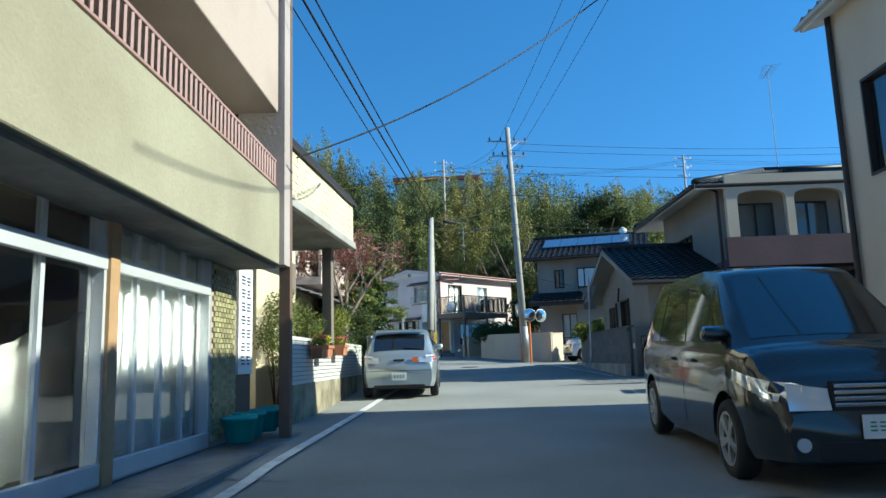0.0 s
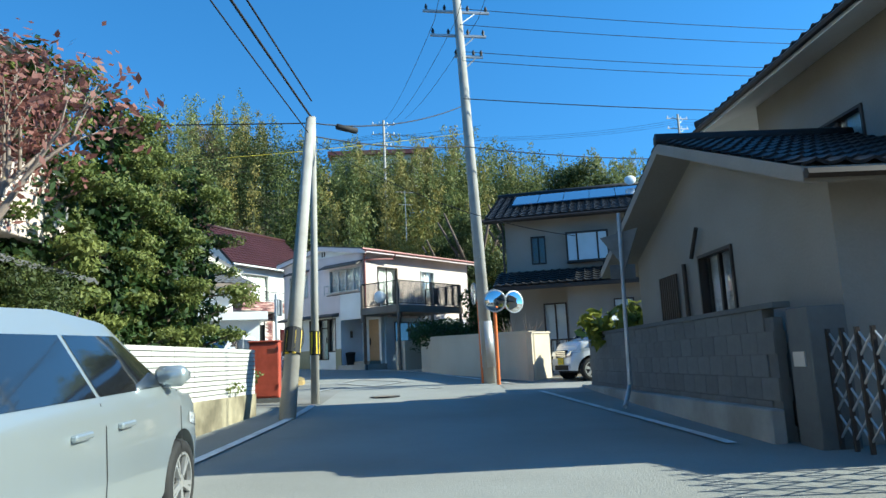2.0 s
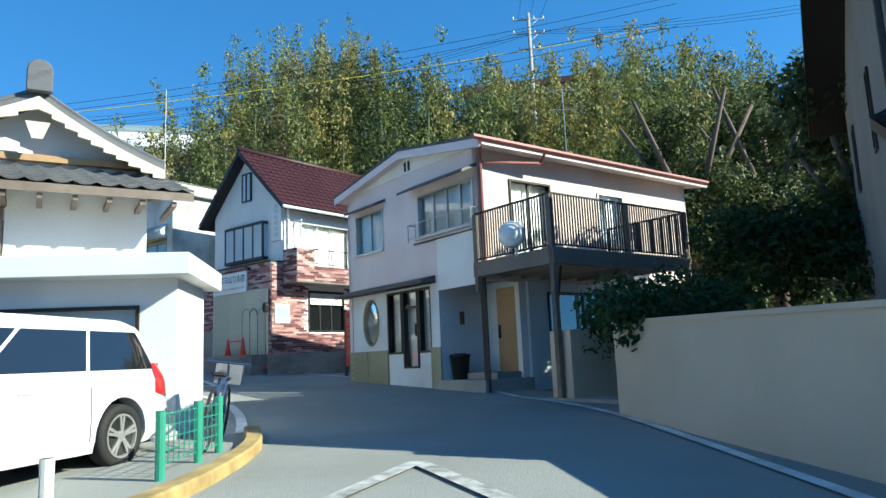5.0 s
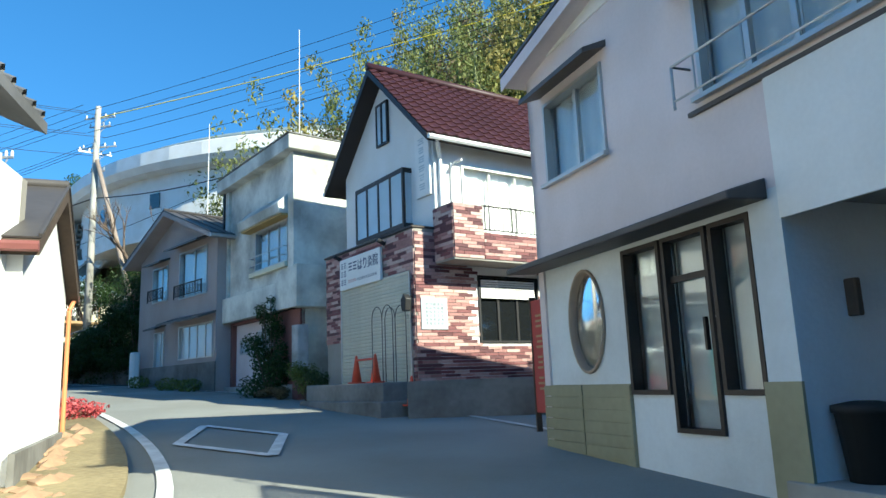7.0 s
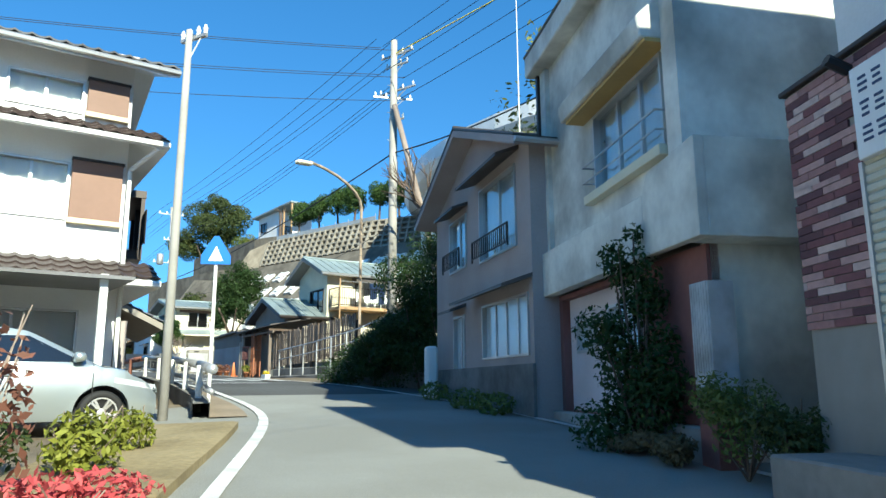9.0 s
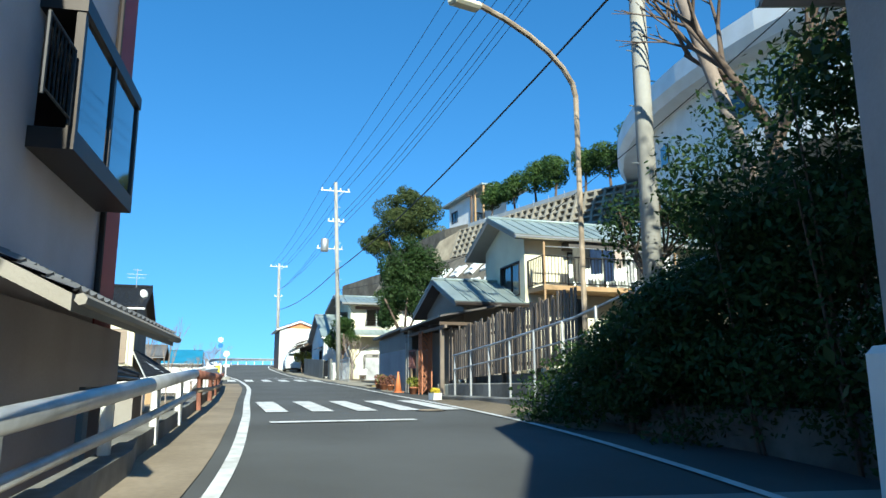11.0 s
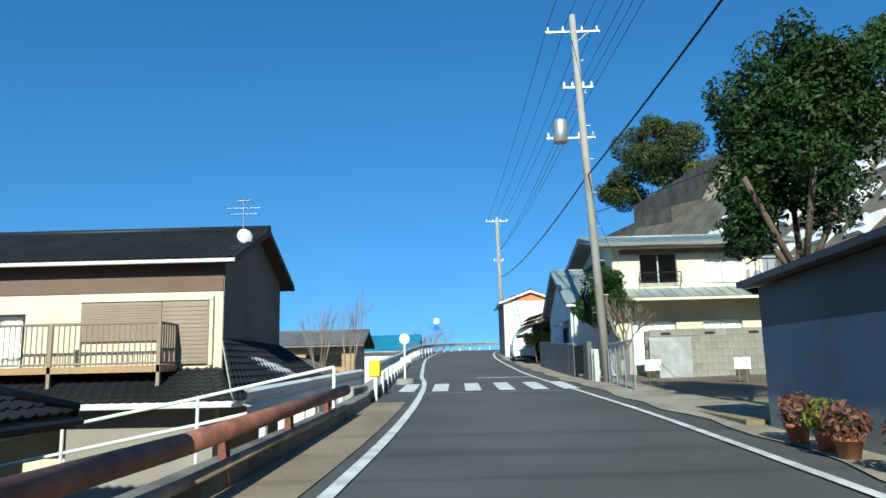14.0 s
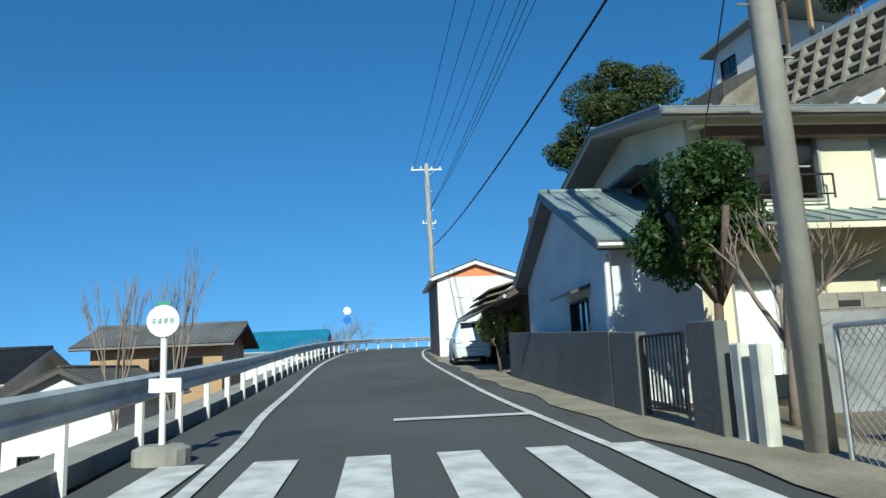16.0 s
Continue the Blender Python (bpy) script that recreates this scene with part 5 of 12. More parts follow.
def build_balcony_house():
    z = gz(-3, 21)
    L, R = (-4.75, 18.3), (-4.75, 23.4)
    ob = house("balcony_house", "pink stuccoed two-storey house behind garden trees", L, R, 7, z, 5.45, "salmon", {"front": [(0.7, 2.6, 3.4, 4.9, BRC), (3.4, 4.6, 3.6, 4.8, BRZ), (1, 3, 0.4, 2.2, BRZ)], "left": [(2, 4, 3.4, 4.8, BRZ)]}, dict(rise=0.9, ridge="shed", over=0.7, cover="sheet", material="metal_dark", fascia="white_paint"))
    bm = B()
    bx(bm, 0.2, 4.9, -1.0, 0, 2.75, 2.95)
    bx(bm, 0.2, 4.9, -1.0, -0.92, 2.95, 3.7)
    part("balcony", bm, "salmon", ob, bevel=0.01)
    railing(ob, (0.2, -0.96, 3.7), (4.9, -0.96, 3.7), 0.25, 0.3, "bronze")
    bm = B()
    slope(bm, (-0.2, -1.3, 2.3), (5.2, -1.3, 2.3), (5.2, 0, 2.75), (-0.2, 0, 2.75), "tile")
    part("lower_roof", bm, "tile_grey", ob)
    bm = B()
    bx(bm, 0.4, 3.0, -0.28, 0, 4.95, 5.3)
    part("shutter_box", bm, "brown", ob, bevel=0.02)


build_balcony_house()

# garden planting on the left
tree("maple_tree", "small maple with withered reddish leaves behind the garden wall", -3.35, 19.9, gz(-3, 20), 5.6, 2.2, 4200, 0.05, "leaf_maple", 11, trunk=0.11, bark="bark_pale", depth=4, spread=0.55, bare=0.34, blob=0.75)


def build_yew(x, y, h, r, seed):
    """A layered garden yew: flat tiers of foliage pads round one trunk, with darker-coloured leaves inside for the
    shade in the gaps.
    """
    rng = random.Random(seed)
    ob = thing("layered_yew", "dense clipped yew with layered dark green foliage pads", "tree", Matrix.Translation((x, y, gz(x, y))), "garden yews")
    bm = B()
    tube(bm, (0, 0, -0.1), (0.1, 0, h * 0.95), 0.13, 0.03, n=8)
    bl, core = [], []
    t = 0.45
    while t < h:
        rr = r * (1 - 0.62 * (t / h) ** 1.4)
        k = max(3, int(rr * 5))
        for q in range(k):
            a = q * 2 * math.pi / k + rng.uniform(-0.5, 0.5)
            d = rr * rng.uniform(0.5, 1.0)
            p = (math.cos(a) * d, math.sin(a) * d, t + rng.uniform(-0.2, 0.22))
            tube(bm, (0, 0, t - 0.25), p, 0.03, 0.012, n=4, cap=False)
            s = rng.uniform(0.3, 0.56)
            for c in range(3):
                o = (rng.uniform(-.3, .3) * s, rng.uniform(-.3, .3) * s)
                bl.append((p[0] + o[0], p[1] + o[1], p[2] + rng.uniform(-0.04, 0.08), s * rng.uniform(0.5, 0.8), s * rng.uniform(0.5, 0.8), s * 0.24))
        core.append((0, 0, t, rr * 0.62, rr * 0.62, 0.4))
        t += rng.uniform(0.4, 0.55)
    part("trunk", bm, "bark", ob)
    leaf_cloud("crown", bl, int(3000 * r * h), 0.04, "leaf_yew", ob, seed=seed, shell=0.35)
    # a darker leaf colour in the core paints the shade between the pads
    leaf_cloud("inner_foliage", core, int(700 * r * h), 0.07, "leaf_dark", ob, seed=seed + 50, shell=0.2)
    return ob


for k, (x, y, h, r) in enumerate(((-4.0, 22.6, 5.3, 1.4), (-3.8, 24.4, 5.4, 1.35), (-4.1, 26.1, 5.4, 1.35), (-5.2, 23.8, 5.6, 1.3), (-3.5, 27.6, 4.9, 1.25), (-3.25, 25.5, 3.6, 1.0))):
    build_yew(x, y, h, r, 30 + k)
for k, (x, y, mt) in enumerate(((-3.5, 12.9, "leaf_yew"), (-3.4, 14.7, "leaf_yew"), (-3.3, 16.9, "leaf_lime"), (-3.2, 18.3, "leaf_wood"), (-3.1, 21.2, "leaf_wood"))):
    sh = thing("garden_shrub", "loose leafy shrub behind the low garden wall", "shrub", Matrix.Translation((x, y, gz(x, y))), "garden shrubs")
    bm = B()
    rng = random.Random(k)
    for q in range(7):
        tube(bm, (0, 0, 0), (rng.uniform(-.4, .4), rng.uniform(-.5, .5), rng.uniform(1.2, 1.9)), 0.02, 0.008, n=4)
    parts("stem", bm, "bark", sh)
    leaf_cloud("foliage", [(rng.uniform(-.25, .25), rng.uniform(-.4, .4), rng.uniform(0.9, 2.1), 0.32, 0.36, 0.32) for q in range(7)], 5200, 0.026, mt, sh, seed=50 + k, shell=0.2)

# parked silver hatchback
car("silver_hatchback", "silver hatchback parked against the garden wall", Matrix.Translation((-1.5, 17.6, gz(-1.5, 17.6))) @ pose(0, 0, 0, 1.6, 0, 1.0), 3.93, 1.72, 1.53, 0.98, 0.92, "silver_car",
    [(-1.9, 0.95), (-1.42, 1.41), (-1.05, 1.51), (-0.3, 1.53), (0.35, 1.47), (1.25, 0.96)], wheel=0.31, wb=2.5, front_over=0.78)
car("white_hatchback", "white tall hatchback parked tail to the road beside the panel screen", Matrix.Translation((7.8, 15.4, gz(5, 16) + 0.05)) @ pose(0, 0, 0, 0, 0, -92), 3.7, 1.62, 1.6, 0.98, 0.95, "white_car",
    [(-1.78, 0.95), (-1.62, 1.45), (-1.2, 1.58), (-0.2, 1.6), (0.45, 1.52), (1.15, 0.97)], wheel=0.29)
car("dark_van", "dark grey people carrier standing by the roadside", Matrix.Translation((3.04, 7.3, gz(3, 7.3))) @ pose(0, 0, 0, -1.5, 0, 177), 4.6, 1.7, 1.85, 1.08, 1.02, "dark_car",
    [(-2.22, 1.06), (-2.08, 1.74), (-1.8, 1.84), (0.2, 1.85), (0.75, 1.78), (1.62, 1.06)], wheel=0.32, wb=2.85, front_over=0.85, style="van")


# ---------------- first stretch, right ----------------
ob = house("corner_building", "beige stuccoed two-storey building beside the road", (6.6, 11.6), (6.6, -6), 8, gz(4, 6), 6.9, "beige", {"front": [(0.7, 2.3, 3.7, 5.3, BRZ), (4, 6, 3.7, 5.3, BRZ), (1, 3, 0.6, 2.2, BRZ), (6, 9, 0.3, 2.3, BRZ)]}, dict(rise=1.2, ridge="x", over=0.35, material="tile_grey"))
bm = B()
pipe(bm, [(0.06, -0.07, 6.8), (0.06, -0.07, 0.1)], 0.05, 8)
part("downpipe", bm, "bronze", ob)


M["plum"] = mat("plum_brown_paint", (0.12, 0.075, 0.08), 0.8, vary=0.1, scale=12, bump=0.15, stain=0.2)


def build_arched_house():
    z = gz(4.3, 21)
    L, R = (7.75, 20.9), (16.5, 20.9)
    w = 8.75
    ob = house("arched_house", "beige two-storey house with an arched upper veranda", L, R, 5.4, z, 5.75, "beigegrey", {"left": [(1.6, 3.1, 3.6, 4.5, BRC)], "front": [(2.2, 4.6, 0.4, 2.2, BRZ)]}, dict(rise=0.9, ridge="hip", over=0.85, material="tile_black", fascia="white_paint", gutter="bronze"))
    # veranda screen: three arched openings in front of the wall
    bm = B()
    W = 6.4
    piers = [0.0, 0.32, 1.72, 1.95, 3.35, 3.58, 5.0, 5.3]
    y0, y1 = -0.9, -0.72
    zb, zt, spring = 3.85, 5.7, 4.95
    for a, b in ((0.0, 0.32), (1.72, 1.95), (3.35, 3.58), (5.0, 5.3)):
        bx(bm, a, b, y0, y1, zb, spring)
    for a, b in ((0.32, 1.72), (1.95, 3.35), (3.58, 5.0)):
        poly = [(a, zt), (a, spring)] + [(a + (b - a) * (0.5 - 0.5 * math.cos(math.pi * k / 12)), spring + 0.28 * math.sin(math.pi * k / 12) ** 0.6) for k in range(1, 12)] + [(b, spring), (b, zt)]
        prism(bm, poly, "y", y0, y1)
    for a, b in ((0.0, 0.32), (1.72, 1.95), (3.35, 3.58), (5.0, 5.3)):
        bx(bm, a, b, y0, y1, spring, zt)
    parts("veranda_arch", bm, "beige", ob)
    bm = B()
    bx(bm, -0.1, W, y0 - 0.06, 0, 3.0, 3.22)
    bx(bm, -0.1, W, y0 - 0.06, y0 + 0.1, 3.22, 3.85)
    part("veranda_floor", bm, "plum", ob)
    for a, b in ((0.6, 1.7), (2.1, 3.3), (3.7, 4.9)):
        window(ob, a, b, 3.35, 5.0, (0, -0.03), frame_mat="bronze", curtain="curtain", depth=-0.02)
    bm = B()
    pipe(bm, [(-0.75, -0.75, 5.6), (-0.1, -0.5, 5.3), (-0.1, -0.5, 0.2)], 0.045, 8)
    part("downpipe", bm, "bronze", ob)
    bm = B()
    slope(bm, (-0.3, -1.7, 2.35), (W + 1, -1.7, 2.35), (W + 1, 0, 2.85), (-0.3, 0, 2.85), "tile")
    part("porch_roof", bm, "tile_black", ob)
    bm = B()
    for x in (0.3, 3.0, 6.5):
        bx(bm, x, x + 0.14, -1.5, -1.36, 0, 2.35)
    parts("porch_post", bm, "brown", ob)


build_arched_house()


def build_wing():
    z = gz(4.3, 24)
    L, R = (5.45, 27.2), (5.45, 20.55)
    ob = house("wing_house", "taupe single-storey house with its gable to the road", L, R, 4.6, z, 2.85, "beigegrey", {"front": [(3.05, 4.25, 1.15, 2.35, BRC)], "right": [(0.65, 1.75, 0.9, 2.15, BRC)]}, dict(rise=1.25, ridge="y", over=0.6, material="tile_black", fascia="beigegrey", gutter="bronze"))
    bm = B()
    for k in range(9):
        bx(bm, 1.3 + k * 0.1, 1.34 + k * 0.1, -0.06, -0.03, 1.1, 2.2)
    part("window_lattice", bm, "bronze", ob)
    bm = B()
    pipe(bm, [(2.55, -0.06, 1.0), (2.55, -0.06, 2.3)], 0.04)
    part("downpipe", bm, "bronze", ob)
    bm = B()
    pipe(bm, [(2.9, -0.06, 2.35), (3.3, -0.1, 2.75)], 0.035)
    part("downpipe", bm, "bronze", ob)
    # block wall, gate posts and folding gate towards the road
    wl = thing("block_wall", "grey block boundary wall beside the road", "wall", front((4.9, 29.6), (4.9, 21.0), gz(4.5, 25)), "", "structure")
    n = 8.6
    for r in range(7):
        mats = [Matrix.Translation((0.4 * i + (0.2 if r % 2 else 0), 0, -0.45 + r * 0.25)) for i in range(int(n / 0.4))]
        bm = B()
        bx(bm, 0.004, 0.396, 0, 0.14, 0.004, 0.246)
        pieces("block", bm, M["block_piece"], wl, mats)
    bm = B()
    bx(bm, 0, n, 0.02, 0.12, -0.6, 1.2)
    bx(bm, -0.02, n + 0.1, -0.02, 0.17, 1.3, 1.36)
    part("coping", bm, "block", wl)
    gp = thing("gate_wall", "dark grey gate pier with a letter slot at the drive", "wall", front((4.95, 20.8), (4.95, 12.5), gz(4.5, 19)), "", "structure")
    bm = B()
    bx(bm, 0.0, 0.42, 0, 0.4, -0.4, 1.45)
    pier = part("pier", bm, "block", gp, bevel=0.01)
    bm = B()
    bx(bm, 0.1, 0.32, -0.02, -0.003, 0.85, 1.0)
    part("letter_slot", bm, "alu", pier)
    # brown panel screen across the drive, grey sheets below
    zz = gz(4.5, 18)
    sc = thing("panel_screen", "brown panelled screen with grey sheets below it beside the drive", "fence", front((4.95, 17.85), (9.2, 18.1), zz))
    for k, x in enumerate((0.0, 1.05, 2.55, 3.95)):
        bm = B()
        bx(bm, x, x + 0.11, -0.04, 0.08, -0.3, 1.62)
        part("post", bm, "brown", sc, bevel=0.006)
    for x0, x1 in ((0.115, 1.045), (1.165, 2.545), (2.665, 3.945)):
        bm = B()
        bx(bm, x0, x1, 0, 0.05, 0.98, 1.58)
        part("panel", bm, "brown", sc, bevel=0.006)
        bm = B()
        bx(bm, x0, x1, -0.03, 0.06, 1.582, 1.66)
        part("top_rail", bm, "plum", sc)
        bm = B()
        bx(bm, x0 + 0.03, x1 - 0.03, 0.0, 0.03, 0.46, 0.9)
        part("grey_sheet", bm, "bluewhite" if x0 < 1 else "concrete", sc, "pale grey sheet")
        bm = B()
        bx(bm, x0, x1, 0.02, 0.1, -0.3, 0.4)
        part("base", bm, "block", sc)
    # concrete slab edges of the drive
    for x0, x1, y0, y1 in ((5.15, 8.8, 17.05, 17.75), (5.6, 8.8, 15.2, 16.9)):
        bm = B()
        bx(bm, x0, x1, y0, y1, zz - 0.4, zz + (0.11 if y0 > 17 else 0.05))
        solo("drive_slab", bm, "concrete", "worn pale concrete slab edging the drive", "slab", kind="structure", bevel=0.02)
    gt = thing("folding_gate", "dark metal folding gate half drawn across the drive", "gate", front((5.1, 20.35), (5.2, 18.35), gz(4.5, 19.3)))
    for k in range(9):
        bm = B()
        bx(bm, 0.02 + k * 0.22, 0.05 + k * 0.22, -0.02, 0.02, 0.05, 1.2)
        part("upright", bm, "bronze", gt)
        if k < 8:
            bm = B()
            for q in range(4):
                tube(bm, (0.035 + k * 0.22, 0, 0.15 + q * 0.26), (0.255 + k * 0.22, 0, 0.38 + q * 0.26), 0.011, n=4)
                tube(bm, (0.035 + k * 0.22, 0.01, 0.38 + q * 0.26), (0.255 + k * 0.22, 0.01, 0.15 + q * 0.26), 0.011, n=4)
            part("lattice", bm, "alu", gt)
    # kerb and threshold stones, road sign seen from behind
    for x, y0, y1 in ((4.72, 20.9, 29.8), (4.85, 10, 18.2)):
        bm = B()
        bx(bm, x, x + 0.16, y0, y1, gz(x, y0) - 0.2, gz(x, y1) + 0.05)
        solo("kerb", bm, "concrete", "low concrete kerb along the wall", "kerb", kind="structure", bevel=0.015)
    sg = thing("stop_sign", "road sign seen from behind on a leaning grey pole", "road sign", Matrix.Translation((4.2, 25.2, gz(4.2, 25.2))))
    bm = B()
    pipe(bm, [(0.05, -0.5, 0.05), (0.3, 0, 0.35), (0.42, 0.2, 3.3)], 0.035, 8)
    part("post", bm, "galv", sg)
    bm = B()
    tube(bm, (0.42, 0.24, 2.75), (0.44, 0.262, 2.75), 0.42, n=3)
    bx(bm, 0.2, 0.64, 0.23, 0.25, 2.15, 2.4)
    parts("sign_plate", bm, "concrete_dark", sg)


M["block_piece"] = mat("grey_block", (0.18, 0.185, 0.18), 0.9, vary=0.15, scale=12, bump=0.4, stain=0.25, random_piece=0.12)
build_wing()


def build_grey_house():
    L, R = (4.25, 38.4), (9.35, 37.02)
    z = gz(2.2, 36) + 0.15
    ob = house("grey_house", "grey stuccoed house with black tiles and solar panels", L, R, 6.5, z, 5.5, "beigegrey",
               {"front": [(0.9, 1.42, 3.6, 4.6, BRZ), (1.2, 2.0, 0.1, 2.2, dict(frame_mat="bronze", glass="frost", panes=2)), (3.65, 4.1, 1.0, 2.1, BRZ)], "left": [(1.0, 1.3, 3.5, 4.7, BRZ), (4, 4.3, 3.5, 4.7, BRZ)]},
               dict(rise=1.35, ridge="x", over=0.65, material="tile_black", fascia="bronze", gutter="bronze"))
    # bay window
    bm = B()
    bx(bm, 2.15, 3.6, -0.3, 0.0, 3.55, 3.62)
    bx(bm, 2.15, 3.6, -0.3, 0.0, 4.55, 4.62)
    for x in (2.15, 2.5, 3.2, 3.54):
        bx(bm, x, x + 0.06, -0.3, -0.24, 3.62, 4.55)
    for x in (2.15, 3.55):
        bx(bm, x, x + 0.05, -0.06, 0, 3.62, 4.55)
    bay = part("bay_window", bm, "bronze", ob)
    for a, b in ((2.21, 2.5), (2.56, 3.2), (3.26, 3.54)):
        bm = B()
        bx(bm, a, b, -0.28, -0.27, 3.62, 4.55)
        part("pane", bm, "frost", bay)
    # lower roof along the front and round the corner
    bm = B()
    slab(bm, [(-0.3, -1.6, 2.72), (6.6, -1.6, 2.72), (6.6, 0, 3.35), (-0.3, 0, 3.35)], 0.14)
    lr = part("lower_roof", bm, "bronze", ob)
    bm = B()
    slope(bm, (-0.3, -1.6, 2.74), (6.6, -1.6, 2.74), (6.6, 0, 3.37), (-0.3, 0, 3.37), "tile")
    part("roof_tiles", bm, "tile_black", lr)
    bm = B()
    bx(bm, 2.1, 6.5, -1.0, -0.02, -0.2, 2.75)
    part("front_wing", bm, "beigegrey", ob)
    window(ob, 3.6, 4.25, 1.0, 2.15, (0, -1.04), frame_mat="bronze", glass="frost", depth=-0.01)
    bm = B()
    bx(bm, 0.3, 1.9, -0.9, 0, -0.4, 0.1)
    bx(bm, 0.5, 1.7, -1.3, -0.9, -0.4, -0.05)
    part("porch_step", bm, "concrete", ob, bevel=0.02)
    # solar panels on the front slope
    k = 1.35 / 3.25
    for i in range(5):
        bm = B()
        x = 0.2 + i * 0.95
        slab(bm, [(x, 0.9, 5.5 + 0.9 * k + 0.16), (x + 0.93, 0.9, 5.5 + 0.9 * k + 0.16), (x + 0.93, 2.5, 5.5 + 2.5 * k + 0.16), (x, 2.5, 5.5 + 2.5 * k + 0.16)], 0.04)
        part("solar_panel", bm, "solar", ob)
    bm = B()
    lathe(bm, [(0.22, 0), (0.2, 0.03), (0.1, 0.07), (0.02, 0.08)], 14)
    for v in bm.verts:
        v.co = Matrix.Rotation(1.2, 3, "X") @ v.co
    d = part("satellite_dish", bm, "white_paint", ob, smooth=True)
    d.matrix_basis = Matrix.Translation((4.6, 2.4, 6.9))
    bm = B()
    for x in (-0.08, 5.15):
        pipe(bm, [(x, -0.55, 5.2), (x, -0.08, 4.9), (x, -0.08, 3.3)], 0.04)
    part("downpipe", bm, "bronze", ob)
    # boundary wall: rendered, from the corner by the lane up the road
    for a, b, h in (((1.05, 40.7), (3.95, 32.25), 1.28), ((4.0, 32.2), (4.75, 33.7), 1.25)):
        zz = gz(*b)
        wl = thing("rendered_wall", "beige rendered boundary wall with a flat coping", "wall", front(a, b, zz), "rendered walls", "structure")
        n = span(a, b)
        bm = B()
        za = gz(*a) - zz
        prism(bm, [(0, za - 0.4), (n, -0.4), (n, h), (0, za + h)], "y", 0, 0.15)
        part("panel", bm, "beige", wl)
        bm = B()
        prism(bm, [(-0.02, za + h), (n + 0.02, h), (n + 0.02, h + 0.05), (-0.02, za + h + 0.05)], "y", -0.03, 0.18)
        part("coping", bm, "beige", wl)
    wl = thing("rendered_wall", "beige rendered gate pier beside the parking space", "wall", front((-0.02, 43.5), (0.38, 42.85), gz(-0.3, 43)), "rendered walls", "structure")
    bm = B()
    bx(bm, 0, 0.75, 0, 0.9, -0.4, 1.22)
    part("panel", bm, "beige", wl, bevel=0.01)
    # iron chair-backed gate and garden shrubs
    g = thing("iron_gate", "black wrought iron gate by the porch steps", "gate", front((4.9, 34.3), (5.9, 34.0), gz(4, 34)))
    railing(g, (0, 0, 0.1), (1.0, 0, 0.1), 0.95, 0.1, "iron")
    # bare shrub behind the wall
    sh = thing("bare_shrub", "leafless pale-stemmed shrub behind the rendered wall", "shrub", Matrix.Translation((4.0, 34.2, gz(4, 34))))
    bm = B()
    rng = random.Random(4)
    for q in range(6):
        limbs(bm, Vector((0, 0, 0.1)), Vector((rng.uniform(-.5, .5), rng.uniform(-.5, .5), 1)).normalized(), 0.025, 2, rng, 0.8, 0.5)
    parts("stem", bm, "bark_pale", sh)
    for x, y in ((1.9, 40.5), (1.4, 42.4), (2.6, 42.5)):
        tree("garden_bush", "dark evergreen garden bush behind the wall", x, y, gz(x, y), 2.9, 1.3, 2600, 0.06, "leaf_dark", int(x * 10), trunk=0.07, bare=0.15, depth=2)


build_grey_house()
tree("loquat_bush", "bright green broad-leaved bush at the wall corner", 5.15, 28.1, gz(5, 28), 2.3, 0.9, 420, 0.14, "leaf_lime", 77, trunk=0.05, bare=0.3, depth=2)
bm = B()
bx(bm, 0, 3.5, 0, 2.5, 2.0, 2.06)
for x in (0.05, 3.35):
    for y in (0.05, 2.35):
        bx(bm, x, x + 0.08, y, y + 0.08, 0, 2.0)
solo("carport", bm, "alu", "aluminium carport with a flat roof beside the grey house", "carport", Matrix.Translation((9.6, 33.5, gz(4, 33))) @ pose(0, 0, 0, 0, 0, -15))
house("back_house", "brown timber house behind the carport", (11.5, 40.5), (17, 39), 6, gz(4, 36), 4.6, "wood_tan", {"front": [(1, 2.5, 3, 4, BRC), (3, 4.5, 1, 2, BRC)]}, dict(rise=1.5, ridge="y", over=0.6, material="tile_grey"))

car("white_kei_car", "white kei hatchback parked nose to the road", Matrix.Translation((6.35, 32.35, gz(5, 32))) @ pose(0, 0, 0, 0, 0, 104), 3.4, 1.475, 1.67, 1.0, 0.98, "white_car",
    [(-1.62, 0.98), (-1.5, 1.56), (-1.3, 1.66), (0.1, 1.67), (0.5, 1.62), (1.12, 0.98)], wheel=0.28, wb=2.42, front_over=0.5)

# ---------------- the junction: poles, mirrors, cabinet ----------------
# utility pole with mirrors
up = pole("utility_pole", "tall concrete utility pole with dark insulators by the junction", 2.86, 32.25, gz(2.7, 32.3), 10.9, 0.17, (-0.42, -0.5), ((10.3, 0.95, 0.15, 0.0), (9.6, 0.8, 0.15, 0.0), (9.0, 0.4, 0.15, 0.25)))
bm = B()
tube(bm, (-0.017, -0.021, 0.42), (-0.062, -0.074, 1.62), 0.18, 0.175, n=16)
part("pole_guard", bm, "galv", up, "grey ribbed guard sheet", smooth=True)


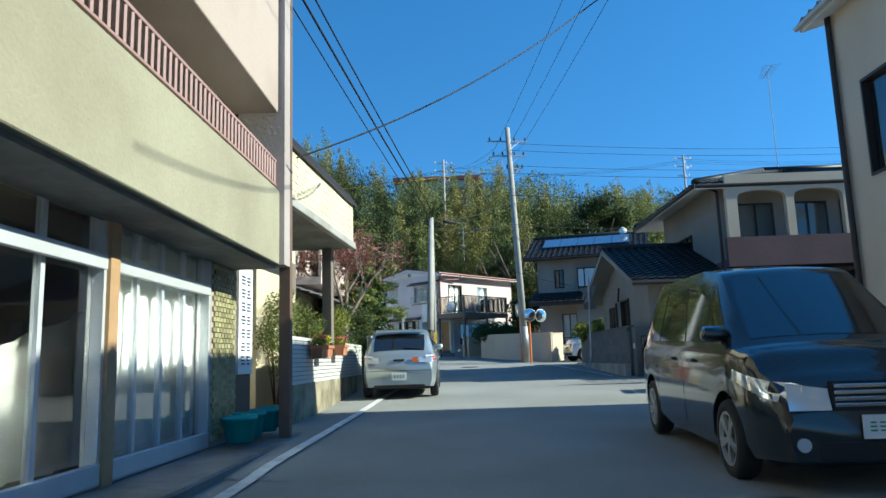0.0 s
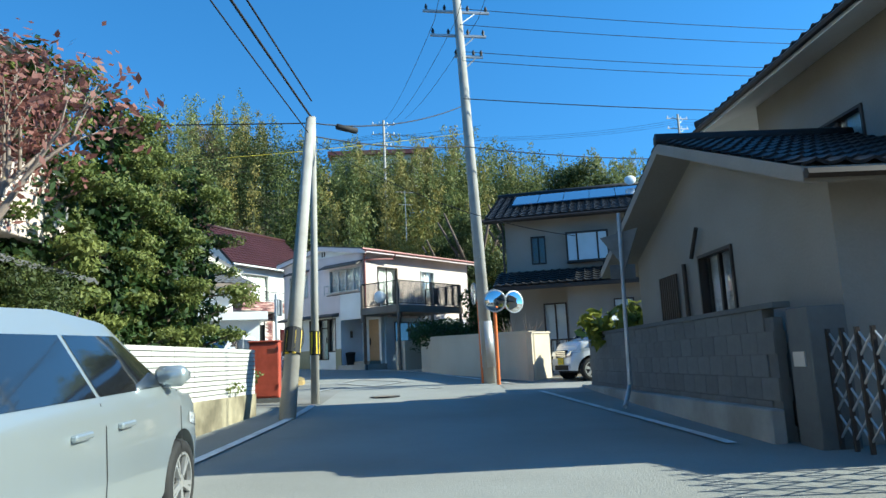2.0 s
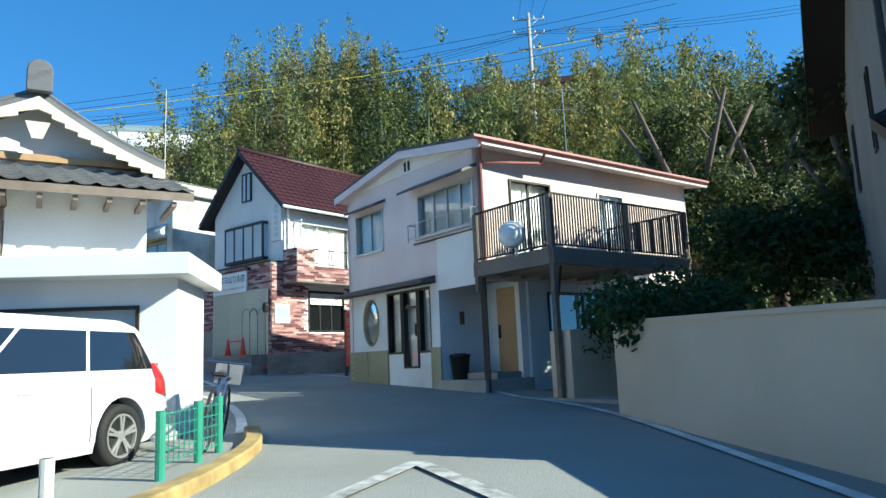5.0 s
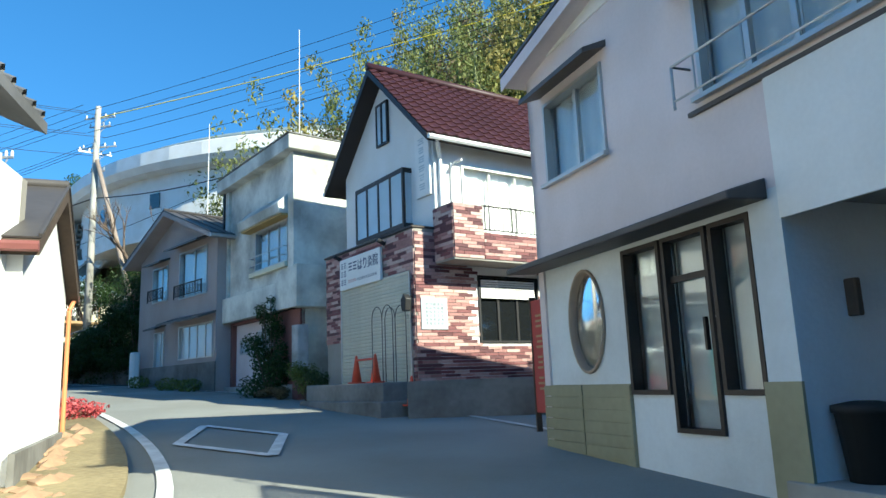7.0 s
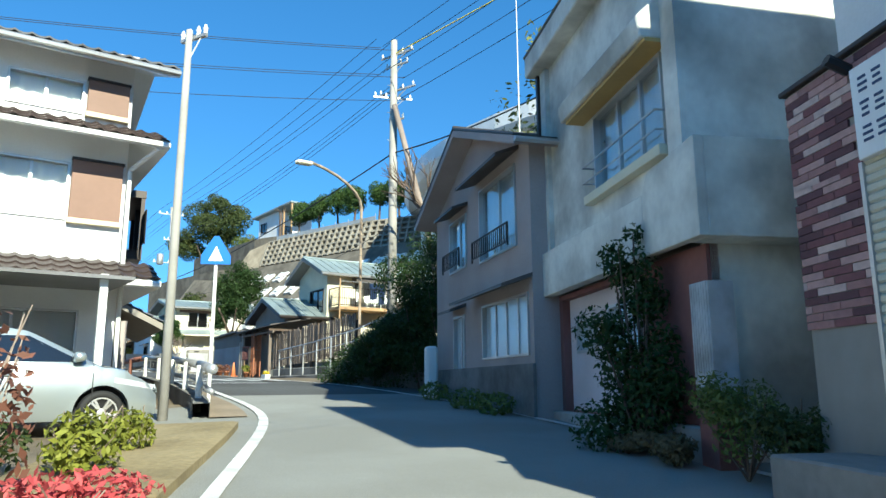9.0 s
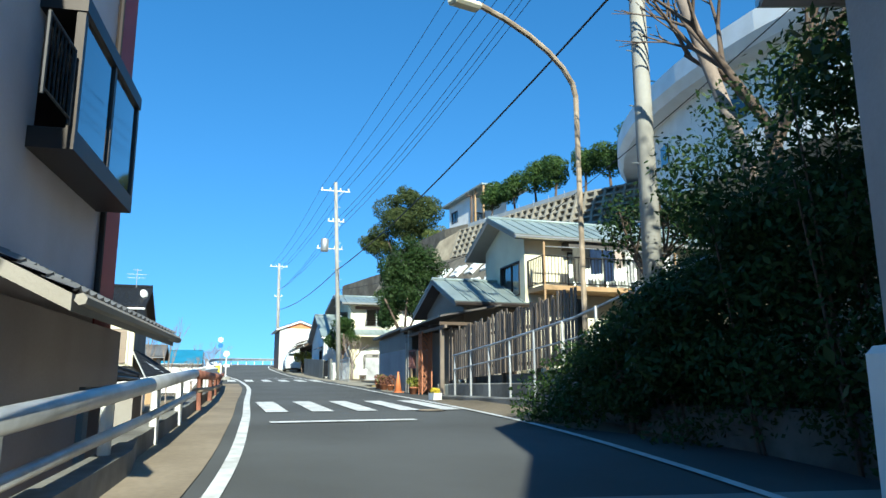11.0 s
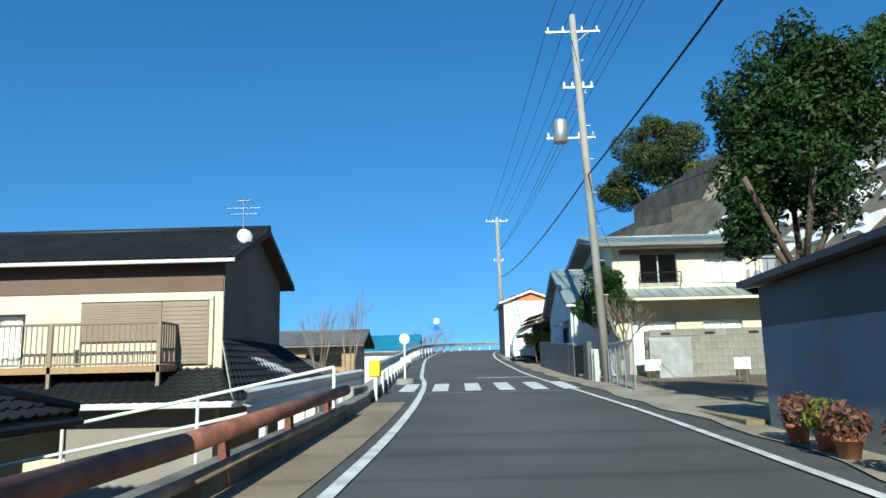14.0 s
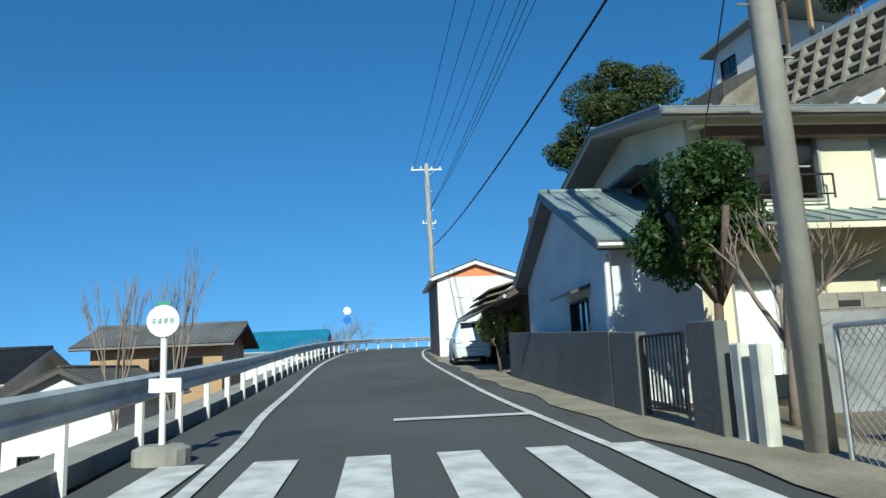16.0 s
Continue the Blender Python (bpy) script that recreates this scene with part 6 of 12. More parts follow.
def convex_mirror(x, y, zc, r, yaw, label, post):
    mz = gz(x, y)
    ob = thing("traffic_mirror", label, "traffic mirror", Matrix.Translation((x, y, mz)) @ pose(0, 0, 0, 0, 0, yaw), "traffic mirrors")
    h = zc - mz
    # face towards local -y
    bm = B()
    prof = [(r, 0.0), (r * 0.9, 0.011), (r * 0.7, 0.028), (r * 0.45, 0.041), (r * 0.2, 0.048), (0.01, 0.05)]
    lathe(bm, prof, 28)
    for v in bm.verts:
        v.co = Vector((v.co.x, -v.co.z - 0.12, v.co.y + h))
    part("mirror_face", bm, "mirror", ob, smooth=True)
    bm = B()
    lathe(bm, [(r * 0.6, -0.06), (r * 0.97, -0.03), (r * 1.015, 0.0), (r * 1.015, 0.01), (r * 0.985, 0.012)], 28)
    for v in bm.verts:
        v.co = Vector((v.co.x, -v.co.z - 0.12, v.co.y + h))
    part("rim", bm, "galv", ob, smooth=True)
    if post:
        bm = B()
        tube(bm, (0, 0, -0.1), (0, 0, h + 0.3), 0.045, n=12)
        part("post", bm, "orange", ob)
    bm = B()
    tube(bm, (0, 0, h), (0, -0.13, h), 0.03, n=6)
    part("bracket", bm, "galv", ob)
    return ob


convex_mirror(3.0, 31.55, 3.06, 0.29, 3, "round convex traffic mirror on an orange post", True)
mr = convex_mirror(3.46, 31.72, 3.03, 0.29, 26, "round convex traffic mirror with a pale rim", False)
bm = B()
tube(bm, (-0.55, -0.1, 1.95), (0, 0, 1.95), 0.03, n=6)
part("side_arm", bm, "orange", mr)
mr = convex_mirror(2.66, 32.42, 3.36, 0.29, -80, "round convex traffic mirror turned to the side lane", False)
bm = B()
tube(bm, (0.05, 0.0, -0.2), (0, 0, 2.6), 0.045, n=10)
part("post", bm, "orange", mr)

# white poles with a striped band, red cabinet
wpz = gz(-1.1, 28.3)
wp = pole("street_pole", "slim pale steel pole with a yellow and black band", -1.15, 28.35, wpz, 6.2, 0.092, (0.05, 0.05), (), "poleconc", False)
bm = B()
tube(bm, (0.008, 0.008, 1.0), (0.012, 0.012, 1.5), 0.1, n=16)
part("warning_band", bm, "blackp", wp)
for k in range(6):
    a = k * math.pi / 3
    bm = B()
    tube(bm, (0.01 + 0.078 * math.cos(a), 0.01 + 0.078 * math.sin(a), 1.02), (0.01 + 0.078 * math.cos(a), 0.01 + 0.078 * math.sin(a), 1.48), 0.028, n=6)
    part("yellow_stripe", bm, "yellow", wp)
sp = thing("stay_pole", "slanting concrete stay pole with a yellow and black band", "utility pole", Matrix.Translation((-1.25, 25.75, gz(-1.2, 25.7))), "utility poles")
bm = B()
tube(bm, (0, 0, -0.2), (0.12, 2.5, 6.2), 0.15, 0.1, n=14)
part("shaft", bm, "poleconc", sp, smooth=True)
bm = B()
tube(bm, (0.02, 0.44, 1.1), (0.03, 0.62, 1.55), 0.155, 0.152, n=14)
part("warning_band", bm, "blackp", sp)
for k in range(6):
    a = k * math.pi / 3
    bm = B()
    o = Vector((0.125 * math.cos(a), 0.125 * math.sin(a), 0))
    tube(bm, Vector((0.02, 0.45, 1.12)) + o, Vector((0.03, 0.61, 1.52)) + o, 0.036, n=6)
    part("yellow_stripe", bm, "yellow", sp)
cab = thing("red_cabinet", "faded red steel fire hose cabinet on a concrete plinth", "cabinet", front((-2.66, 29.0), (-2.02, 29.05), gz(-2, 29.2)))
bm = B()
bx(bm, 0, 0.64, 0.02, 0.4, 0.1, 1.3)
part("body", bm, "red_box", cab, bevel=0.012)
bm = B()
bx(bm, -0.025, 0.665, -0.025, 0.425, 1.302, 1.33)
part("lid", bm, "red_box", cab, bevel=0.008)
bm = B()
bx(bm, 0.02, 0.62, 0.0, 0.018, 0.14, 1.27)
d = part("door", bm, "red_box", cab, bevel=0.005)
bm = B()
bx(bm, 0.05, 0.075, -0.025, -0.001, 0.66, 0.8)
part("handle", bm, "galv", d)
for zz in (0.3, 1.1):
    bm = B()
    tube(bm, (0.625, -0.004, zz), (0.625, -0.004, zz + 0.09), 0.012, n=6)
    part("hinge", bm, "red_box", d)
bm = B()
for q in range(5):
    bx(bm, 0.4, 0.56, -0.004, -0.001, 1.06 + q * 0.022, 1.068 + q * 0.022)
part("vent_slots", bm, "rust", d)
bm = B()
bx(bm, -0.02, 0.66, 0, 0.42, -0.3, 0.098)
part("plinth", bm, "concrete_dark", cab)

# ---------------- left of the junction ----------------
car("white_minivan", "white low minivan parked in the yard by the junction", Matrix.Translation((-5.15, 35.4, gz(-4.5, 35.4))) @ pose(0, 0, 0, 0, 0, 177), 4.8, 1.8, 1.6, 0.98, 0.95, "white_car",
    [(-2.3, 0.96), (-2.05, 1.5), (-1.7, 1.59), (0.1, 1.6), (0.6, 1.53), (1.75, 0.96)], wheel=0.33, wb=2.9, front_over=0.98, style="van")
M["kerb_yellow"] = mat("worn_yellow_kerb_paint", (0.42, 0.3, 0.12), 0.85, vary=0.25, scale=10, bump=0.3, stain=0.45, stain_scale=2)
yd = gz(-4.5, 36)
bm = B()
prism(bm, [(-2.4, 33.9), (-2.9, 36.8), (-4.0, 39.2), (-8.2, 38.6), (-9.5, 34.0), (-6, 33.6)], "z", yd - 0.3, yd - 0.055)
solo("yard", bm, "asphalt_old", "asphalt yard beside the junction", "yard", kind="structure")
kp = smooth_line([(-2.75, 34.0, 0), (-2.6, 34.9, 0), (-2.75, 36.2, 0), (-3.1, 37.6, 0), (-3.7, 38.8, 0)], 0.4)
kv, kf = [], []
for k, p in enumerate(kp):
    d = (kp[min(k + 1, len(kp) - 1)] - kp[max(k - 1, 0)]).normalized()
    for o, h in ((0.1, -0.1), (0.1, 0.1), (0.08, 0.12), (-0.08, 0.12), (-0.1, 0.1), (-0.1, -0.1)):
        kv.append((p.x + d.y * o, p.y - d.x * o, gz(p.x, p.y) + h))
for k in range(len(kp) - 1):
    for c in range(5):
        kf.append((k * 6 + c, k * 6 + c + 1, k * 6 + c + 7, k * 6 + c + 6))
raw("kerb", kv, kf, "kerb_yellow", "worn yellow-painted kerb round the yard's corner", "kerb", "structure")
for k, (x, y) in enumerate(((-2.85, 34.2), (-3.2, 36.0), (-3.35, 36.9), (-3.45, 37.5))):
    bm = B()
    tube(bm, (0, 0, -0.1), (0, 0, 0.62 if k > 0 else 0.5), 0.045, n=10)
    tube(bm, (0, 0, 0.56 if k else 0.45), (0, 0, 0.62 if k else 0.5), 0.047, n=10)
    solo("bollard", bm, "green" if k else "white_paint", "short painted steel post at the yard's edge", "bollard", Matrix.Translation((x, y, gz(x, y))), group="yard posts")
fn = thing("mesh_fence", "short green wire fence at the edge of the yard", "fence", front((-3.2, 36.0), (-3.45, 37.5), gz(-3.3, 36.7)))
bm = B()
for k in range(12):
    tube(bm, (0.05 + k * 0.125, 0, 0.1), (0.05 + k * 0.125, 0, 0.58), 0.006, n=4)
for k in range(5):
    tube(bm, (0.0, 0, 0.12 + k * 0.11), (1.5, 0, 0.12 + k * 0.11), 0.006, n=4)
part("mesh", bm, "green", fn)
sg = thing("direction_sign", "small blue-grey road sign on a grey steel post", "road sign", Matrix.Translation((-2.72, 32.3, gz(-2.7, 32.3))))
bm = B()
tube(bm, (0, 0, -0.1), (-0.02, 0, 2.55), 0.035, n=10)
part("post", bm, "galv", sg)
bm = B()
bx(bm, -0.06, 0.06, -0.02, 0.5, 2.0, 2.42)
part("sign_plate", bm, "galv", sg, bevel=0.01)


def bicycle(x, y, yaw):
    ob = thing("bicycle", "dark blue city bicycle leaning by the garage", "bicycle", Matrix.Translation((x, y, gz(x, y))) @ pose(0, 0, 0, 0, 8, yaw))
    for yy in (-0.52, 0.52):
        bm = B()
        n = 28
        for k in range(n):
            a, b = k * 2 * math.pi / n, (k + 1) * 2 * math.pi / n
            tube(bm, (0, yy + 0.33 * math.cos(a), 0.34 + 0.33 * math.sin(a)), (0, yy + 0.33 * math.cos(b), 0.34 + 0.33 * math.sin(b)), 0.018, n=5, cap=False)
        for k in range(10):
            a = k * math.pi / 5
            tube(bm, (0, yy, 0.34), (0, yy + 0.32 * math.cos(a), 0.34 + 0.32 * math.sin(a)), 0.003, n=3)
        part("wheel", bm, "blackp", ob)
    bm = B()
    for a, b in (((-0.52, 0.34), (-0.1, 0.32)), ((-0.52, 0.34), (-0.2, 0.72)), ((-0.1, 0.32), (-0.22, 0.8)), ((-0.1, 0.32), (0.36, 0.75)), ((-0.2, 0.7), (0.35, 0.82)), ((0.35, 0.95), (0.52, 0.34))):
        tube(bm, (0, *a), (0, *b), 0.017, n=6)
    tube(bm, (-0.26, 0.28, 0.98), (0.26, 0.28, 0.98), 0.014, n=6)
    tube(bm, (0, 0.35, 0.95), (0, 0.28, 0.98), 0.014, n=6)
    part("frame", bm, "navy", ob)
    bm = B()
    bx(bm, -0.08, 0.08, -0.34, -0.1, 0.82, 0.87)
    part("saddle", bm, "blackp", ob, bevel=0.02)
    bm = B()
    bx(bm, -0.16, 0.16, 0.4, 0.66, 0.72, 0.96)
    part("basket", bm, "galv", ob)


bicycle(-3.75, 37.9, 20)
gr = house("white_garage", "low white garage with a flat roof edge", (-7.45, 37.4), (-4.55, 38.4), 1.7, gz(-4, 38), 2.1, "white", {"front": [(0.3, 2.6, 0.1, 1.75, dict(frame_mat="bronze", glass="frost", panes=1))]}, None, category="garage")
bm = B()
bx(bm, -0.3, 3.3, -0.4, 1.9, 2.1, 2.38)
part("roof", bm, "white_paint", gr, bevel=0.01)


def build_shrine_house():
    z = gz(-4.5, 39)
    L, R = (-10.3, 35.57), (-5.65, 39.65)
    w = span(L, R)
    m = front(L, R, z)
    ob = thing("tiled_hall", "old white plastered hall with grey tiles and a decorated gable", "house", m)
    D = 5.6
    # right bay in white plaster, left bay an open entrance under the eave
    bm = B()
    wall_bm(bm, 1.85, 4.0, [(0.1, 1.5, 2.6, 2.95)], 0.14, (4.15, 0), z0=-0.5)
    wall_bm(bm, D, 4.0, [], 0.14, (6.0, 0.141), (0, 1), (-1, 0), z0=-0.5)
    part("wall", bm, "white", ob)
    window(ob, 4.25, 5.65, 2.1, 2.45, panes=4, frame_mat="bronze")
    bm = B()
    wall_bm(bm, 4.15, 4.0, [(0.3, 1.7, 1.5, 2.6), (2.4, 3.1, 1.4, 3.05), (3.2, 4.0, 1.9, 3.05)], 0.14, (0, 0.9), z0=-0.5)
    bx(bm, 4.15, 4.29, 0.141, 0.9, -0.5, 3.5)
    part("wall", bm, "creamlight", ob)
    window(ob, 0.3, 1.7, 1.0, 2.1, (0, 0.9), panes=3, frame_mat="wood_grey")
    window(ob, 2.4, 3.1, 0.9, 2.55, (0, 0.9), panes=2, frame_mat="bronze")
    window(ob, 3.2, 4.0, 1.4, 2.55, (0, 0.9), panes=2, frame_mat="bronze", curtain="wood_tan")
    bm = B()
    for x0, x1 in ((0.0, 2.35), (3.15, 4.15)):
        bx(bm, x0, x1, 0.86, 0.899, -0.4, 1.05 if x0 < 1 else 1.35)
    parts("wainscot", bm, "salmon", ob)
    bm = B()
    wall_bm(bm, 6.0, 4.0, [], 0.14, (6.0, D + 0.3), (-1, 0), (0, -1), z0=-0.5)
    bx(bm, 0, 0.14, 1.05, D + 0.1, -0.5, 3.5)
    bx(bm, 0.14, 5.85, 2.6, 2.7, 0, 3.4)
    part("wall", bm, "room", ob)
    for x, y in ((2.75, 0.05), (4.0, -0.02), (0.25, 0.05)):
        bm = B()
        bx(bm, x, x + 0.13, y, y + 0.13, -0.3, 3.2)
        part("post", bm, "wood_grey", ob)
    bm = B()
    bx(bm, 0.1, 4.15, 0.02, 0.16, 3.02, 3.2)
    part("lintel", bm, "creamlight", ob)
    # low skirt roof along the front, broken at the corner
    ze, zr = 3.42, 3.95
    bm = B()
    slab(bm, [(-0.4, -0.75, ze), (6.55, -0.75, ze), (6.3, 0.55, zr), (-0.4, 0.55, zr)], 0.12)
    sk = part("skirt_roof", bm, "wood_grey", ob)
    bm = B()
    slope(bm, (-0.4, -0.75, ze + 0.02), (6.55, -0.75, ze + 0.02), (6.3, 0.55, zr + 0.02), (-0.4, 0.55, zr + 0.02), "tile")
    part("roof_tiles", bm, "tile_grey", sk)
    bm = B()
    for k in range(16):
        bx(bm, -0.2 + k * 0.43, -0.13 + k * 0.43, -0.7, 0.5, ze - 0.2, ze - 0.125)
    parts("rafter", bm, "wood_grey", sk)
    bm = B()
    pipe(bm, [(2.5, -0.72, ze - 0.12), (2.55, -0.3, ze - 0.5), (2.72, 0.0, ze - 0.75), (2.72, 0.0, 0.1)], 0.04, 8)
    part("downpipe", bm, "bronze", ob)
    # the main gabled roof with swept rakes
    xm, n = 4.5, 10
    for s, half, drop in ((-1, 2.5, 1.0), (1, 1.75, 0.95)):
        def p(t):
            return xm + s * half * t, 5.0 - drop * (1.32 * t - 0.32 * t * t)
        slabs, tiles = B(), B()
        for k in range(n):
            a, b = p(k / n), p((k + 1) / n)
            q = [(b[0], 0.05, b[1]), (b[0], D, b[1]), (a[0], D, a[1]), (a[0], 0.05, a[1])]
            slab(slabs, q if s > 0 else q[::-1], 0.12)
            for j in range(20):
                y = 0.12 + j * 0.28
                tube(tiles, (b[0], y, b[1] + 0.03), (a[0], y, a[1] + 0.03), 0.055, n=5, cap=False)
        rf = part("upper_roof", slabs, "tile_grey", ob)
        t = part("roof_tiles", tiles, "tile_grey", rf)
        t["kind"] = "stuff"
        bm = B()
        for k in range(n):
            a, b = p(k / n), p((k + 1) / n)
            prism(bm, [(a[0], a[1] - 0.3), (b[0], b[1] - 0.24), (b[0], b[1] - 0.1), (a[0], a[1] - 0.1)], "y", 0.0, 0.045)
        parts("bargeboard", bm, "creamlight", ob)
    bm = B()
    prism(bm, [(2.9, 3.9), (6.0, 3.9), (xm + 0.9, 4.35), (xm, 4.85), (xm - 0.9, 4.4)], "y", 0.42, 0.55)
    part("gable_panel", bm, "white", ob)
    bm = B()
    bx(bm, 2.9, 6.0, 0.3, 0.419, 4.0, 4.1)
    part("gable_beam", bm, "wood_tan", ob)
    bm = B()
    prism(bm, [(xm - 0.16, 4.5), (xm + 0.16, 4.5), (xm + 0.07, 4.25), (xm - 0.07, 4.25)], "y", -0.02, 0.0)
    part("gable_pendant", bm, "creamlight", ob)
    bm = B()
    for k in range(3):
        bx(bm, xm - 0.14 + k * 0.03, xm + 0.14 - k * 0.03, 0.05, D, 4.98 + k * 0.07, 5.05 + k * 0.07)
    part("ridge", bm, "tile_grey", ob)
    bm = B()
    bx(bm, xm - 0.17, xm + 0.17, -0.08, 0.049, 4.95, 5.3)
    tube(bm, (xm, -0.06, 5.28), (xm, 0.049, 5.28), 0.17, n=14)
    part("ridge_ornament", bm, "tile_grey", ob, bevel=0.015)


build_shrine_house()


# ---------------- the bend, right side ----------------
def hood(parent, x0, x1, z, depth, rise, material, at_y=0.0):
    """A small pitched hood over a window."""
    bm = B()
    prism(bm, [(at_y - depth, z), (at_y - depth, z + 0.06), (at_y, z + rise + 0.06), (at_y, z + rise - 0.02)], "x", x0, x1)
    return part("window_hood", bm, material, parent)


def build_pink_house():
    L, R = (-5.62, 48.42), (-1.4, 44.7)
    z = 1.72
    w = span(L, R)
    D = 7.6
    ob = thing("pink_house", "pink-grey two-storey house with an oval shop window and a side balcony", "house", front(L, R, z))
    H = 4.95
    # front wall, upper floor and lower shop front
    up = [(0.45, 1.83, 3.2, 4.3), (3.38, 5.48, 3.22, 4.27)]
    F = 0.03  # the shop front stands almost flush below the upper wall
    low = [(1.88, 2.52, 0.55, 2.07), (2.56, 3.2, 0.2, 2.07), (3.24, 3.74, 0.55, 2.07)]
    bm = B()
    wall_bm(bm, w, H - 2.2, [(a, b, c - 2.2, d - 2.2) for a, b, c, d in up], 0.14, (0, 0), z0=2.2)
    # low gable with a curved verge
    prism(bm, [(0, H), (w, H), (w / 2 + 0.2, H + 0.4)], "y", 0, 0.14)
    part("wall", bm, "pinkgrey", ob)
    bm = B()
    wall_bm(bm, 3.78, 2.2 + 0.5, [(a, b, c + 0.5, d + 0.5) for a, b, c, d in low] + [(0.71, 1.46, 0.82 + 0.5, 1.98 + 0.5)], 0.14, (0, F), z0=-0.5)
    part("wall", bm, "bluewhite", ob)
    bm = B()
    bx(bm, -0.02, 1.86, F - 0.03, F - 0.001, -0.4, 0.66)
    bx(bm, 3.76, 4.13, F - 0.09, F - 0.06, -0.4, 0.66)
    for k in range(8):
        for x0, x1 in ((-0.02, 0.9), (0.92, 1.86)):
            bx(bm, x0 + 0.004, x1 - 0.004, F - 0.042, F - 0.03, -0.4 + k * 0.133, -0.4 + k * 0.133 + 0.12)
    parts("plinth_tile", bm, "plinth_tile", ob)
    # oval window: an elliptic ring set into its opening
    bm = B()
    m = 28
    cx, cz, rx, rz = 1.085, 1.39, 0.36, 0.58

    def ell(k, f, y):
        a = 2 * math.pi * k / m
        return (cx + rx * f * math.cos(a), y, cz + rz * f * math.sin(a))
    rings = [[bm.verts.new(ell(k, f, y)) for k in range(m)] for f, y in ((1.05, F - 0.01), (1.05, F - 0.04), (0.98, F - 0.04), (0.98, F + 0.11))]
    for a, b in zip(rings, rings[1:]):
        for k in range(m):
            bm.faces.new((a[k], a[(k + 1) % m], b[(k + 1) % m], b[k]))
    ov = part("oval_window", bm, "shutter_brown", ob, smooth=True)
    bm = B()
    bm.faces.new([bm.verts.new(ell(k, 0.96, F + 0.05)) for k in range(m)])
    bmesh.ops.solidify(bm, geom=bm.faces[:], thickness=0.008)
    part("pane", bm, "glass", ov).visible_shadow = False
    bm = B()
    outer = []
    for k in range(m):
        a = 2 * math.pi * k / m
        c, s = math.cos(a), math.sin(a)
        f = min(0.43 / max(abs(c), 1e-6), 0.66 / max(abs(s), 1e-6))
        outer.append(bm.verts.new((cx + c * f, F - 0.004, cz + s * f)))
    inner = [bm.verts.new(ell(k, 1.0, F - 0.004)) for k in range(m)]
    for k in range(m):
        bm.faces.new((outer[k], outer[(k + 1) % m], inner[(k + 1) % m], inner[k]))
    part("oval_surround", bm, "bluewhite", ob)
    for a, b, c, d in up:
        window(ob, a, b, c, d, panes=2 if b - a < 1.6 else 4, curtain="curtain", frame_mat="alu", sill=0.1)
    hood(ob, 0.35, 1.95, 4.32, 0.32, 0.14, "metal_dark")
    hood(ob, 3.1, 5.62, 4.3, 0.42, 0.2, "metal_dark")
    for q, (a, b, c, d) in enumerate(low):
        window(ob, a, b, c, d, (0, F), panes=1, frame_mat="bronze", bars=0, curtain="curtain")
    bm = B()
    bx(bm, 2.57, 3.19, F + 0.02, F + 0.05, 1.62, 1.68)
    bx(bm, 3.05, 3.08, F - 0.02, F + 0.02, 0.95, 1.25)
    parts("door_rail", bm, "bronze", ob)
    r = railing(ob, (3.25, -0.22, 3.14), (5.6, -0.22, 3.14), 0.42, 0.58, "galv", bar=0.01, rail=0.014)
    bm = B()
    for x in (3.25, 5.6):
        tube(bm, (x, -0.22, 3.56), (x, 0, 3.56), 0.012, n=5)
    bx(bm, 3.2, 5.62, -0.04, 0, 3.1, 3.14)
    part("flower_shelf", bm, "metal_dark", ob)
    # shop eave
    bm = B()
    prism(bm, [(-0.42, 2.1), (-0.42, 2.17), (0, 2.3), (0, 2.12)], "x", -0.1, 3.98)
    part("shop_eave", bm, "metal_dark", ob, bevel=0.01)
    # recessed porch with a white panel above
    bm = B()
    bx(bm, 4.1, w - 0.02, -0.03, 0.0, 1.93, 3.15)
    part("white_panel", bm, "white", ob)
    bm = B()
    bx(bm, 3.781, 4.1, 0.0, 1.3, -0.5, 2.2)
    bx(bm, 3.78, 4.11, F - 0.06, -0.001, -0.4, 2.1)
    part("porch_pier", bm, "bluewhite", ob)
    bm = B()
    wall_bm(bm, w - 3.9, 2.7, [(0.7, 1.5, 0.6, 2.45)], 0.14, (3.9, 1.3), z0=-0.5)
    part("wall", bm, "bluewhite", ob)
    bm = B()
    bx(bm, 4.62, 5.36, 1.25, 1.31, -0.05, 1.94)
    d = part("door", bm, "wood_tan", ob, "tan wooden front door")
    bm = B()
    bx(bm, 4.68, 4.72, 1.2, 1.25, 0.8, 1.1)
    part("door_handle", bm, "bronze", d)
    bm = B()
    bx(bm, 3.9, w + 0.05, -0.1, 1.3, -0.5, -0.08)
    part("porch_floor", bm, "concrete", ob, bevel=0.01)
    bm = B()
    bx(bm, 4.0, 4.2, 0.55, 0.62, 1.15, 1.45)
    part("letter_box", bm, "wood_dark", ob, bevel=0.01)
    # right side, upper wall lit by the sun, with windows on the balcony
    bm = B()
    wall_bm(bm, D, H - 2.0, [(0.9, 2.2, 0.2, 2.3), (3.85, 4.85, 1.0, 2.3)], 0.14, (w, 0), (0, 1), (-1, 0), z0=2.0)
    part("wall", bm, "salmon", ob)
    window(ob, 0.9, 2.2, 2.2, 4.3, (w, 0), (0, 1), (-1, 0), panes=2, curtain="curtain", frame_mat="bronze")
    window(ob, 3.85, 4.85, 3.0, 4.3, (w, 0), (0, 1), (-1, 0), panes=2, frame_mat="alu", curtain="curtain")
    bm = B()
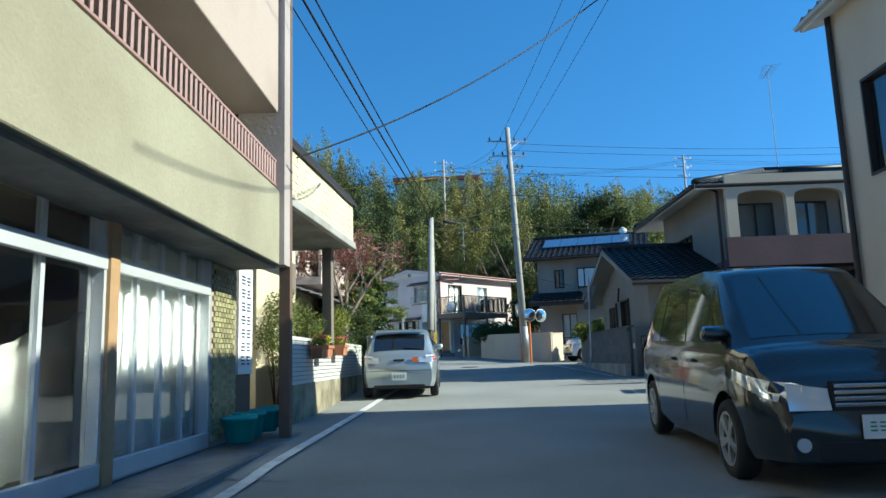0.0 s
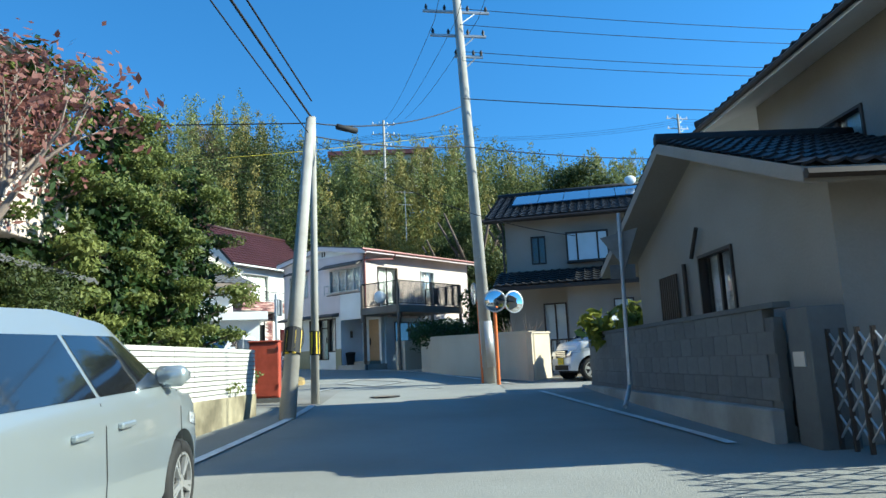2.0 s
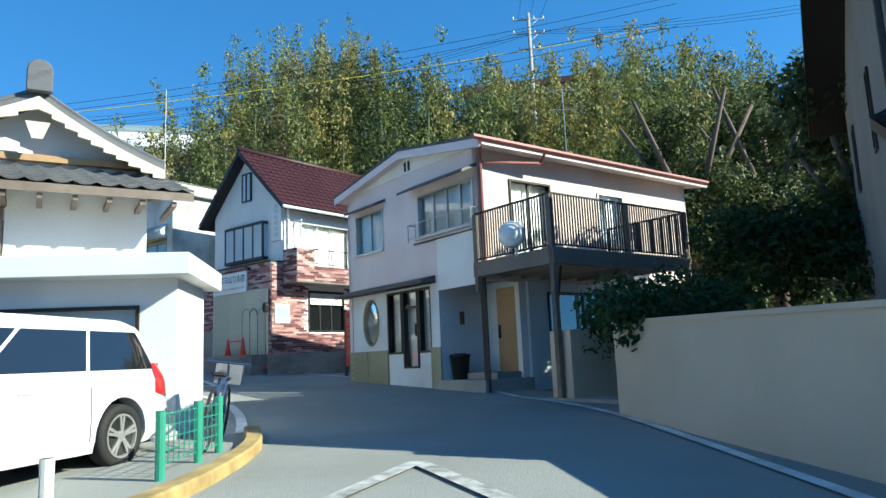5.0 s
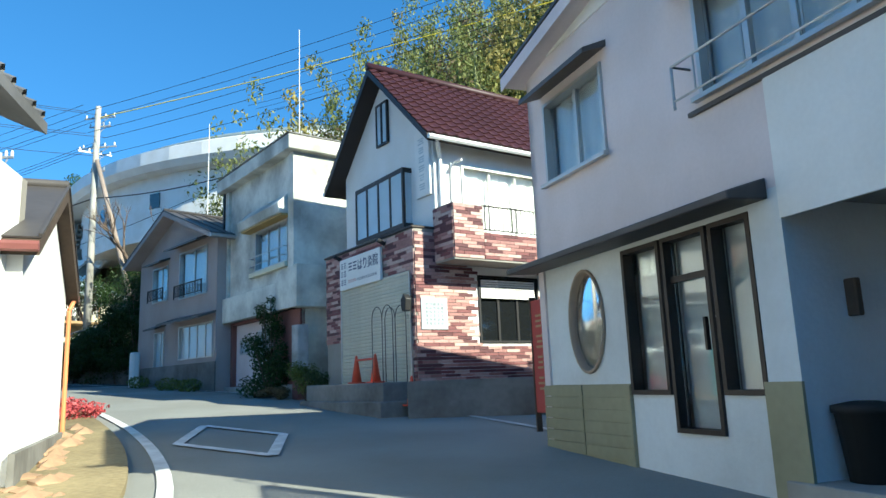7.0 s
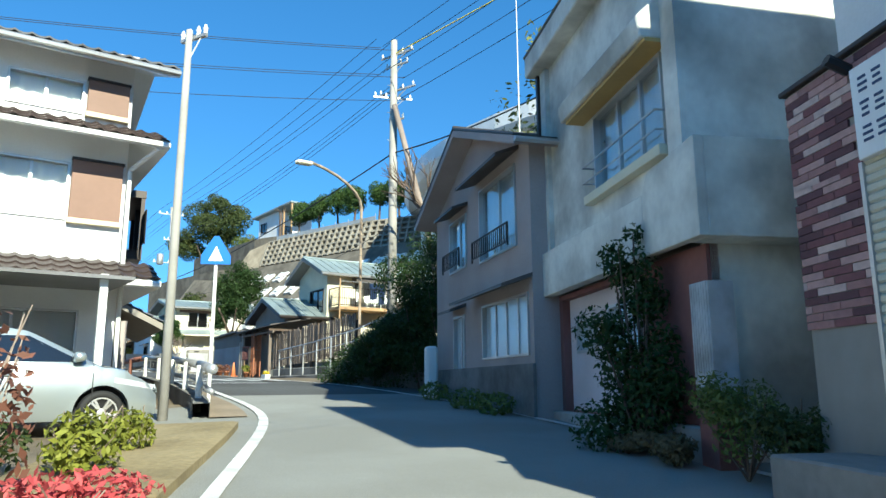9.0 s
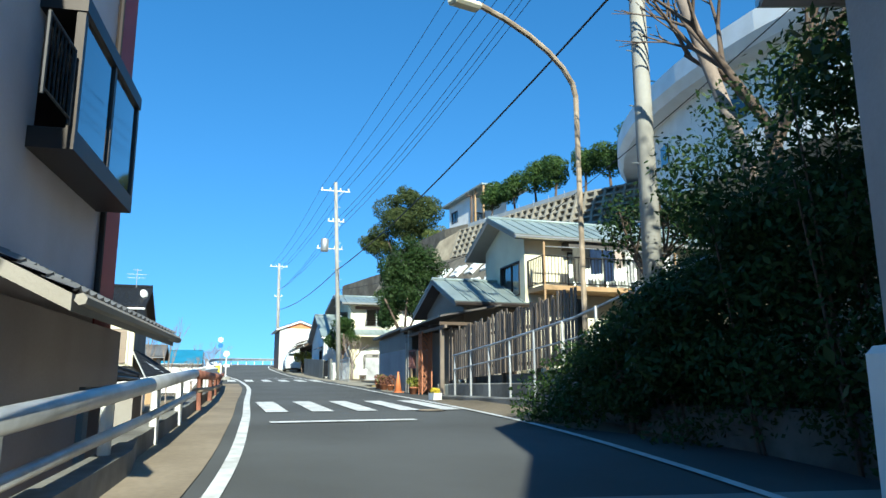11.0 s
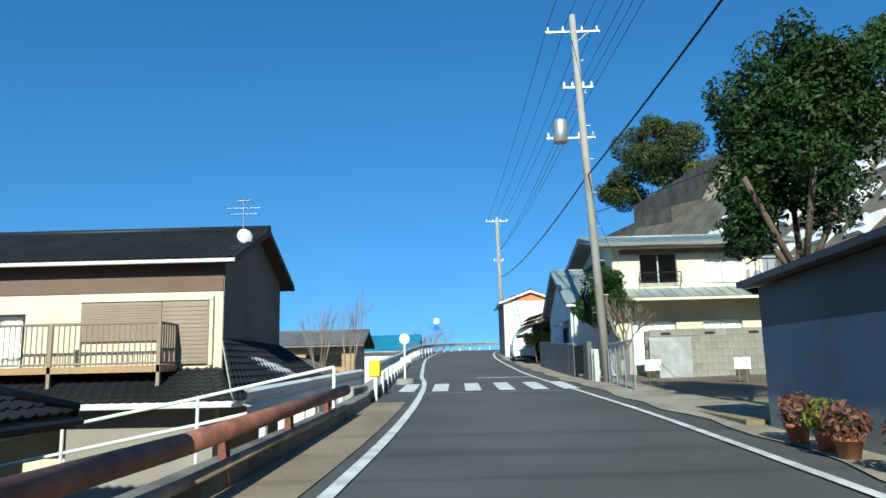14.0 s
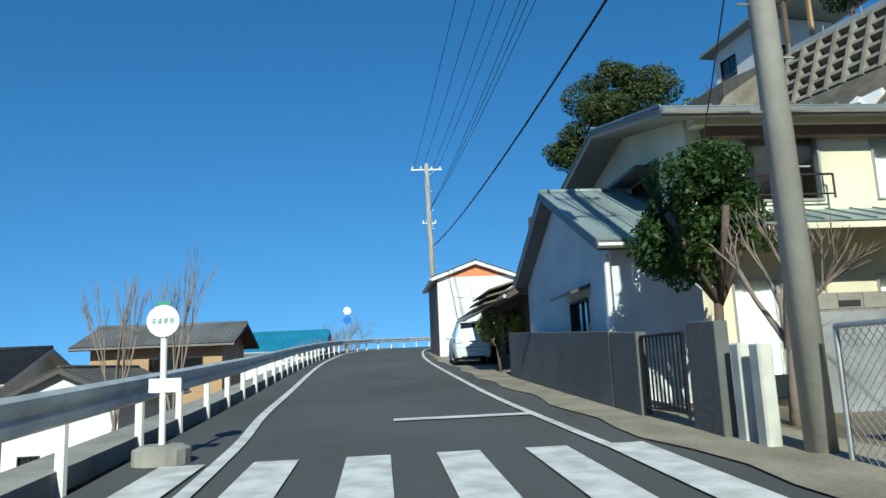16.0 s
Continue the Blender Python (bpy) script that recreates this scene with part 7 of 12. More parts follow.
    wall_bm(bm, D - 1.3, 2.5, [(0.7, 3.2, 0.95, 2.3)], 0.14, (w - 0.1, 1.3), (0, 1), (-1, 0), z0=-0.5)
    part("wall", bm, "bluewhite", ob)
    window(ob, 0.7, 3.2, 0.45, 1.8, (w - 0.1, 1.3), (0, 1), (-1, 0), panes=2, frame_mat="bronze", glass="black_glass")
    bm = B()
    bx(bm, w - 0.22, w - 0.08, 1.1, 1.299, -0.4, 2.0)
    part("corner_slab", bm, "white", ob)
    for q in range(3):
        bm = B()
        tube(bm, (w - 0.05 + q * 0.06, 0.0, -0.4), (w - 0.05 + q * 0.06, 0.0, 2.05), 0.028, n=6)
        part("porch_post", bm, "wood_dark", ob)
    bm = B()
    wall_bm(bm, D, H + 0.5, [], 0.14, (0, D), (0, -1), (1, 0), z0=-0.5)
    wall_bm(bm, w, H + 0.5, [], 0.14, (w, D), (-1, 0), (0, -1), z0=-0.5)
    part("wall", bm, "pinkgrey", ob)
    bm = B()
    bx(bm, 0.15, w - 0.15, 0.4, D - 0.2, 2.1, 2.2)
    bx(bm, 0.15, w - 0.15, 0.4, D - 0.2, -0.1, 0.06)
    bx(bm, 0.15, w - 0.15, 3.0, 3.1, 0.06, H)
    part("inner_floor", bm, "room", ob)
    # shallow curved roof with a red metal edge
    bm = B()
    a = [(-0.2, H - 0.01), (w / 2 + 0.2, H + 0.5), (w + 0.48, H - 0.01)]
    prism(bm, [(x, zz) for x, zz in a] + [(x, zz - 0.14) for x, zz in reversed(a)], "y", -0.28, D + 0.4)
    rf = part("roof", bm, "pinkgrey", ob)
    bm = B()
    for p, q in zip(a, a[1:]):
        prism(bm, [(p[0], p[1] - 0.02), (q[0], q[1] - 0.02), (q[0], q[1] - 0.2), (p[0], p[1] - 0.2)], "y", -0.3, -0.281)
    parts("bargeboard", bm, "pinkgrey", rf)
    bm = B()
    prism(bm, [(0.3, H - 0.02), (w - 0.1, H - 0.02), (w / 2 + 0.2, H + 0.36)], "y", -0.02, -0.001)
    part("gable_panel", bm, "white", ob)
    bm = B()
    prism(bm, [(x, zz + 0.05) for x, zz in a] + [(x, zz + 0.004) for x, zz in reversed(a)], "y", -0.31, D + 0.43)
    part("roof_sheet", bm, "metal_dark", rf)
    bm = B()
    tube(bm, (w + 0.5, -0.5, H - 0.02), (w + 0.5, D + 0.4, H - 0.02), 0.06, n=6)
    part("gutter", bm, "metal_red", rf)
    bm = B()
    pipe(bm, [(w + 0.5, -0.3, H - 0.1), (w + 0.06, 0.05, H - 0.35), (w + 0.06, 0.05, 2.3)], 0.04, 8)
    part("downpipe", bm, "metal_red", ob)
    bm = B()
    pipe(bm, [(w + 0.5, 1.6, H - 0.1), (w + 0.35, 1.6, H - 0.3), (w + 0.1, 0.1, H - 0.4)], 0.035, 8)
    part("downpipe", bm, "metal_red", ob)
    for k in (-0.12, 0.04):
        bm = B()
        bx(bm, w / 2 + 0.2 + k, w / 2 + 0.28 + k, -0.032, -0.02, H + 0.04, H + 0.27)
        part("gable_vent", bm, "dark", ob)
    # balcony deck on posts along the right side
    bm = B()
    bx(bm, w + 0.02, w + 2.3, -0.15, 4.1, 2.2, 2.3)
    for k in range(7):
        bx(bm, w + 0.02, w + 2.3, -0.1 + k * 0.6, -0.03 + k * 0.6, 2.06, 2.2)
    bx(bm, w + 2.2, w + 2.32, -0.15, 4.1, 2.04, 2.34)
    bx(bm, w + 0.02, w + 2.32, -0.25, -0.15, 2.04, 2.34)
    parts("balcony_board", bm, "shade_brown", ob)
    railing(ob, (w + 0.1, -0.2, 2.32), (w + 2.28, -0.2, 2.32), 1.05, 0.075, "iron", bar=0.017, rail=0.025)
    railing(ob, (w + 2.28, -0.2, 2.32), (w + 2.28, 4.05, 2.32), 1.05, 0.075, "iron", bar=0.017, rail=0.025)
    railing(ob, (w + 2.28, 4.05, 2.32), (w + 0.1, 4.05, 2.32), 1.05, 0.075, "iron", bar=0.017, rail=0.025)
    for x, y in ((w + 2.25, -0.2), (w + 2.25, 2.0), (w + 2.25, 4.0), (w + 0.1, -0.2)):
        bm = B()
        bx(bm, x - 0.05, x + 0.05, y - 0.05, y + 0.05, -0.6 if x > w + 1 else 1.7, 3.35)
        part("balcony_post", bm, "wood_grey", ob)
    bm = B()
    tube(bm, (w + 2.25, 0, 2.0), (w + 1.4, 0.6, 0.8), 0.03, n=6)
    part("brace", bm, "iron", ob)
    bm = B()
    for x, y, s in ((w + 1.2, -0.35, 0.27),):
        lathe(bm, [(s, 0), (s * 0.85, 0.06), (s * 0.5, 0.12), (s * 0.02, 0.15)], 20)
    dsh = part("satellite_dish", bm, "white_paint", ob, smooth=True)
    dsh.matrix_basis = Matrix.Translation((w + 1.35, -0.35, 2.72)) @ pose(0, 0, 0, 90, 0, 40)
    bm = B()
    tube(bm, (w + 1.35, -0.25, 2.3), (w + 1.35, -0.25, 2.75), 0.03, n=6)
    part("dish_mount", bm, "galv", ob)
    # a bin and folded stall by the porch; red vertical signboard at the far corner
    m0 = front(L, R, z)
    bm = B()
    lathe(bm, [(0.17, 0), (0.22, 0.5), (0.24, 0.5), (0.24, 0.55), (0.1, 0.58)], 14)
    solo("waste_bin", bm, "blackp", "black plastic bin by the shop porch", "bin", m0 @ Matrix.Translation((4.3, 0.35, -0.08)), smooth=True)
    sg = thing("banner_board", "weathered red and brown upright signboard on a frame", "sign", m0 @ Matrix.Translation((-0.42, 0.1, 0.05)))
    bm = B()
    bx(bm, 0, 0.42, -0.03, 0.03, 0.25, 1.75)
    part("board", bm, "red_wall", sg, bevel=0.01)
    bm = B()
    for x in (-0.02, 0.42):
        bx(bm, x, x + 0.03, -0.04, 0.04, 0, 1.8)
    part("frame", bm, "wood_dark", sg)
    bars_text(sg, Matrix.Translation((0.08, -0.032, 0.5)), 0.26, 1.1, 1, 4, "wood_tan", 8)


M["plinth_tile"] = mat("olive_plinth_tile", (0.3, 0.29, 0.19), 0.5, vary=0.15, scale=10, bump=0.15, stain=0.25)
build_pink_house()


def scooter(x, y, yaw):
    ob = thing("motor_scooter", "small white and black motor scooter under the balcony", "scooter", Matrix.Translation((x, y, gz(x, y))) @ pose(0, 0, 0, 0, 0, yaw))
    for yy in (-0.5, 0.55):
        bm = B()
        lathe(bm, [(0.14, -0.05), (0.23, -0.05), (0.25, 0), (0.23, 0.05), (0.14, 0.05)], 18)
        t = part("wheel", bm, "blackp", ob, smooth=True)
        t.matrix_basis = Matrix.Translation((0, yy, 0.25)) @ pose(0, 0, 0, 0, 90, 0)
    bm = B()
    prism(bm, [(-0.75, 0.45), (-0.1, 0.3), (0.3, 0.28), (0.42, 0.85), (0.5, 0.95), (0.55, 0.6), (0.4, 0.22), (-0.1, 0.2), (-0.5, 0.3)], "x", -0.13, 0.13)
    part("body", bm, "white_car", ob, bevel=0.04)
    bm = B()
    prism(bm, [(-0.75, 0.62), (-0.05, 0.6), (-0.1, 0.72), (-0.7, 0.76)], "x", -0.12, 0.12)
    part("seat", bm, "blackp", ob, bevel=0.03)
    bm = B()
    tube(bm, (-0.3, 0.42, 1.02), (0.3, 0.42, 1.02), 0.018, n=6)
    tube(bm, (0, 0.42, 0.9), (0, 0.42, 1.02), 0.02, n=6)
    part("handlebar", bm, "blackp", ob)
    bm = B()
    bx(bm, -0.14, 0.14, -0.78, -0.7, 0.5, 0.58)
    part("tail_light", bm, "lamp_red", ob, bevel=0.01)


scooter(0.9, 45.6, 150)
bm = B()
prism(bm, [(-1.6, 44.2), (1.2, 42.0), (6.5, 46.5), (3.8, 50.5), (1.0, 49.0)], "z", 1.0, 1.33)
solo("parking_space", bm, "concrete", "stained concrete parking space beside the pink house", "parking", kind="structure")
bm = B()
lathe(bm, [(0.85, 0), (0.9, 0.3), (0.8, 0.9), (0.5, 1.35), (0.1, 1.45)], 14)
for v in bm.verts:
    v.co.y *= 1.8
solo("covered_scooter", bm, "cloth_grey", "vehicle under a dark grey cover beneath the balcony", "cover", Matrix.Translation((2.9, 47.6, 1.33)) @ pose(0, 0, 0, 0, 0, 40), smooth=True)


# ---------------- the white and brick house ----------------
M["clad_brick"] = bpy.data.materials.new("pink_and_brown_brick")
M["clad_brick"].use_nodes = True
_nt = M["clad_brick"].node_tree
_i, _r, _b = _nt.nodes.new("ShaderNodeObjectInfo"), _nt.nodes.new("ShaderNodeValToRGB"), _nt.nodes["Principled BSDF"]
_r.color_ramp.interpolation = "CONSTANT"
for _k, (_p, _c) in enumerate(((0.0, (0.15, 0.065, 0.07)), (0.26, (0.42, 0.22, 0.2)), (0.46, (0.58, 0.35, 0.31)), (0.68, (0.25, 0.1, 0.1)), (0.86, (0.68, 0.49, 0.43)))):
    _e = _r.color_ramp.elements[_k] if _k < 2 else _r.color_ramp.elements.new(_p)
    _e.position, _e.color = _p, (*_c, 1)
_nt.links.new(_i.outputs["Random"], _r.inputs[0])
_tx, _nz, _mx = _nt.nodes.new("ShaderNodeTexCoord"), _nt.nodes.new("ShaderNodeTexNoise"), _nt.nodes.new("ShaderNodeMix")
_nz.inputs["Scale"].default_value = 14
_mx.data_type, _mx.blend_type = "RGBA", "MULTIPLY"
_mx.inputs[0].default_value = 0.45
_nt.links.new(_tx.outputs["Object"], _nz.inputs["Vector"])
_nt.links.new(_r.outputs[0], _mx.inputs[6])
_nt.links.new(_nz.outputs[0], _mx.inputs[7])
_nt.links.new(_mx.outputs[2], _b.inputs["Base Color"])
_b.inputs["Roughness"].default_value = 0.85


def brickwork(parent, at, u, n, x0, x1, z0, z1, holes=(), bl=0.36, bh=0.068):
    """Long thin facing bricks in broken courses over a patch of wall."""
    W = Matrix(((u[0], n[0], 0, at[0]), (u[1], n[1], 0, at[1]), (0, 0, 1, 0), (0, 0, 0, 1)))
    mats = []
    r = 0
    z = z0
    while z < z1 - 0.03:
        x = x0 - (bl * ((r * 0.37) % 1))
        while x < x1:
            a, b = max(x, x0), min(x + bl, x1)
            if b - a > 0.05 and not any(h[0] - 0.02 < (a + b) / 2 < h[1] + 0.02 and h[2] < z + bh / 2 < h[3] for h in holes):
                mats.append(W @ Matrix.Translation((a, -0.022, z)) @ Matrix.Diagonal(((b - a - 0.008) / bl, 1, 1, 1)))
            x += bl
        z += bh
        r += 1
    for m in mats:
        BRICKS.append((m, bl, bh))
    return mats


def lay_bricks(parent):
    """The bricks nearest the road's corner are pieces of their own; the rest form one joined skin."""
    near = sorted(range(len(BRICKS)), key=lambda i: (BRICKS[i][0].translation - Vector((4.9, 0.3, 2.2))).length)
    own, rest = set(near[:300]), near[300:]
    for size in sorted({q[1:] for q in BRICKS}):
        bm = B()
        bx(bm, 0, size[0], 0, 0.024, 0, size[1] - 0.008)
        mats = [BRICKS[i][0] for i in sorted(own) if BRICKS[i][1:] == size]
        if mats:
            pieces("brick", bm, M["clad_brick"], parent, mats)
    v, f = [], []
    for i in rest:
        m, l, h = BRICKS[i]
        k = len(v)
        v += [m @ Vector((x, y, z)) for z in (0, h - 0.008) for y in (0, 0.024) for x in (0, l)]
        f += [tuple(k + j for j in q) for q in ((0, 1, 5, 4), (1, 3, 7, 5), (2, 0, 4, 6), (4, 5, 7, 6), (0, 2, 3, 1))]
    raw("brick_skin", v, f, M["clad_brick_far"], "", "", "stuff", parent)


BRICKS = []
M["clad_brick_far"] = M["clad_brick"].copy()
_nt = M["clad_brick_far"].node_tree
_g = _nt.nodes.new("ShaderNodeNewGeometry")
_rm = next(n for n in _nt.nodes if n.type == "VALTORGB")
_nt.links.new(_g.outputs["Random Per Island"], _rm.inputs[0])


def build_brick_house():
    L, R = (-13.05, 53.55), (-9.4, 51.62)
    z = 2.05
    w, D = span(L, R), 7.2
    H = 5.8
    S = 0.55  # the white upper front stands back behind the brick shop front
    sx, sy = (R[1] - L[1]) / w, (R[0] - L[0]) / w
    ob = house("brick_house", "white stuccoed house with pink brick cladding and maroon roof tiles", (L[0] - sx * S, L[1] + sy * S), (R[0] - sx * S, R[1] + sy * S), D - S, z, H, "white",
               {"right": [(1.24 - S, 3.55 - S, 3.3, 4.97, dict(curtain="curtain", panes=3)), (1.54 - S, 3.2 - S, 1.18, 2.6, dict(frame_mat="iron", panes=3, glass="black_glass"))]},
               dict(rise=1.98, ridge="y", over=0.42, material="tile_maroon", fascia="bronze", gutter="white_paint"))
    ob.matrix_basis = front(L, R, z)
    for o in list(ob.children):
        o.matrix_basis = Matrix.Translation((0, S, 0)) @ o.matrix_basis
    # the projecting shop front with its ledge
    bm = B()
    wall_bm(bm, w, 4.1, [(0.9, 3.97, 1.05, 3.15)], 0.14, z0=-0.6)
    bx(bm, 0, 0.14, 0.14, S - 0.002, -0.6, 3.5)
    bx(bm, w - 0.14, w, 0.14, S - 0.002, -0.6, 3.5)
    part("shop_front", bm, "room", ob)
    bm = B()
    bx(bm, -0.06, w + 0.03, -0.06, S - 0.002, 3.5, 3.55)
    part("ledge", bm, "bronze", ob, bevel=0.01)
    # attic window
    window(ob, 1.78, 2.32, 5.95, 7.0, (0, S - 0.04), frame_mat="bronze", glass="frost", depth=-0.02)
    # white blind drawn halfway behind the dark side window
    for k in range(8):
        bm = B()
        bx(bm, w + 0.006, w + 0.016, 1.62, 3.1, 2.12 + k * 0.05, 2.16 + k * 0.05)
        part("blind_slat", bm, "white_paint", ob)
    # faded upright signboard at the corner
    bm = B()
    bx(bm, 3.5, 4.06, S - 0.07, S - 0.002, 4.28, 5.72)
    us = part("upright_sign", bm, "white_paint", ob, "white upright signboard with faded green writing", bevel=0.006)
    bars_text(us, Matrix.Translation((3.6, S - 0.072, 4.4)), 0.34, 1.2, 1, 6, "frost", 12)
    # bay window
    b0, b1, bz0, bz1, by = 0.98, 3.24, 3.72, 5.06, S - 0.24
    bm = B()
    bx(bm, b0, b1, by, S - 0.001, bz0, bz0 + 0.1)
    bx(bm, b0, b1, by, S - 0.001, bz1 - 0.1, bz1)
    step = (b1 - b0 - 0.06) / 4
    for q in range(5):
        bx(bm, b0 + q * step, b0 + q * step + 0.06, by, by + 0.06, bz0 + 0.1, bz1 - 0.1)
    bay = part("bay_window", bm, "bronze", ob)
    for q in range(4):
        bm = B()
        bx(bm, b0 + 0.06 + q * step, b0 + (q + 1) * step, by + 0.02, by + 0.03, bz0 + 0.1, bz1 - 0.1)
        part("pane", bm, "frost", bay)
    for x in (b0 + 0.02, b1 - 0.06):
        bm = B()
        bx(bm, x, x + 0.03, by + 0.061, S - 0.001, bz0 + 0.1, bz1 - 0.1)
        part("bay_side", bm, "frost", bay)
    # roller shutter in its opening
    mats = [Matrix.Translation((0.9, -0.03, 0.1 + k * 0.075)) for k in range(34)]
    bm = B()
    prism(bm, [(0, 0), (-0.014, 0.018), (-0.014, 0.055), (0, 0.073), (0.02, 0.073), (0.02, 0)], "x", 0, 3.07)
    bmf = B()
    bx(bmf, 0.86, 0.9, -0.06, 0.02, 0.08, 2.6)
    bx(bmf, 3.97, 4.01, -0.06, 0.02, 0.08, 2.6)
    rs = part("roller_shutter", bmf, "alu", ob, "cream ribbed roller shutter")
    pieces("slat", bm, "shutter", rs, mats)
    bm = B()
    bx(bm, 0.4, w + 0.1, -0.9, -0.002, -0.3, 0.1)
    part("forecourt_step", bm, "concrete_dark", ob, bevel=0.02)
    # brick patches
    brickwork(ob, (0, 0), (1, 0), (0, 1), -0.02, w, 2.6, 3.5, [(0.95, 2.9, 2.55, 3.35)])
    brickwork(ob, (0, 0), (1, 0), (0, 1), 4.01, w, 0.1, 2.6)
    brickwork(ob, (0, 0), (1, 0), (0, 1), -0.02, 0.86, 1.4, 2.6)
    brickwork(ob, (w, 0), (0, 1), (-1, 0), 0.0, 3.9, 0.1, 3.45, [(1.45, 3.35, 1.15, 2.85)])
    # brick-faced balcony
    bm = B()
    y0, zb, zt, zl = 0.5, 2.78, 3.93, 3.34
    bx(bm, w, w + 0.7, y0, 4.4, zb, zb + 0.12)
    bx(bm, w + 0.6, w + 0.7, y0, y0 + 0.74, zb + 0.12, zt)
    bx(bm, w + 0.6, w + 0.7, y0 + 0.74, 4.4, zb + 0.12, zl)
    bx(bm, w, w + 0.6, y0, y0 + 0.1, zb + 0.12, zt)
    bc = part("balcony", bm, "concrete", ob)
    brickwork(ob, (w + 0.7, y0), (0, 1), (-1, 0), 0, 0.74, zb + 0.04, zt)
    brickwork(ob, (w + 0.7, y0), (0, 1), (-1, 0), 0.74, 3.9, zb + 0.04, zl)
    brickwork(ob, (w, y0), (1, 0), (0, 1), 0, 0.7, zb + 0.04, zt)
    lay_bricks(ob)
    railing(ob, (w + 0.65, 1.26, zl + 0.02), (w + 0.65, 4.4, zl + 0.02), 0.58, 0.12, "iron")
    # the shop sign
    sg = part("sign_board", (lambda q: (bx(q, 0.92, 2.88, -0.1, -0.03, 2.6, 3.32), q)[1])(B()), "white_paint", ob, "white signboard with dark blue writing", bevel=0.008)
    cu = bpy.data.curves.new("sign_text", "FONT")
    cu.body, cu.size, cu.extrude = "はり灸院", 0.3, 0.003
    cu.materials.append(M["navy"])
    tx = new("lettering", cu)
    tx.parent = sg
    tx.matrix_basis = Matrix.Translation((1.83, -0.104, 2.98)) @ pose(0, 0, 0, 90, 0, 0) @ Matrix.Diagonal((0.82, 0.95, 1, 1))
    bars_text(sg, Matrix.Translation((1.36, -0.1, 2.95)), 0.46, 0.3, 2, 1, "navy", 5)
    bars_text(sg, Matrix.Translation((0.98, -0.1, 2.68)), 0.3, 0.58, 2, 3, "navy", 6)
    bars_text(sg, Matrix.Translation((1.36, -0.1, 2.72)), 0.4, 0.1, 4, 1, "red_box", 7)
    bars_text(sg, Matrix.Translation((1.8, -0.1, 2.72)), 0.95, 0.09, 9, 1, "navy", 8)
    for x in (0.85, 3.0):
        bm = B()
        tube(bm, (x, -0.04, 3.36), (x, -0.22, 3.44), 0.05, n=8)
        part("sign_lamp", bm, "iron", ob)
    # wall lamp, notice board, downpipe, conduit
    bm = B()
    bx(bm, 4.04, 4.06, -0.16, -0.022, 2.1, 2.13)
    prism(bm, [(3.97, 1.82), (4.11, 1.82), (4.14, 2.05), (4.05, 2.16), (3.94, 2.05)], "y", -0.24, -0.1)
    part("lantern", bm, "iron", ob, bevel=0.01)
    bm = B()
    bx(bm, w + 0.024, w + 0.045, 0.1, 0.72, 1.45, 2.08)
    nb = part("notice_board", bm, "frost", ob, "pale blue notice board with faded writing")
    bars_text(nb, Matrix(((0, -1, 0, w + 0.046), (1, 0, 0, 0.18), (0, 0, 1, 1.53), (0, 0, 0, 1))), 0.46, 0.46, 5, 6, "cloth_grey", 3)
    bm = B()
    pipe(bm, [(w + 0.44, S - 0.2, 5.3), (w + 0.06, S + 0.12, 5.05), (w + 0.06, S + 0.12, 3.95)], 0.045, 8)
    part("downpipe", bm, "white_paint", ob)
    bm = B()
    bx(bm, w + 0.01, w + 0.05, 0.95, 1.0, 3.6, 5.0)
    bx(bm, w + 0.01, w + 0.35, 1.0, 1.04, 4.95, 5.0)
    part("awning_arm", bm, "white_paint", ob)
    m0 = front(L, R, z)
    # low block wall on the side, cones with a bar, wire arch
    wl = solo("low_wall", (lambda q: (bx(q, 0, 3.4, 0, 0.15, -0.5, 0.55), q)[1])(B()), "concrete_dark", "dark stained low concrete wall beside the brick house", "wall", front((-9.2, 50.9), (-6.5, 52.8), z - 0.1), "structure", bevel=0.01)
    bm = B()
    bx(bm, 0.5, w - 0.02, -0.78, -0.08, -0.4, 0.45)
    solo("shutter_step", bm, "concrete_dark", "raised stained concrete step before the roller shutter", "step", m0, "structure", bevel=0.02)
    for x, y, s in ((2.2, -0.35, 0.85), (3.05, -0.35, 0.85), (w + 0.25, -0.3, 0.8)):
        traffic_cone(m0 @ Matrix.Translation((x, y, 0.45 if x < 4 else 0.0)), s, "cone", "bright red plastic traffic cone")
    bm = B()
    tube(bm, (2.2, -0.35, 0.94), (3.05, -0.35, 0.94), 0.022, n=8)
    solo("cone_bar", bm, "cone", "red and black bar linking two cones", "bar", m0)
    ar = thing("garden_arch", "thin black wire garden arch by the shutter", "garden arch", m0 @ Matrix.Translation((3.22, -0.5, 0.45)))
    for y in (0.0, 0.3):
        for x0 in (0.0, 0.42):
            bm = B()
            pipe(bm, [(x0, y, 0), (x0, y, 1.25)] + [(x0 + 0.21 - 0.21 * math.cos(math.pi * k / 8), y, 1.25 + 0.25 * math.sin(math.pi * k / 8)) for k in range(1, 8)] + [(x0 + 0.42, y, 1.25), (x0 + 0.42, y, 0)], 0.009, 5)
            part("hoop", bm, "iron", ar)


def traffic_cone(m, s, material, label):
    ob = thing("traffic_cone", label, "traffic cone", m, "traffic cones")
    bm = B()
    bx(bm, -0.17 * s, 0.17 * s, -0.17 * s, 0.17 * s, 0, 0.03)
    part("base", bm, material, ob, bevel=0.008)
    bm = B()
    lathe(bm, [(0.13 * s, 0.03), (0.03 * s, 0.66 * s), (0.022 * s, 0.69 * s)], 18)
    part("body", bm, material, ob, smooth=True)
    return ob


build_brick_house()


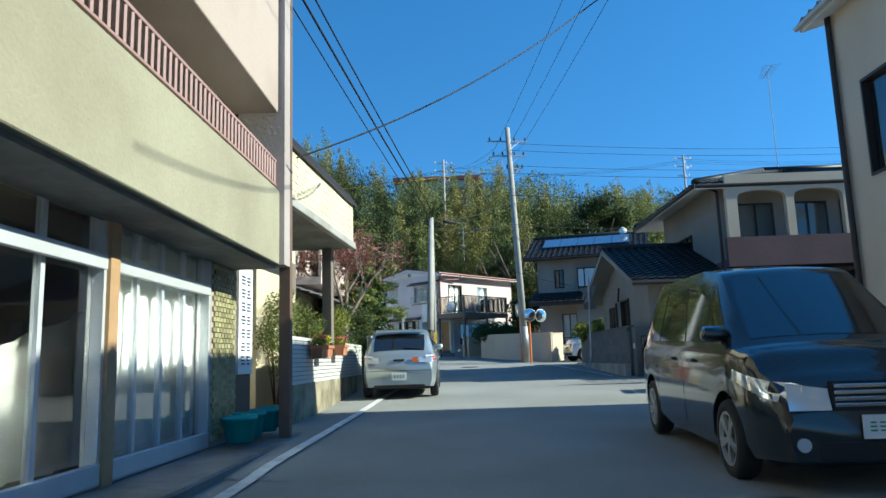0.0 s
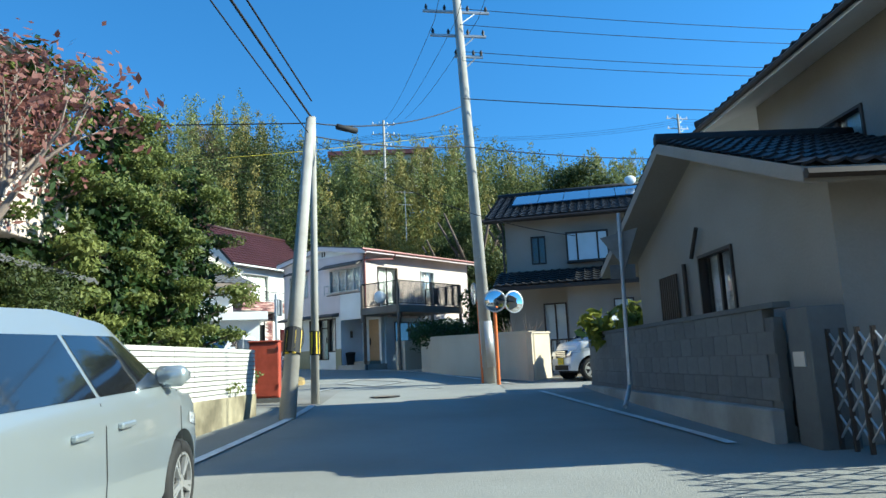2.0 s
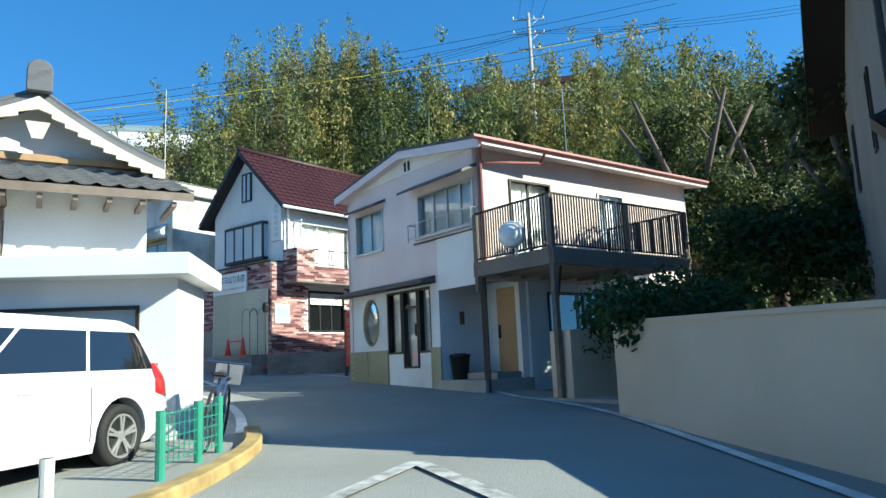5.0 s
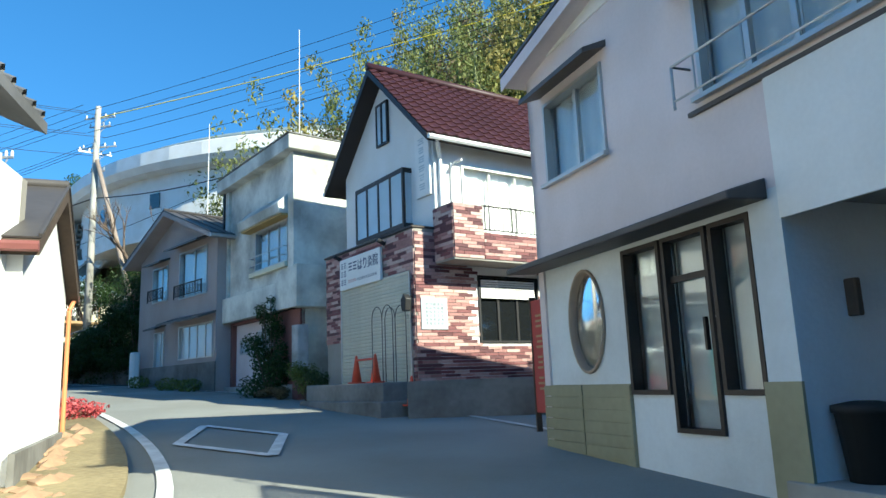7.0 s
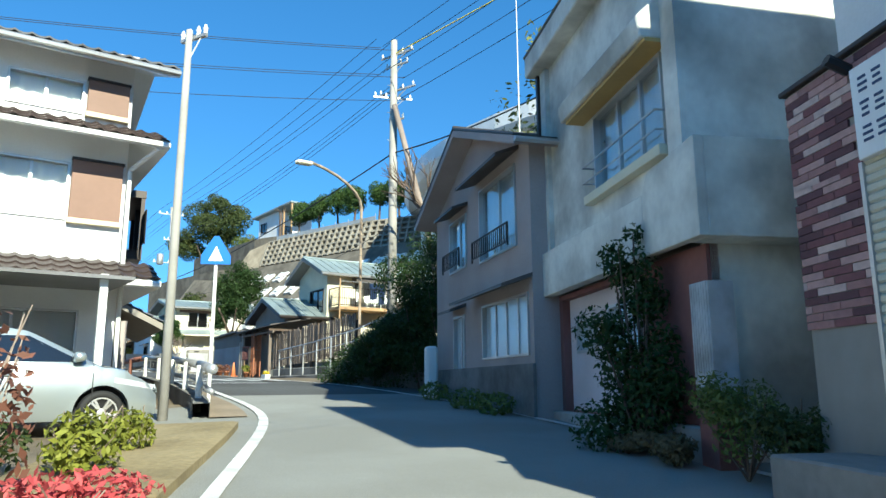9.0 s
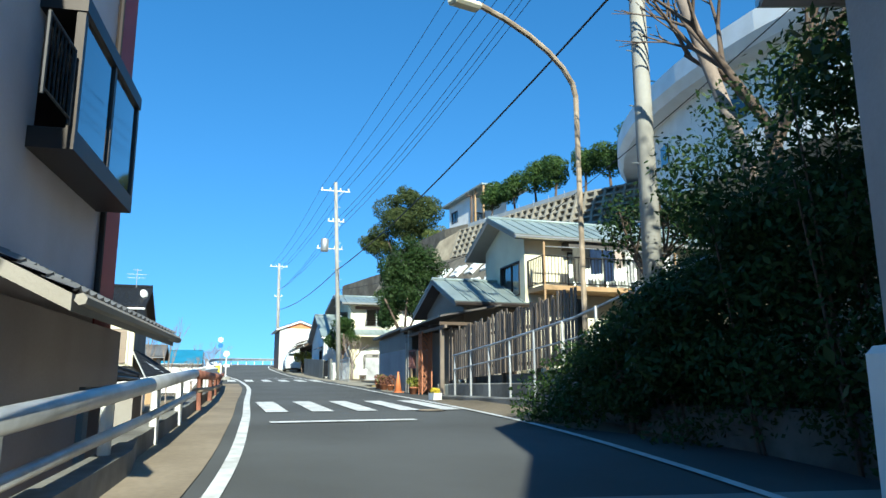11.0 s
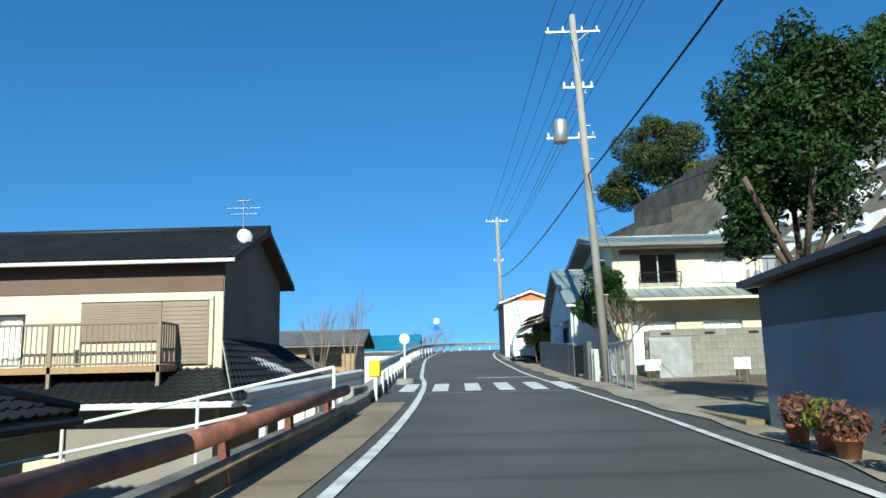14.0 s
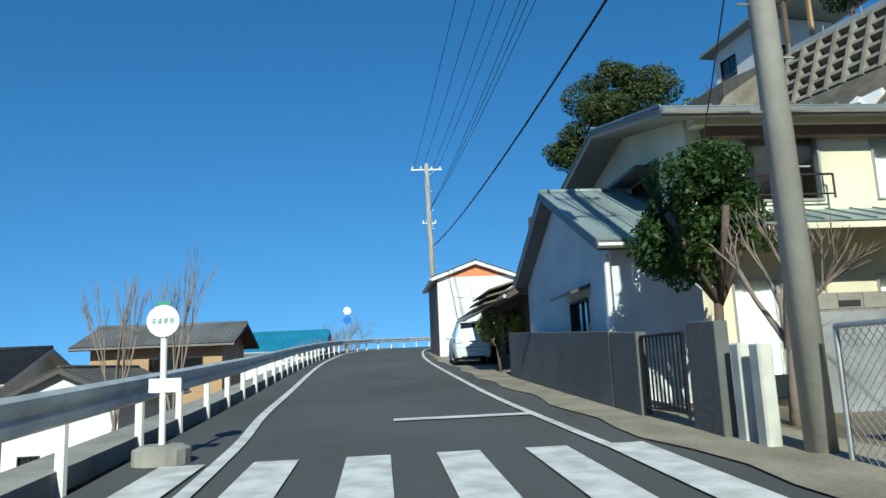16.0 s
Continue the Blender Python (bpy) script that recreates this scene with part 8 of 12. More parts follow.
# ---------------- the concrete house and the brown house ----------------
def build_concrete_house():
    L, R = (-19.435, 56.266), (-14.337, 53.919)
    z = 2.35
    w, D, H, U = span(L, R), 7.0, 6.55, 0.2
    W = w - 0.42
    ob = thing("concrete_house", "streaked cream concrete house with a flat roof and red lower front", "house", front(L, R, z))
    bm = B()
    wall_bm(bm, W, H - 2.35, [(2.4, 4.68, 1.2, 2.4)], 0.15, (0, U), z0=2.35)
    parts("wall", bm, "concwall", ob)
    window(ob, 2.4, 4.68, 3.55, 4.75, (0, U), panes=3, frame_mat="alu", curtain="curtain")
    bm = B()
    tube(bm, (2.3, U - 0.18, 3.95), (4.75, U - 0.18, 3.95), 0.018, n=6)
    tube(bm, (2.3, U - 0.18, 3.7), (4.75, U - 0.18, 3.7), 0.014, n=6)
    for x in (2.3, 4.75):
        tube(bm, (x, U, 3.95), (x, U - 0.18, 3.95), 0.014, n=6)
        tube(bm, (x, U, 3.7), (x, U - 0.18, 3.7), 0.014, n=6)
    part("window_bar", bm, "galv", ob)
    # corner pilaster and frame round the recessed window field
    bm = B()
    bx(bm, W - 0.34, W, U - 0.09, U - 0.001, 2.95, H)
    bx(bm, 0, 0.3, U - 0.09, U - 0.001, 2.95, H)
    parts("pilaster", bm, "concwall", ob)
    bm = B()
    prism(bm, [(U - 0.36, 4.84), (U - 0.4, 5.12), (U - 0.1, 5.42), (U - 0.001, 5.42), (U - 0.001, 4.84)], "x", 1.85, W - 0.34)
    part("window_hood", bm, "concwall", ob, bevel=0.02)
    bm = B()
    bx(bm, 1.95, W - 0.34, U - 0.3, U - 0.001, 4.79, 4.84)
    part("hood_lining", bm, "ochre_trim", ob, "ochre painted lining")
    bm = B()
    bx(bm, 2.2, 4.75, U - 0.15, U - 0.001, 3.38, 3.52)
    part("window_ledge", bm, "creamlight", ob, bevel=0.01)
    # smooth band that grows into the balcony parapet round the corner
    bm = B()
    bx(bm, -0.08, 4.3, 0, U - 0.001, 2.2, 2.98)
    part("band", bm, "concwall", ob, bevel=0.01)
    bm = B()
    prism(bm, [(4.3, 2.2), (w, 2.2), (w, 3.32), (4.46, 3.22), (4.3, 2.98)], "y", 0, 0.12)
    bx(bm, w - 0.12, w, 0.12, 2.6, 2.2, 3.32)
    bx(bm, W, w - 0.12, 0.12, 2.6, 2.2, 2.34)
    part("balcony", bm, "concwall", ob, bevel=0.01)
    bm = B()
    bx(bm, -0.22, W + 0.2, U - 0.32, D + 0.2, H, H + 0.42)
    part("roof_slab", bm, "concwall", ob, bevel=0.02)
    bm = B()
    bx(bm, -0.24, W + 0.22, U - 0.34, D + 0.22, H + 0.42, H + 0.46)
    part("roof_edge", bm, "concrete_dark", ob)
    # the red-brown lower front, set back under the band
    bm = B()
    wall_bm(bm, W, 2.7, [(0.3, 3.5, 0.72, 2.62)], 0.15, (0, 0.3), z0=-0.5)
    part("wall", bm, "redbrown", ob)
    bm = B()
    wall_bm(bm, 3.2, 1.9, [(0.35, 1.15, 0.95, 1.45), (1.75, 2.95, 0.62, 1.62)], 0.1, (0.3, 0.44), z0=0.22)
    part("infill", bm, "pinkgrey", ob)
    window(ob, 0.65, 1.45, 1.17, 1.67, (0, 0.44), panes=2, glass="frost")
    window(ob, 2.05, 3.25, 0.84, 1.84, (0, 0.44), panes=2, glass="frost", frame_mat="alu_white")
    bm = B()
    bx(bm, -0.02, W + 0.1, 0.1, 0.299, -0.5, 0.2)
    part("front_step", bm, "concrete", ob, bevel=0.02)
    bm = B()
    wall_bm(bm, D, H + 0.5, [], 0.15, (W, U + 0.151), (0, 1), (-1, 0), z0=-0.5)
    wall_bm(bm, D - 0.4, H + 0.5, [], 0.15, (0, D), (0, -1), (1, 0), z0=-0.5)
    wall_bm(bm, W, H + 0.5, [], 0.15, (W, D + 0.4), (-1, 0), (0, -1), z0=-0.5)
    parts("wall", bm, "concwall", ob)
    bm = B()
    bx(bm, 0.2, W - 0.2, 0.65, D - 0.2, 2.3, 2.4)
    bx(bm, 0.2, W - 0.2, 3.0, 3.1, 0, H - 0.1)
    part("inner_floor", bm, "room", ob)
    # ribbed pale sheet round the corner column, on its red base
    bm = B()
    bx(bm, w - 0.36, w - 0.02, 0.05, 0.35, -0.4, 0.55)
    part("column_base", bm, "redbrown", ob)
    bm = B()
    for k in range(7):
        bx(bm, w - 0.36 + k * 0.05, w - 0.33 + k * 0.05, 0.035, 0.05, 0.55, 1.72)
    bx(bm, w - 0.37, w - 0.01, 0.051, 0.34, 0.55, 1.72)
    parts("column_sheet", bm, "metal_shed_pale", ob, "pale ribbed metal sheet")
    bm = B()
    bx(bm, -0.12, -0.02, U - 0.14, U, 0, H)
    part("downpipe", bm, "bronze", ob)
    m0 = front(L, R, z)
    p = m0 @ Vector((4.35, -0.15, 0.0))
    sh = thing("climbing_shrub", "overgrown dark green shrub against the red house front", "shrub", Matrix.Translation(p))
    bm = B()
    rng = random.Random(91)
    bl = []
    for k in range(26):
        t = k / 25
        q = Vector((rng.uniform(-.5, .45) * (1 - 0.45 * t) - 0.25 * t, rng.uniform(-.35, .3), 0.15 + 2.35 * t))
        tube(bm, (q.x * 0.2, q.y * 0.2, 0), q, 0.02, 0.008, n=4, cap=False)
        r = rng.uniform(0.2, 0.36) * (1.25 - 0.6 * t)
        bl.append((*q, r, r, r * 0.9))
    part("stem", bm, "bark", sh)
    leaf_cloud("foliage", bl, 7500, 0.04, "leaf_dark", sh, seed=91, shell=0.3)
    for k, (x, y, h, r, mt) in enumerate(((6.15, 0.0, 1.0, 0.42, "leaf_yew"), (6.75, 0.1, 0.85, 0.4, "leaf_wood"), (5.2, -0.3, 0.35, 0.3, "leaf_drybrush"), (4.4, -0.4, 0.3, 0.3, "leaf_drybrush"))):
        p = m0 @ Vector((x, y, 0))
        sh = thing("wild_shrub", "wild roadside shrub in the shade between two houses", "shrub", Matrix.Translation((p.x, p.y, gz(p.x, p.y))), "wild shrubs")
        bm = B()
        for q in range(8):
            tube(bm, (0, 0, 0), (rng.uniform(-r, r), rng.uniform(-r, r), h * rng.uniform(0.5, 0.95)), 0.012, 0.005, n=4, cap=False)
        part("stem", bm, "bark", sh)
        leaf_cloud("foliage", [(rng.uniform(-r, r) * 0.7, rng.uniform(-r, r) * 0.6, h * rng.uniform(0.25, 0.8), r * 0.5, r * 0.5, h * 0.22) for q in range(9)], 2600, 0.028, mt, sh, seed=k + 200, shell=0.3)


M["ochre_trim"] = mat("ochre_paint", (0.5, 0.36, 0.14), 0.7, vary=0.1, scale=12, bump=0.1, stain=0.25)
M["metal_shed_pale"] = mat("pale_ribbed_sheet", (0.55, 0.57, 0.58), 0.5, 0.3, vary=0.1, scale=9, bump=0.05, stain=0.35, stain_scale=3)
M["leaf_drybrush"] = leaf_mat("dry_brush_twig", (0.09, 0.065, 0.035), (0.26, 0.2, 0.1))
M["redbrown"] = mat("red_brown_plaster", (0.25, 0.11, 0.095), 0.8, vary=0.15, scale=12, bump=0.2, stain=0.3)
build_concrete_house()


def build_brown_house():
    L, R = (-25.6, 58.1), (-19.35, 56.0)
    z = 2.62
    w, D, H = span(L, R), 7.0, 4.95
    s = w / 6.6
    ob = house("brown_house", "taupe two-storey house with a gabled front and window hoods", L, R, D, z, H, "taupe",
               {"front": [(1.3, 2.7, 3.1, 4.4, CUR), (3.7, 5.9, 3.0, 4.65, CUR), (3.8, 6.4, 0.9, 2.05, dict(glass="frost", panes=4)), (1.6, 2.5, 0.2, 2.0, dict(glass="frost", panes=2))]},
               dict(rise=1.25, ridge="y", over=0.5, cover="sheet", material="metal_dark", fascia="taupe"))
    hood(ob, 1.2, 2.8, 4.45, 0.4, 0.15, "metal_dark")
    hood(ob, 3.4, 6.1, 4.7, 0.5, 0.2, "metal_dark")
    hood(ob, 3.2, 6.6, 2.1, 0.6, 0.22, "metal_dark")
    hood(ob, 1.5, 2.6, 2.05, 0.4, 0.15, "metal_dark")
    railing(ob, (1.3, -0.2, 3.1), (2.7, -0.2, 3.1), 0.45, 0.12, "iron")
    railing(ob, (3.7, -0.2, 3.0), (5.9, -0.2, 3.0), 0.45, 0.12, "iron")
    bm = B()
    bx(bm, -0.05, w + 0.05, -0.06, -0.001, -0.4, 0.75)
    part("plinth", bm, "concrete_dark", ob)
    bm = B()
    bx(bm, 0.5, 0.85, -0.5, -0.2, -0.1, 1.35)
    solo("gas_cylinder", bm, "white_paint", "pale grey gas cylinder box beside the house", "gas cylinder", front(L, R, z), bevel=0.06)
    p = front(L, R, z)
    for k, (x, y) in enumerate(((1.6, -0.5), (4.5, -0.6), (5.8, -0.5))):
        q = p @ Vector((x, y, 0))
        sh = thing("wild_shrub", "low weeds growing along the house front", "shrub", Matrix.Translation((q.x, q.y, gz(q.x, q.y))), "wild shrubs")
        leaf_cloud("foliage", [(0, 0, 0.2, 0.5, 0.3, 0.22)], 400, 0.05, "leaf_yew", sh, seed=k + 220)


build_brown_house()


# ---------------- the bend, left side ----------------
def build_left_bend():
    L, R = (-9.3, 43.75), (-12.35, 46.25)
    ob = house("low_white_house", "low white house with a rusty metal eave by the bend", L, R, 5, 1.75, 2.35, "white", {}, dict(rise=1.0, ridge="y", over=0.16, cover="sheet", material="metal_dark", fascia="wood_dark", gutter="metal_red"))
    w = span(L, R)
    bm = B()
    pipe(bm, [(w + 0.12, -0.12, 2.2), (w + 0.03, -0.05, 2.0), (w + 0.03, -0.05, 0.05)], 0.032, 8)
    part("downpipe", bm, "cone2", ob, "faded orange downpipe")
    bm = B()
    bx(bm, -0.1, w + 0.1, -0.06, -0.001, -0.4, 0.22)
    part("plinth", bm, "concrete_dark", ob)
    bm = B()
    bx(bm, 0, 0.5, 0, 0.5, 0, 1.15)
    solo("teal_locker", bm, "teal", "teal plastic outdoor locker at the house corner", "locker", front((-12.6, 46.3), (-12.95, 46.65), 1.85), bevel=0.03)
    # rocks and soil bed at the kerb
    for k in range(26):
        rng = random.Random(k)
        x, y = -8.2 - k * 0.19 + rng.uniform(-.2, .2), 43.3 + k * 0.145 + rng.uniform(-.25, .1)
        bm = B()
        bmesh.ops.create_icosphere(bm, subdivisions=1, radius=rng.uniform(0.1, 0.22))
        for v in bm.verts:
            v.co *= rng.uniform(0.75, 1.2)
            v.co.z *= 0.6
        solo("kerb_rock", bm, "rockred", "rough reddish stone edging the soil bed", "rock", Matrix.Translation((x, y, gz(x, y) + 0.05)), group="edging stones")


M["rockred"] = mat("reddish_stone", (0.4, 0.26, 0.16), 0.9, vary=0.25, scale=9, bump=0.5, stain=0.3)
build_left_bend()


M["shutter_plain"] = mat("brown_painted_steel", (0.23, 0.13, 0.09), 0.55, vary=0.06, scale=9, bump=0.03, stain=0.15)
M["tile_brown"] = mat("dark_brown_roof_tile", (0.07, 0.05, 0.045), 0.5, vary=0.25, scale=18, bump=0.15, stain=0.3)


def build_three_storey():
    L, R = (-25.0, 40.5), (-25.0, 50.05)
    z = 2.45
    w, D = span(L, R), 3.8
    H = 7.3
    wins = []
    for x in (3.2, 7.3):
        wins += [(x, x + 1.35, 5.93, 6.62, dict(curtain="curtain", panes=2)), (x - 0.1, x + 1.22, 3.74, 4.9, dict(curtain="curtain", panes=2)), (x - 0.6, x + 1.6, 0.3, 2.0, dict(curtain="curtain", panes=2))]
    ob = house("three_storey_house", "white three-storey house with brown shutters and tiled eaves", L, R, D, z, H, "white", {"front": wins, "right": [(1, 2.6, 3.8, 5, CUR)]}, dict(rise=0.75, ridge="x", over=0.75, material="tile_grey", fascia="white_paint"))
    for x in (4.45, 8.55):
        for a, b, dx in ((5.9, 6.66, 0.15), (3.7, 4.95, 0.0)):
            bm = B()
            bx(bm, x + dx, x + 0.92, -0.12, -0.002, a + 0.08, b)
            sh = part("shutter_box", bm, "shutter_plain", ob, "plain brown shutter box", bevel=0.008)
            bm = B()
            bx(bm, x + dx - 0.02, x + 0.94, -0.14, -0.002, a - 0.02, a + 0.078)
            part("bottom_rail", bm, "cream", sh)
            bm = B()
            bx(bm, x + dx - 0.02, x + 0.94, -0.14, -0.002, b + 0.002, b + 0.05)
            part("top_rail", bm, "bronze", sh)
    for zz in (5.35, 2.55):
        bm = B()
        slab(bm, [(-0.6, -0.9, zz), (w + 0.6, -0.9, zz), (w + 0.6, 0, zz + 0.42), (-0.6, 0, zz + 0.42)], 0.14)
        slab(bm, [(w + 0.6, -0.9, zz), (w + 0.6, D, zz), (w, D, zz + 0.42), (w, 0, zz + 0.42)], 0.14)
        e = part("eave", bm, "white_paint", ob)
        bm = B()
        slope(bm, (-0.6, -0.9, zz + 0.02), (w + 0.6, -0.9, zz + 0.02), (w + 0.6, 0, zz + 0.44), (-0.6, 0, zz + 0.44), "tile")
        slope(bm, (w + 0.6, -0.9, zz + 0.02), (w + 0.6, D, zz + 0.02), (w, D, zz + 0.44), (w, 0, zz + 0.44), "tile")
        part("roof_tiles", bm, "tile_brown", e)
        bm = B()
        tube(bm, (-0.6, -0.98, zz - 0.08), (w + 0.6, -0.98, zz - 0.08), 0.06, n=6)
        part("gutter", bm, "white_paint", e)
    bm = B()
    pipe(bm, [(w + 0.4, -0.9, 5.2), (w + 0.05, -0.08, 4.9), (w + 0.05, -0.08, 0.1)], 0.045, 8)
    part("downpipe", bm, "white_paint", ob)
    bm = B()
    for x in (5.3, 8.9):
        bx(bm, x, x + 0.12, -2.4, -2.28, 0, 2.4)
    parts("porch_post", bm, "white_paint", ob)
    bm = B()
    prism(bm, [(-2.6, 2.3), (-2.6, 2.36), (-0.01, 2.5), (-0.01, 2.4)], "x", 4.5, 9.4)
    part("porch_roof", bm, "tile_grey", ob)
    bm = B()
    tube(bm, (1.0, 3.7, 7.9), (1.0, 3.7, 8.5), 0.08, n=8)
    part("ridge_finial", bm, "bronze", ob)
    car("parked_car", "pale silver car parked under the porch", Matrix.Translation((-21.45, 47.9, gz(-20, 49.5))) @ pose(0, 0, 0, 0, 0, 2), 4.2, 1.7, 1.5, 0.95, 0.9, "silver_car",
        [(-1.9, 0.93), (-1.5, 1.4), (-1.1, 1.49), (-0.2, 1.5), (0.4, 1.43), (1.3, 0.93)], wheel=0.3)


build_three_storey()

# roadside bed: dry stalks, red flowers, yellow bush
for k, (x, y, h, r, mt, n, lab) in enumerate(((-14.3, 46.9, 1.3, 0.55, "leaf_dry", 900, "tangle of withered brown stalks beside the road"), (-15.2, 47.5, 1.5, 0.5, "leaf_dry", 900, "tangle of withered brown stalks beside the road"),
                                              (-15.7, 48.35, 0.35, 0.6, "flower_red", 900, "bed of low red foliage at the kerb"), (-14.6, 47.9, 0.35, 0.55, "flower_red", 800, "bed of low red foliage at the kerb"),
                                              (-17.2, 48.6, 0.62, 0.34, "leaf_lime", 800, "yellow-green bush beside the kerb"), (-18.5, 49.2, 0.5, 0.32, "leaf_lime", 600, "yellow-green bush beside the kerb"), (-16.4, 47.3, 0.6, 0.5, "leaf_wood", 900, "dense dull green shrub in the roadside bed"), (-13.6, 46.2, 1.2, 0.5, "leaf_wood", 900, "dense dull green shrub in the roadside bed"), (-18.0, 47.8, 0.5, 0.45, "leaf_wood", 800, "dense dull green shrub in the roadside bed"))):
    sh = thing("bed_plant", lab, "plant", Matrix.Translation((x, y, gz(x, y))), "roadside bed plants")
    bm = B()
    rng = random.Random(k + 300)
    for q in range(9):
        tube(bm, (rng.uniform(-.2, .2), rng.uniform(-.2, .2), 0), (rng.uniform(-r, r), rng.uniform(-r, r), h * rng.uniform(.6, 1.1)), 0.012, 0.005, n=3)
    parts("stem", bm, "bark_pale", sh)
    leaf_cloud("foliage", [(0, 0, h * 0.5, r, r, h * 0.5)] + [(rng.uniform(-r, r) * .6, rng.uniform(-r, r) * .6, h * rng.uniform(.4, .8), r * .5, r * .5, h * .3) for q in range(3)], n, 0.045, mt, sh, seed=k + 310)
bm = B()
ln = edge(LEFT_EDGE, -0.35, 0.8)
bed = [p for p in ln if -21 < p[0] < -7.5 and p[1] > 43]
solo_v, solo_f = [], []
for k, p in enumerate(bed):
    q = bed[min(k + 1, len(bed) - 1)] if k < len(bed) - 1 else p
    nx, ny = -(bed[min(k + 1, len(bed) - 1)][1] - bed[max(k - 1, 0)][1]), (bed[min(k + 1, len(bed) - 1)][0] - bed[max(k - 1, 0)][0])
    d = math.hypot(nx, ny)
    for o, hh in ((0, -0.05), (0.0, 0.09), (0.12, 0.1), (1.6, 0.06)):
        solo_v.append((p[0] + nx / d * o, p[1] + ny / d * o, p[2] + hh))
for k in range(len(bed) - 1):
    for c in range(3):
        solo_f.append((k * 4 + c, k * 4 + c + 1, (k + 1) * 4 + c + 1, (k + 1) * 4 + c))
bm.free()
raw("verge", solo_v, solo_f, "drygrass", "tan earth verge along the inside of the bend", "verge", "structure")

# crossing sign, slim pole, street lamp
sg = thing("crossing_sign", "blue five-sided crossing sign on a pale steel post", "road sign", Matrix.Translation((-24.6, 51.85, gz(-24.6, 51.8))) @ pose(0, 0, 0, 0, 0, 66))
bm = B()
tube(bm, (0, 0, -0.1), (0, 0, 3.5), 0.038, n=10)
part("post", bm, "white_paint", sg)
bm = B()
prism(bm, [(-0.3, 2.9), (0.3, 2.9), (0.3, 3.08), (0.05, 3.5), (-0.05, 3.5), (-0.3, 3.08)], "y", -0.06, -0.045)
f = part("sign_plate", bm, "blue_sign", sg, "blue enamelled plate")
bm = B()
prism(bm, [(-0.15, 2.97), (0.15, 2.97), (0.0, 3.29)], "y", -0.064, -0.061)
part("symbol", bm, "white_paint", f)
pole("slim_pole", "slim pale concrete pole beside the bend", -21.95, 50.37, gz(-22, 50.4), 6.7, 0.085, (0.1, 0.0), ((6.6, 0.3, 0.5, 0),), "poleconc", False)
lp = thing("street_lamp", "tall weathered tan street lamp with a long curved arm", "street lamp", Matrix.Translation((-34.5, 60.38, 3.6)))
bm = B()
pipe(bm, [(0, 0, -1.0), (0, 0, 3.4), (0, 0, 6.4)] + [(1.25 * (1 - math.cos(k * 0.2618)), -2.8 * (1 - math.cos(k * 0.2618)), 6.4 + 1.1 * math.sin(k * 0.2618)) for k in range(1, 7)], 0.06, 8)
part("post", bm, "rust_pale", lp)
bm = B()
bx(bm, -0.14, 0.14, -0.75, 0.0, -0.09, 0.06)
hd = part("lamp_head", bm, "creamlight", lp, bevel=0.05)
hd.matrix_basis = Matrix.Translation((1.22, -2.75, 7.45)) @ pose(0, 0, 0, 8, 0, 24)


M["footway"] = mat("tan_paving", (0.3, 0.24, 0.17), 0.9, vary=0.2, scale=14, bump=0.3, stain=0.3)


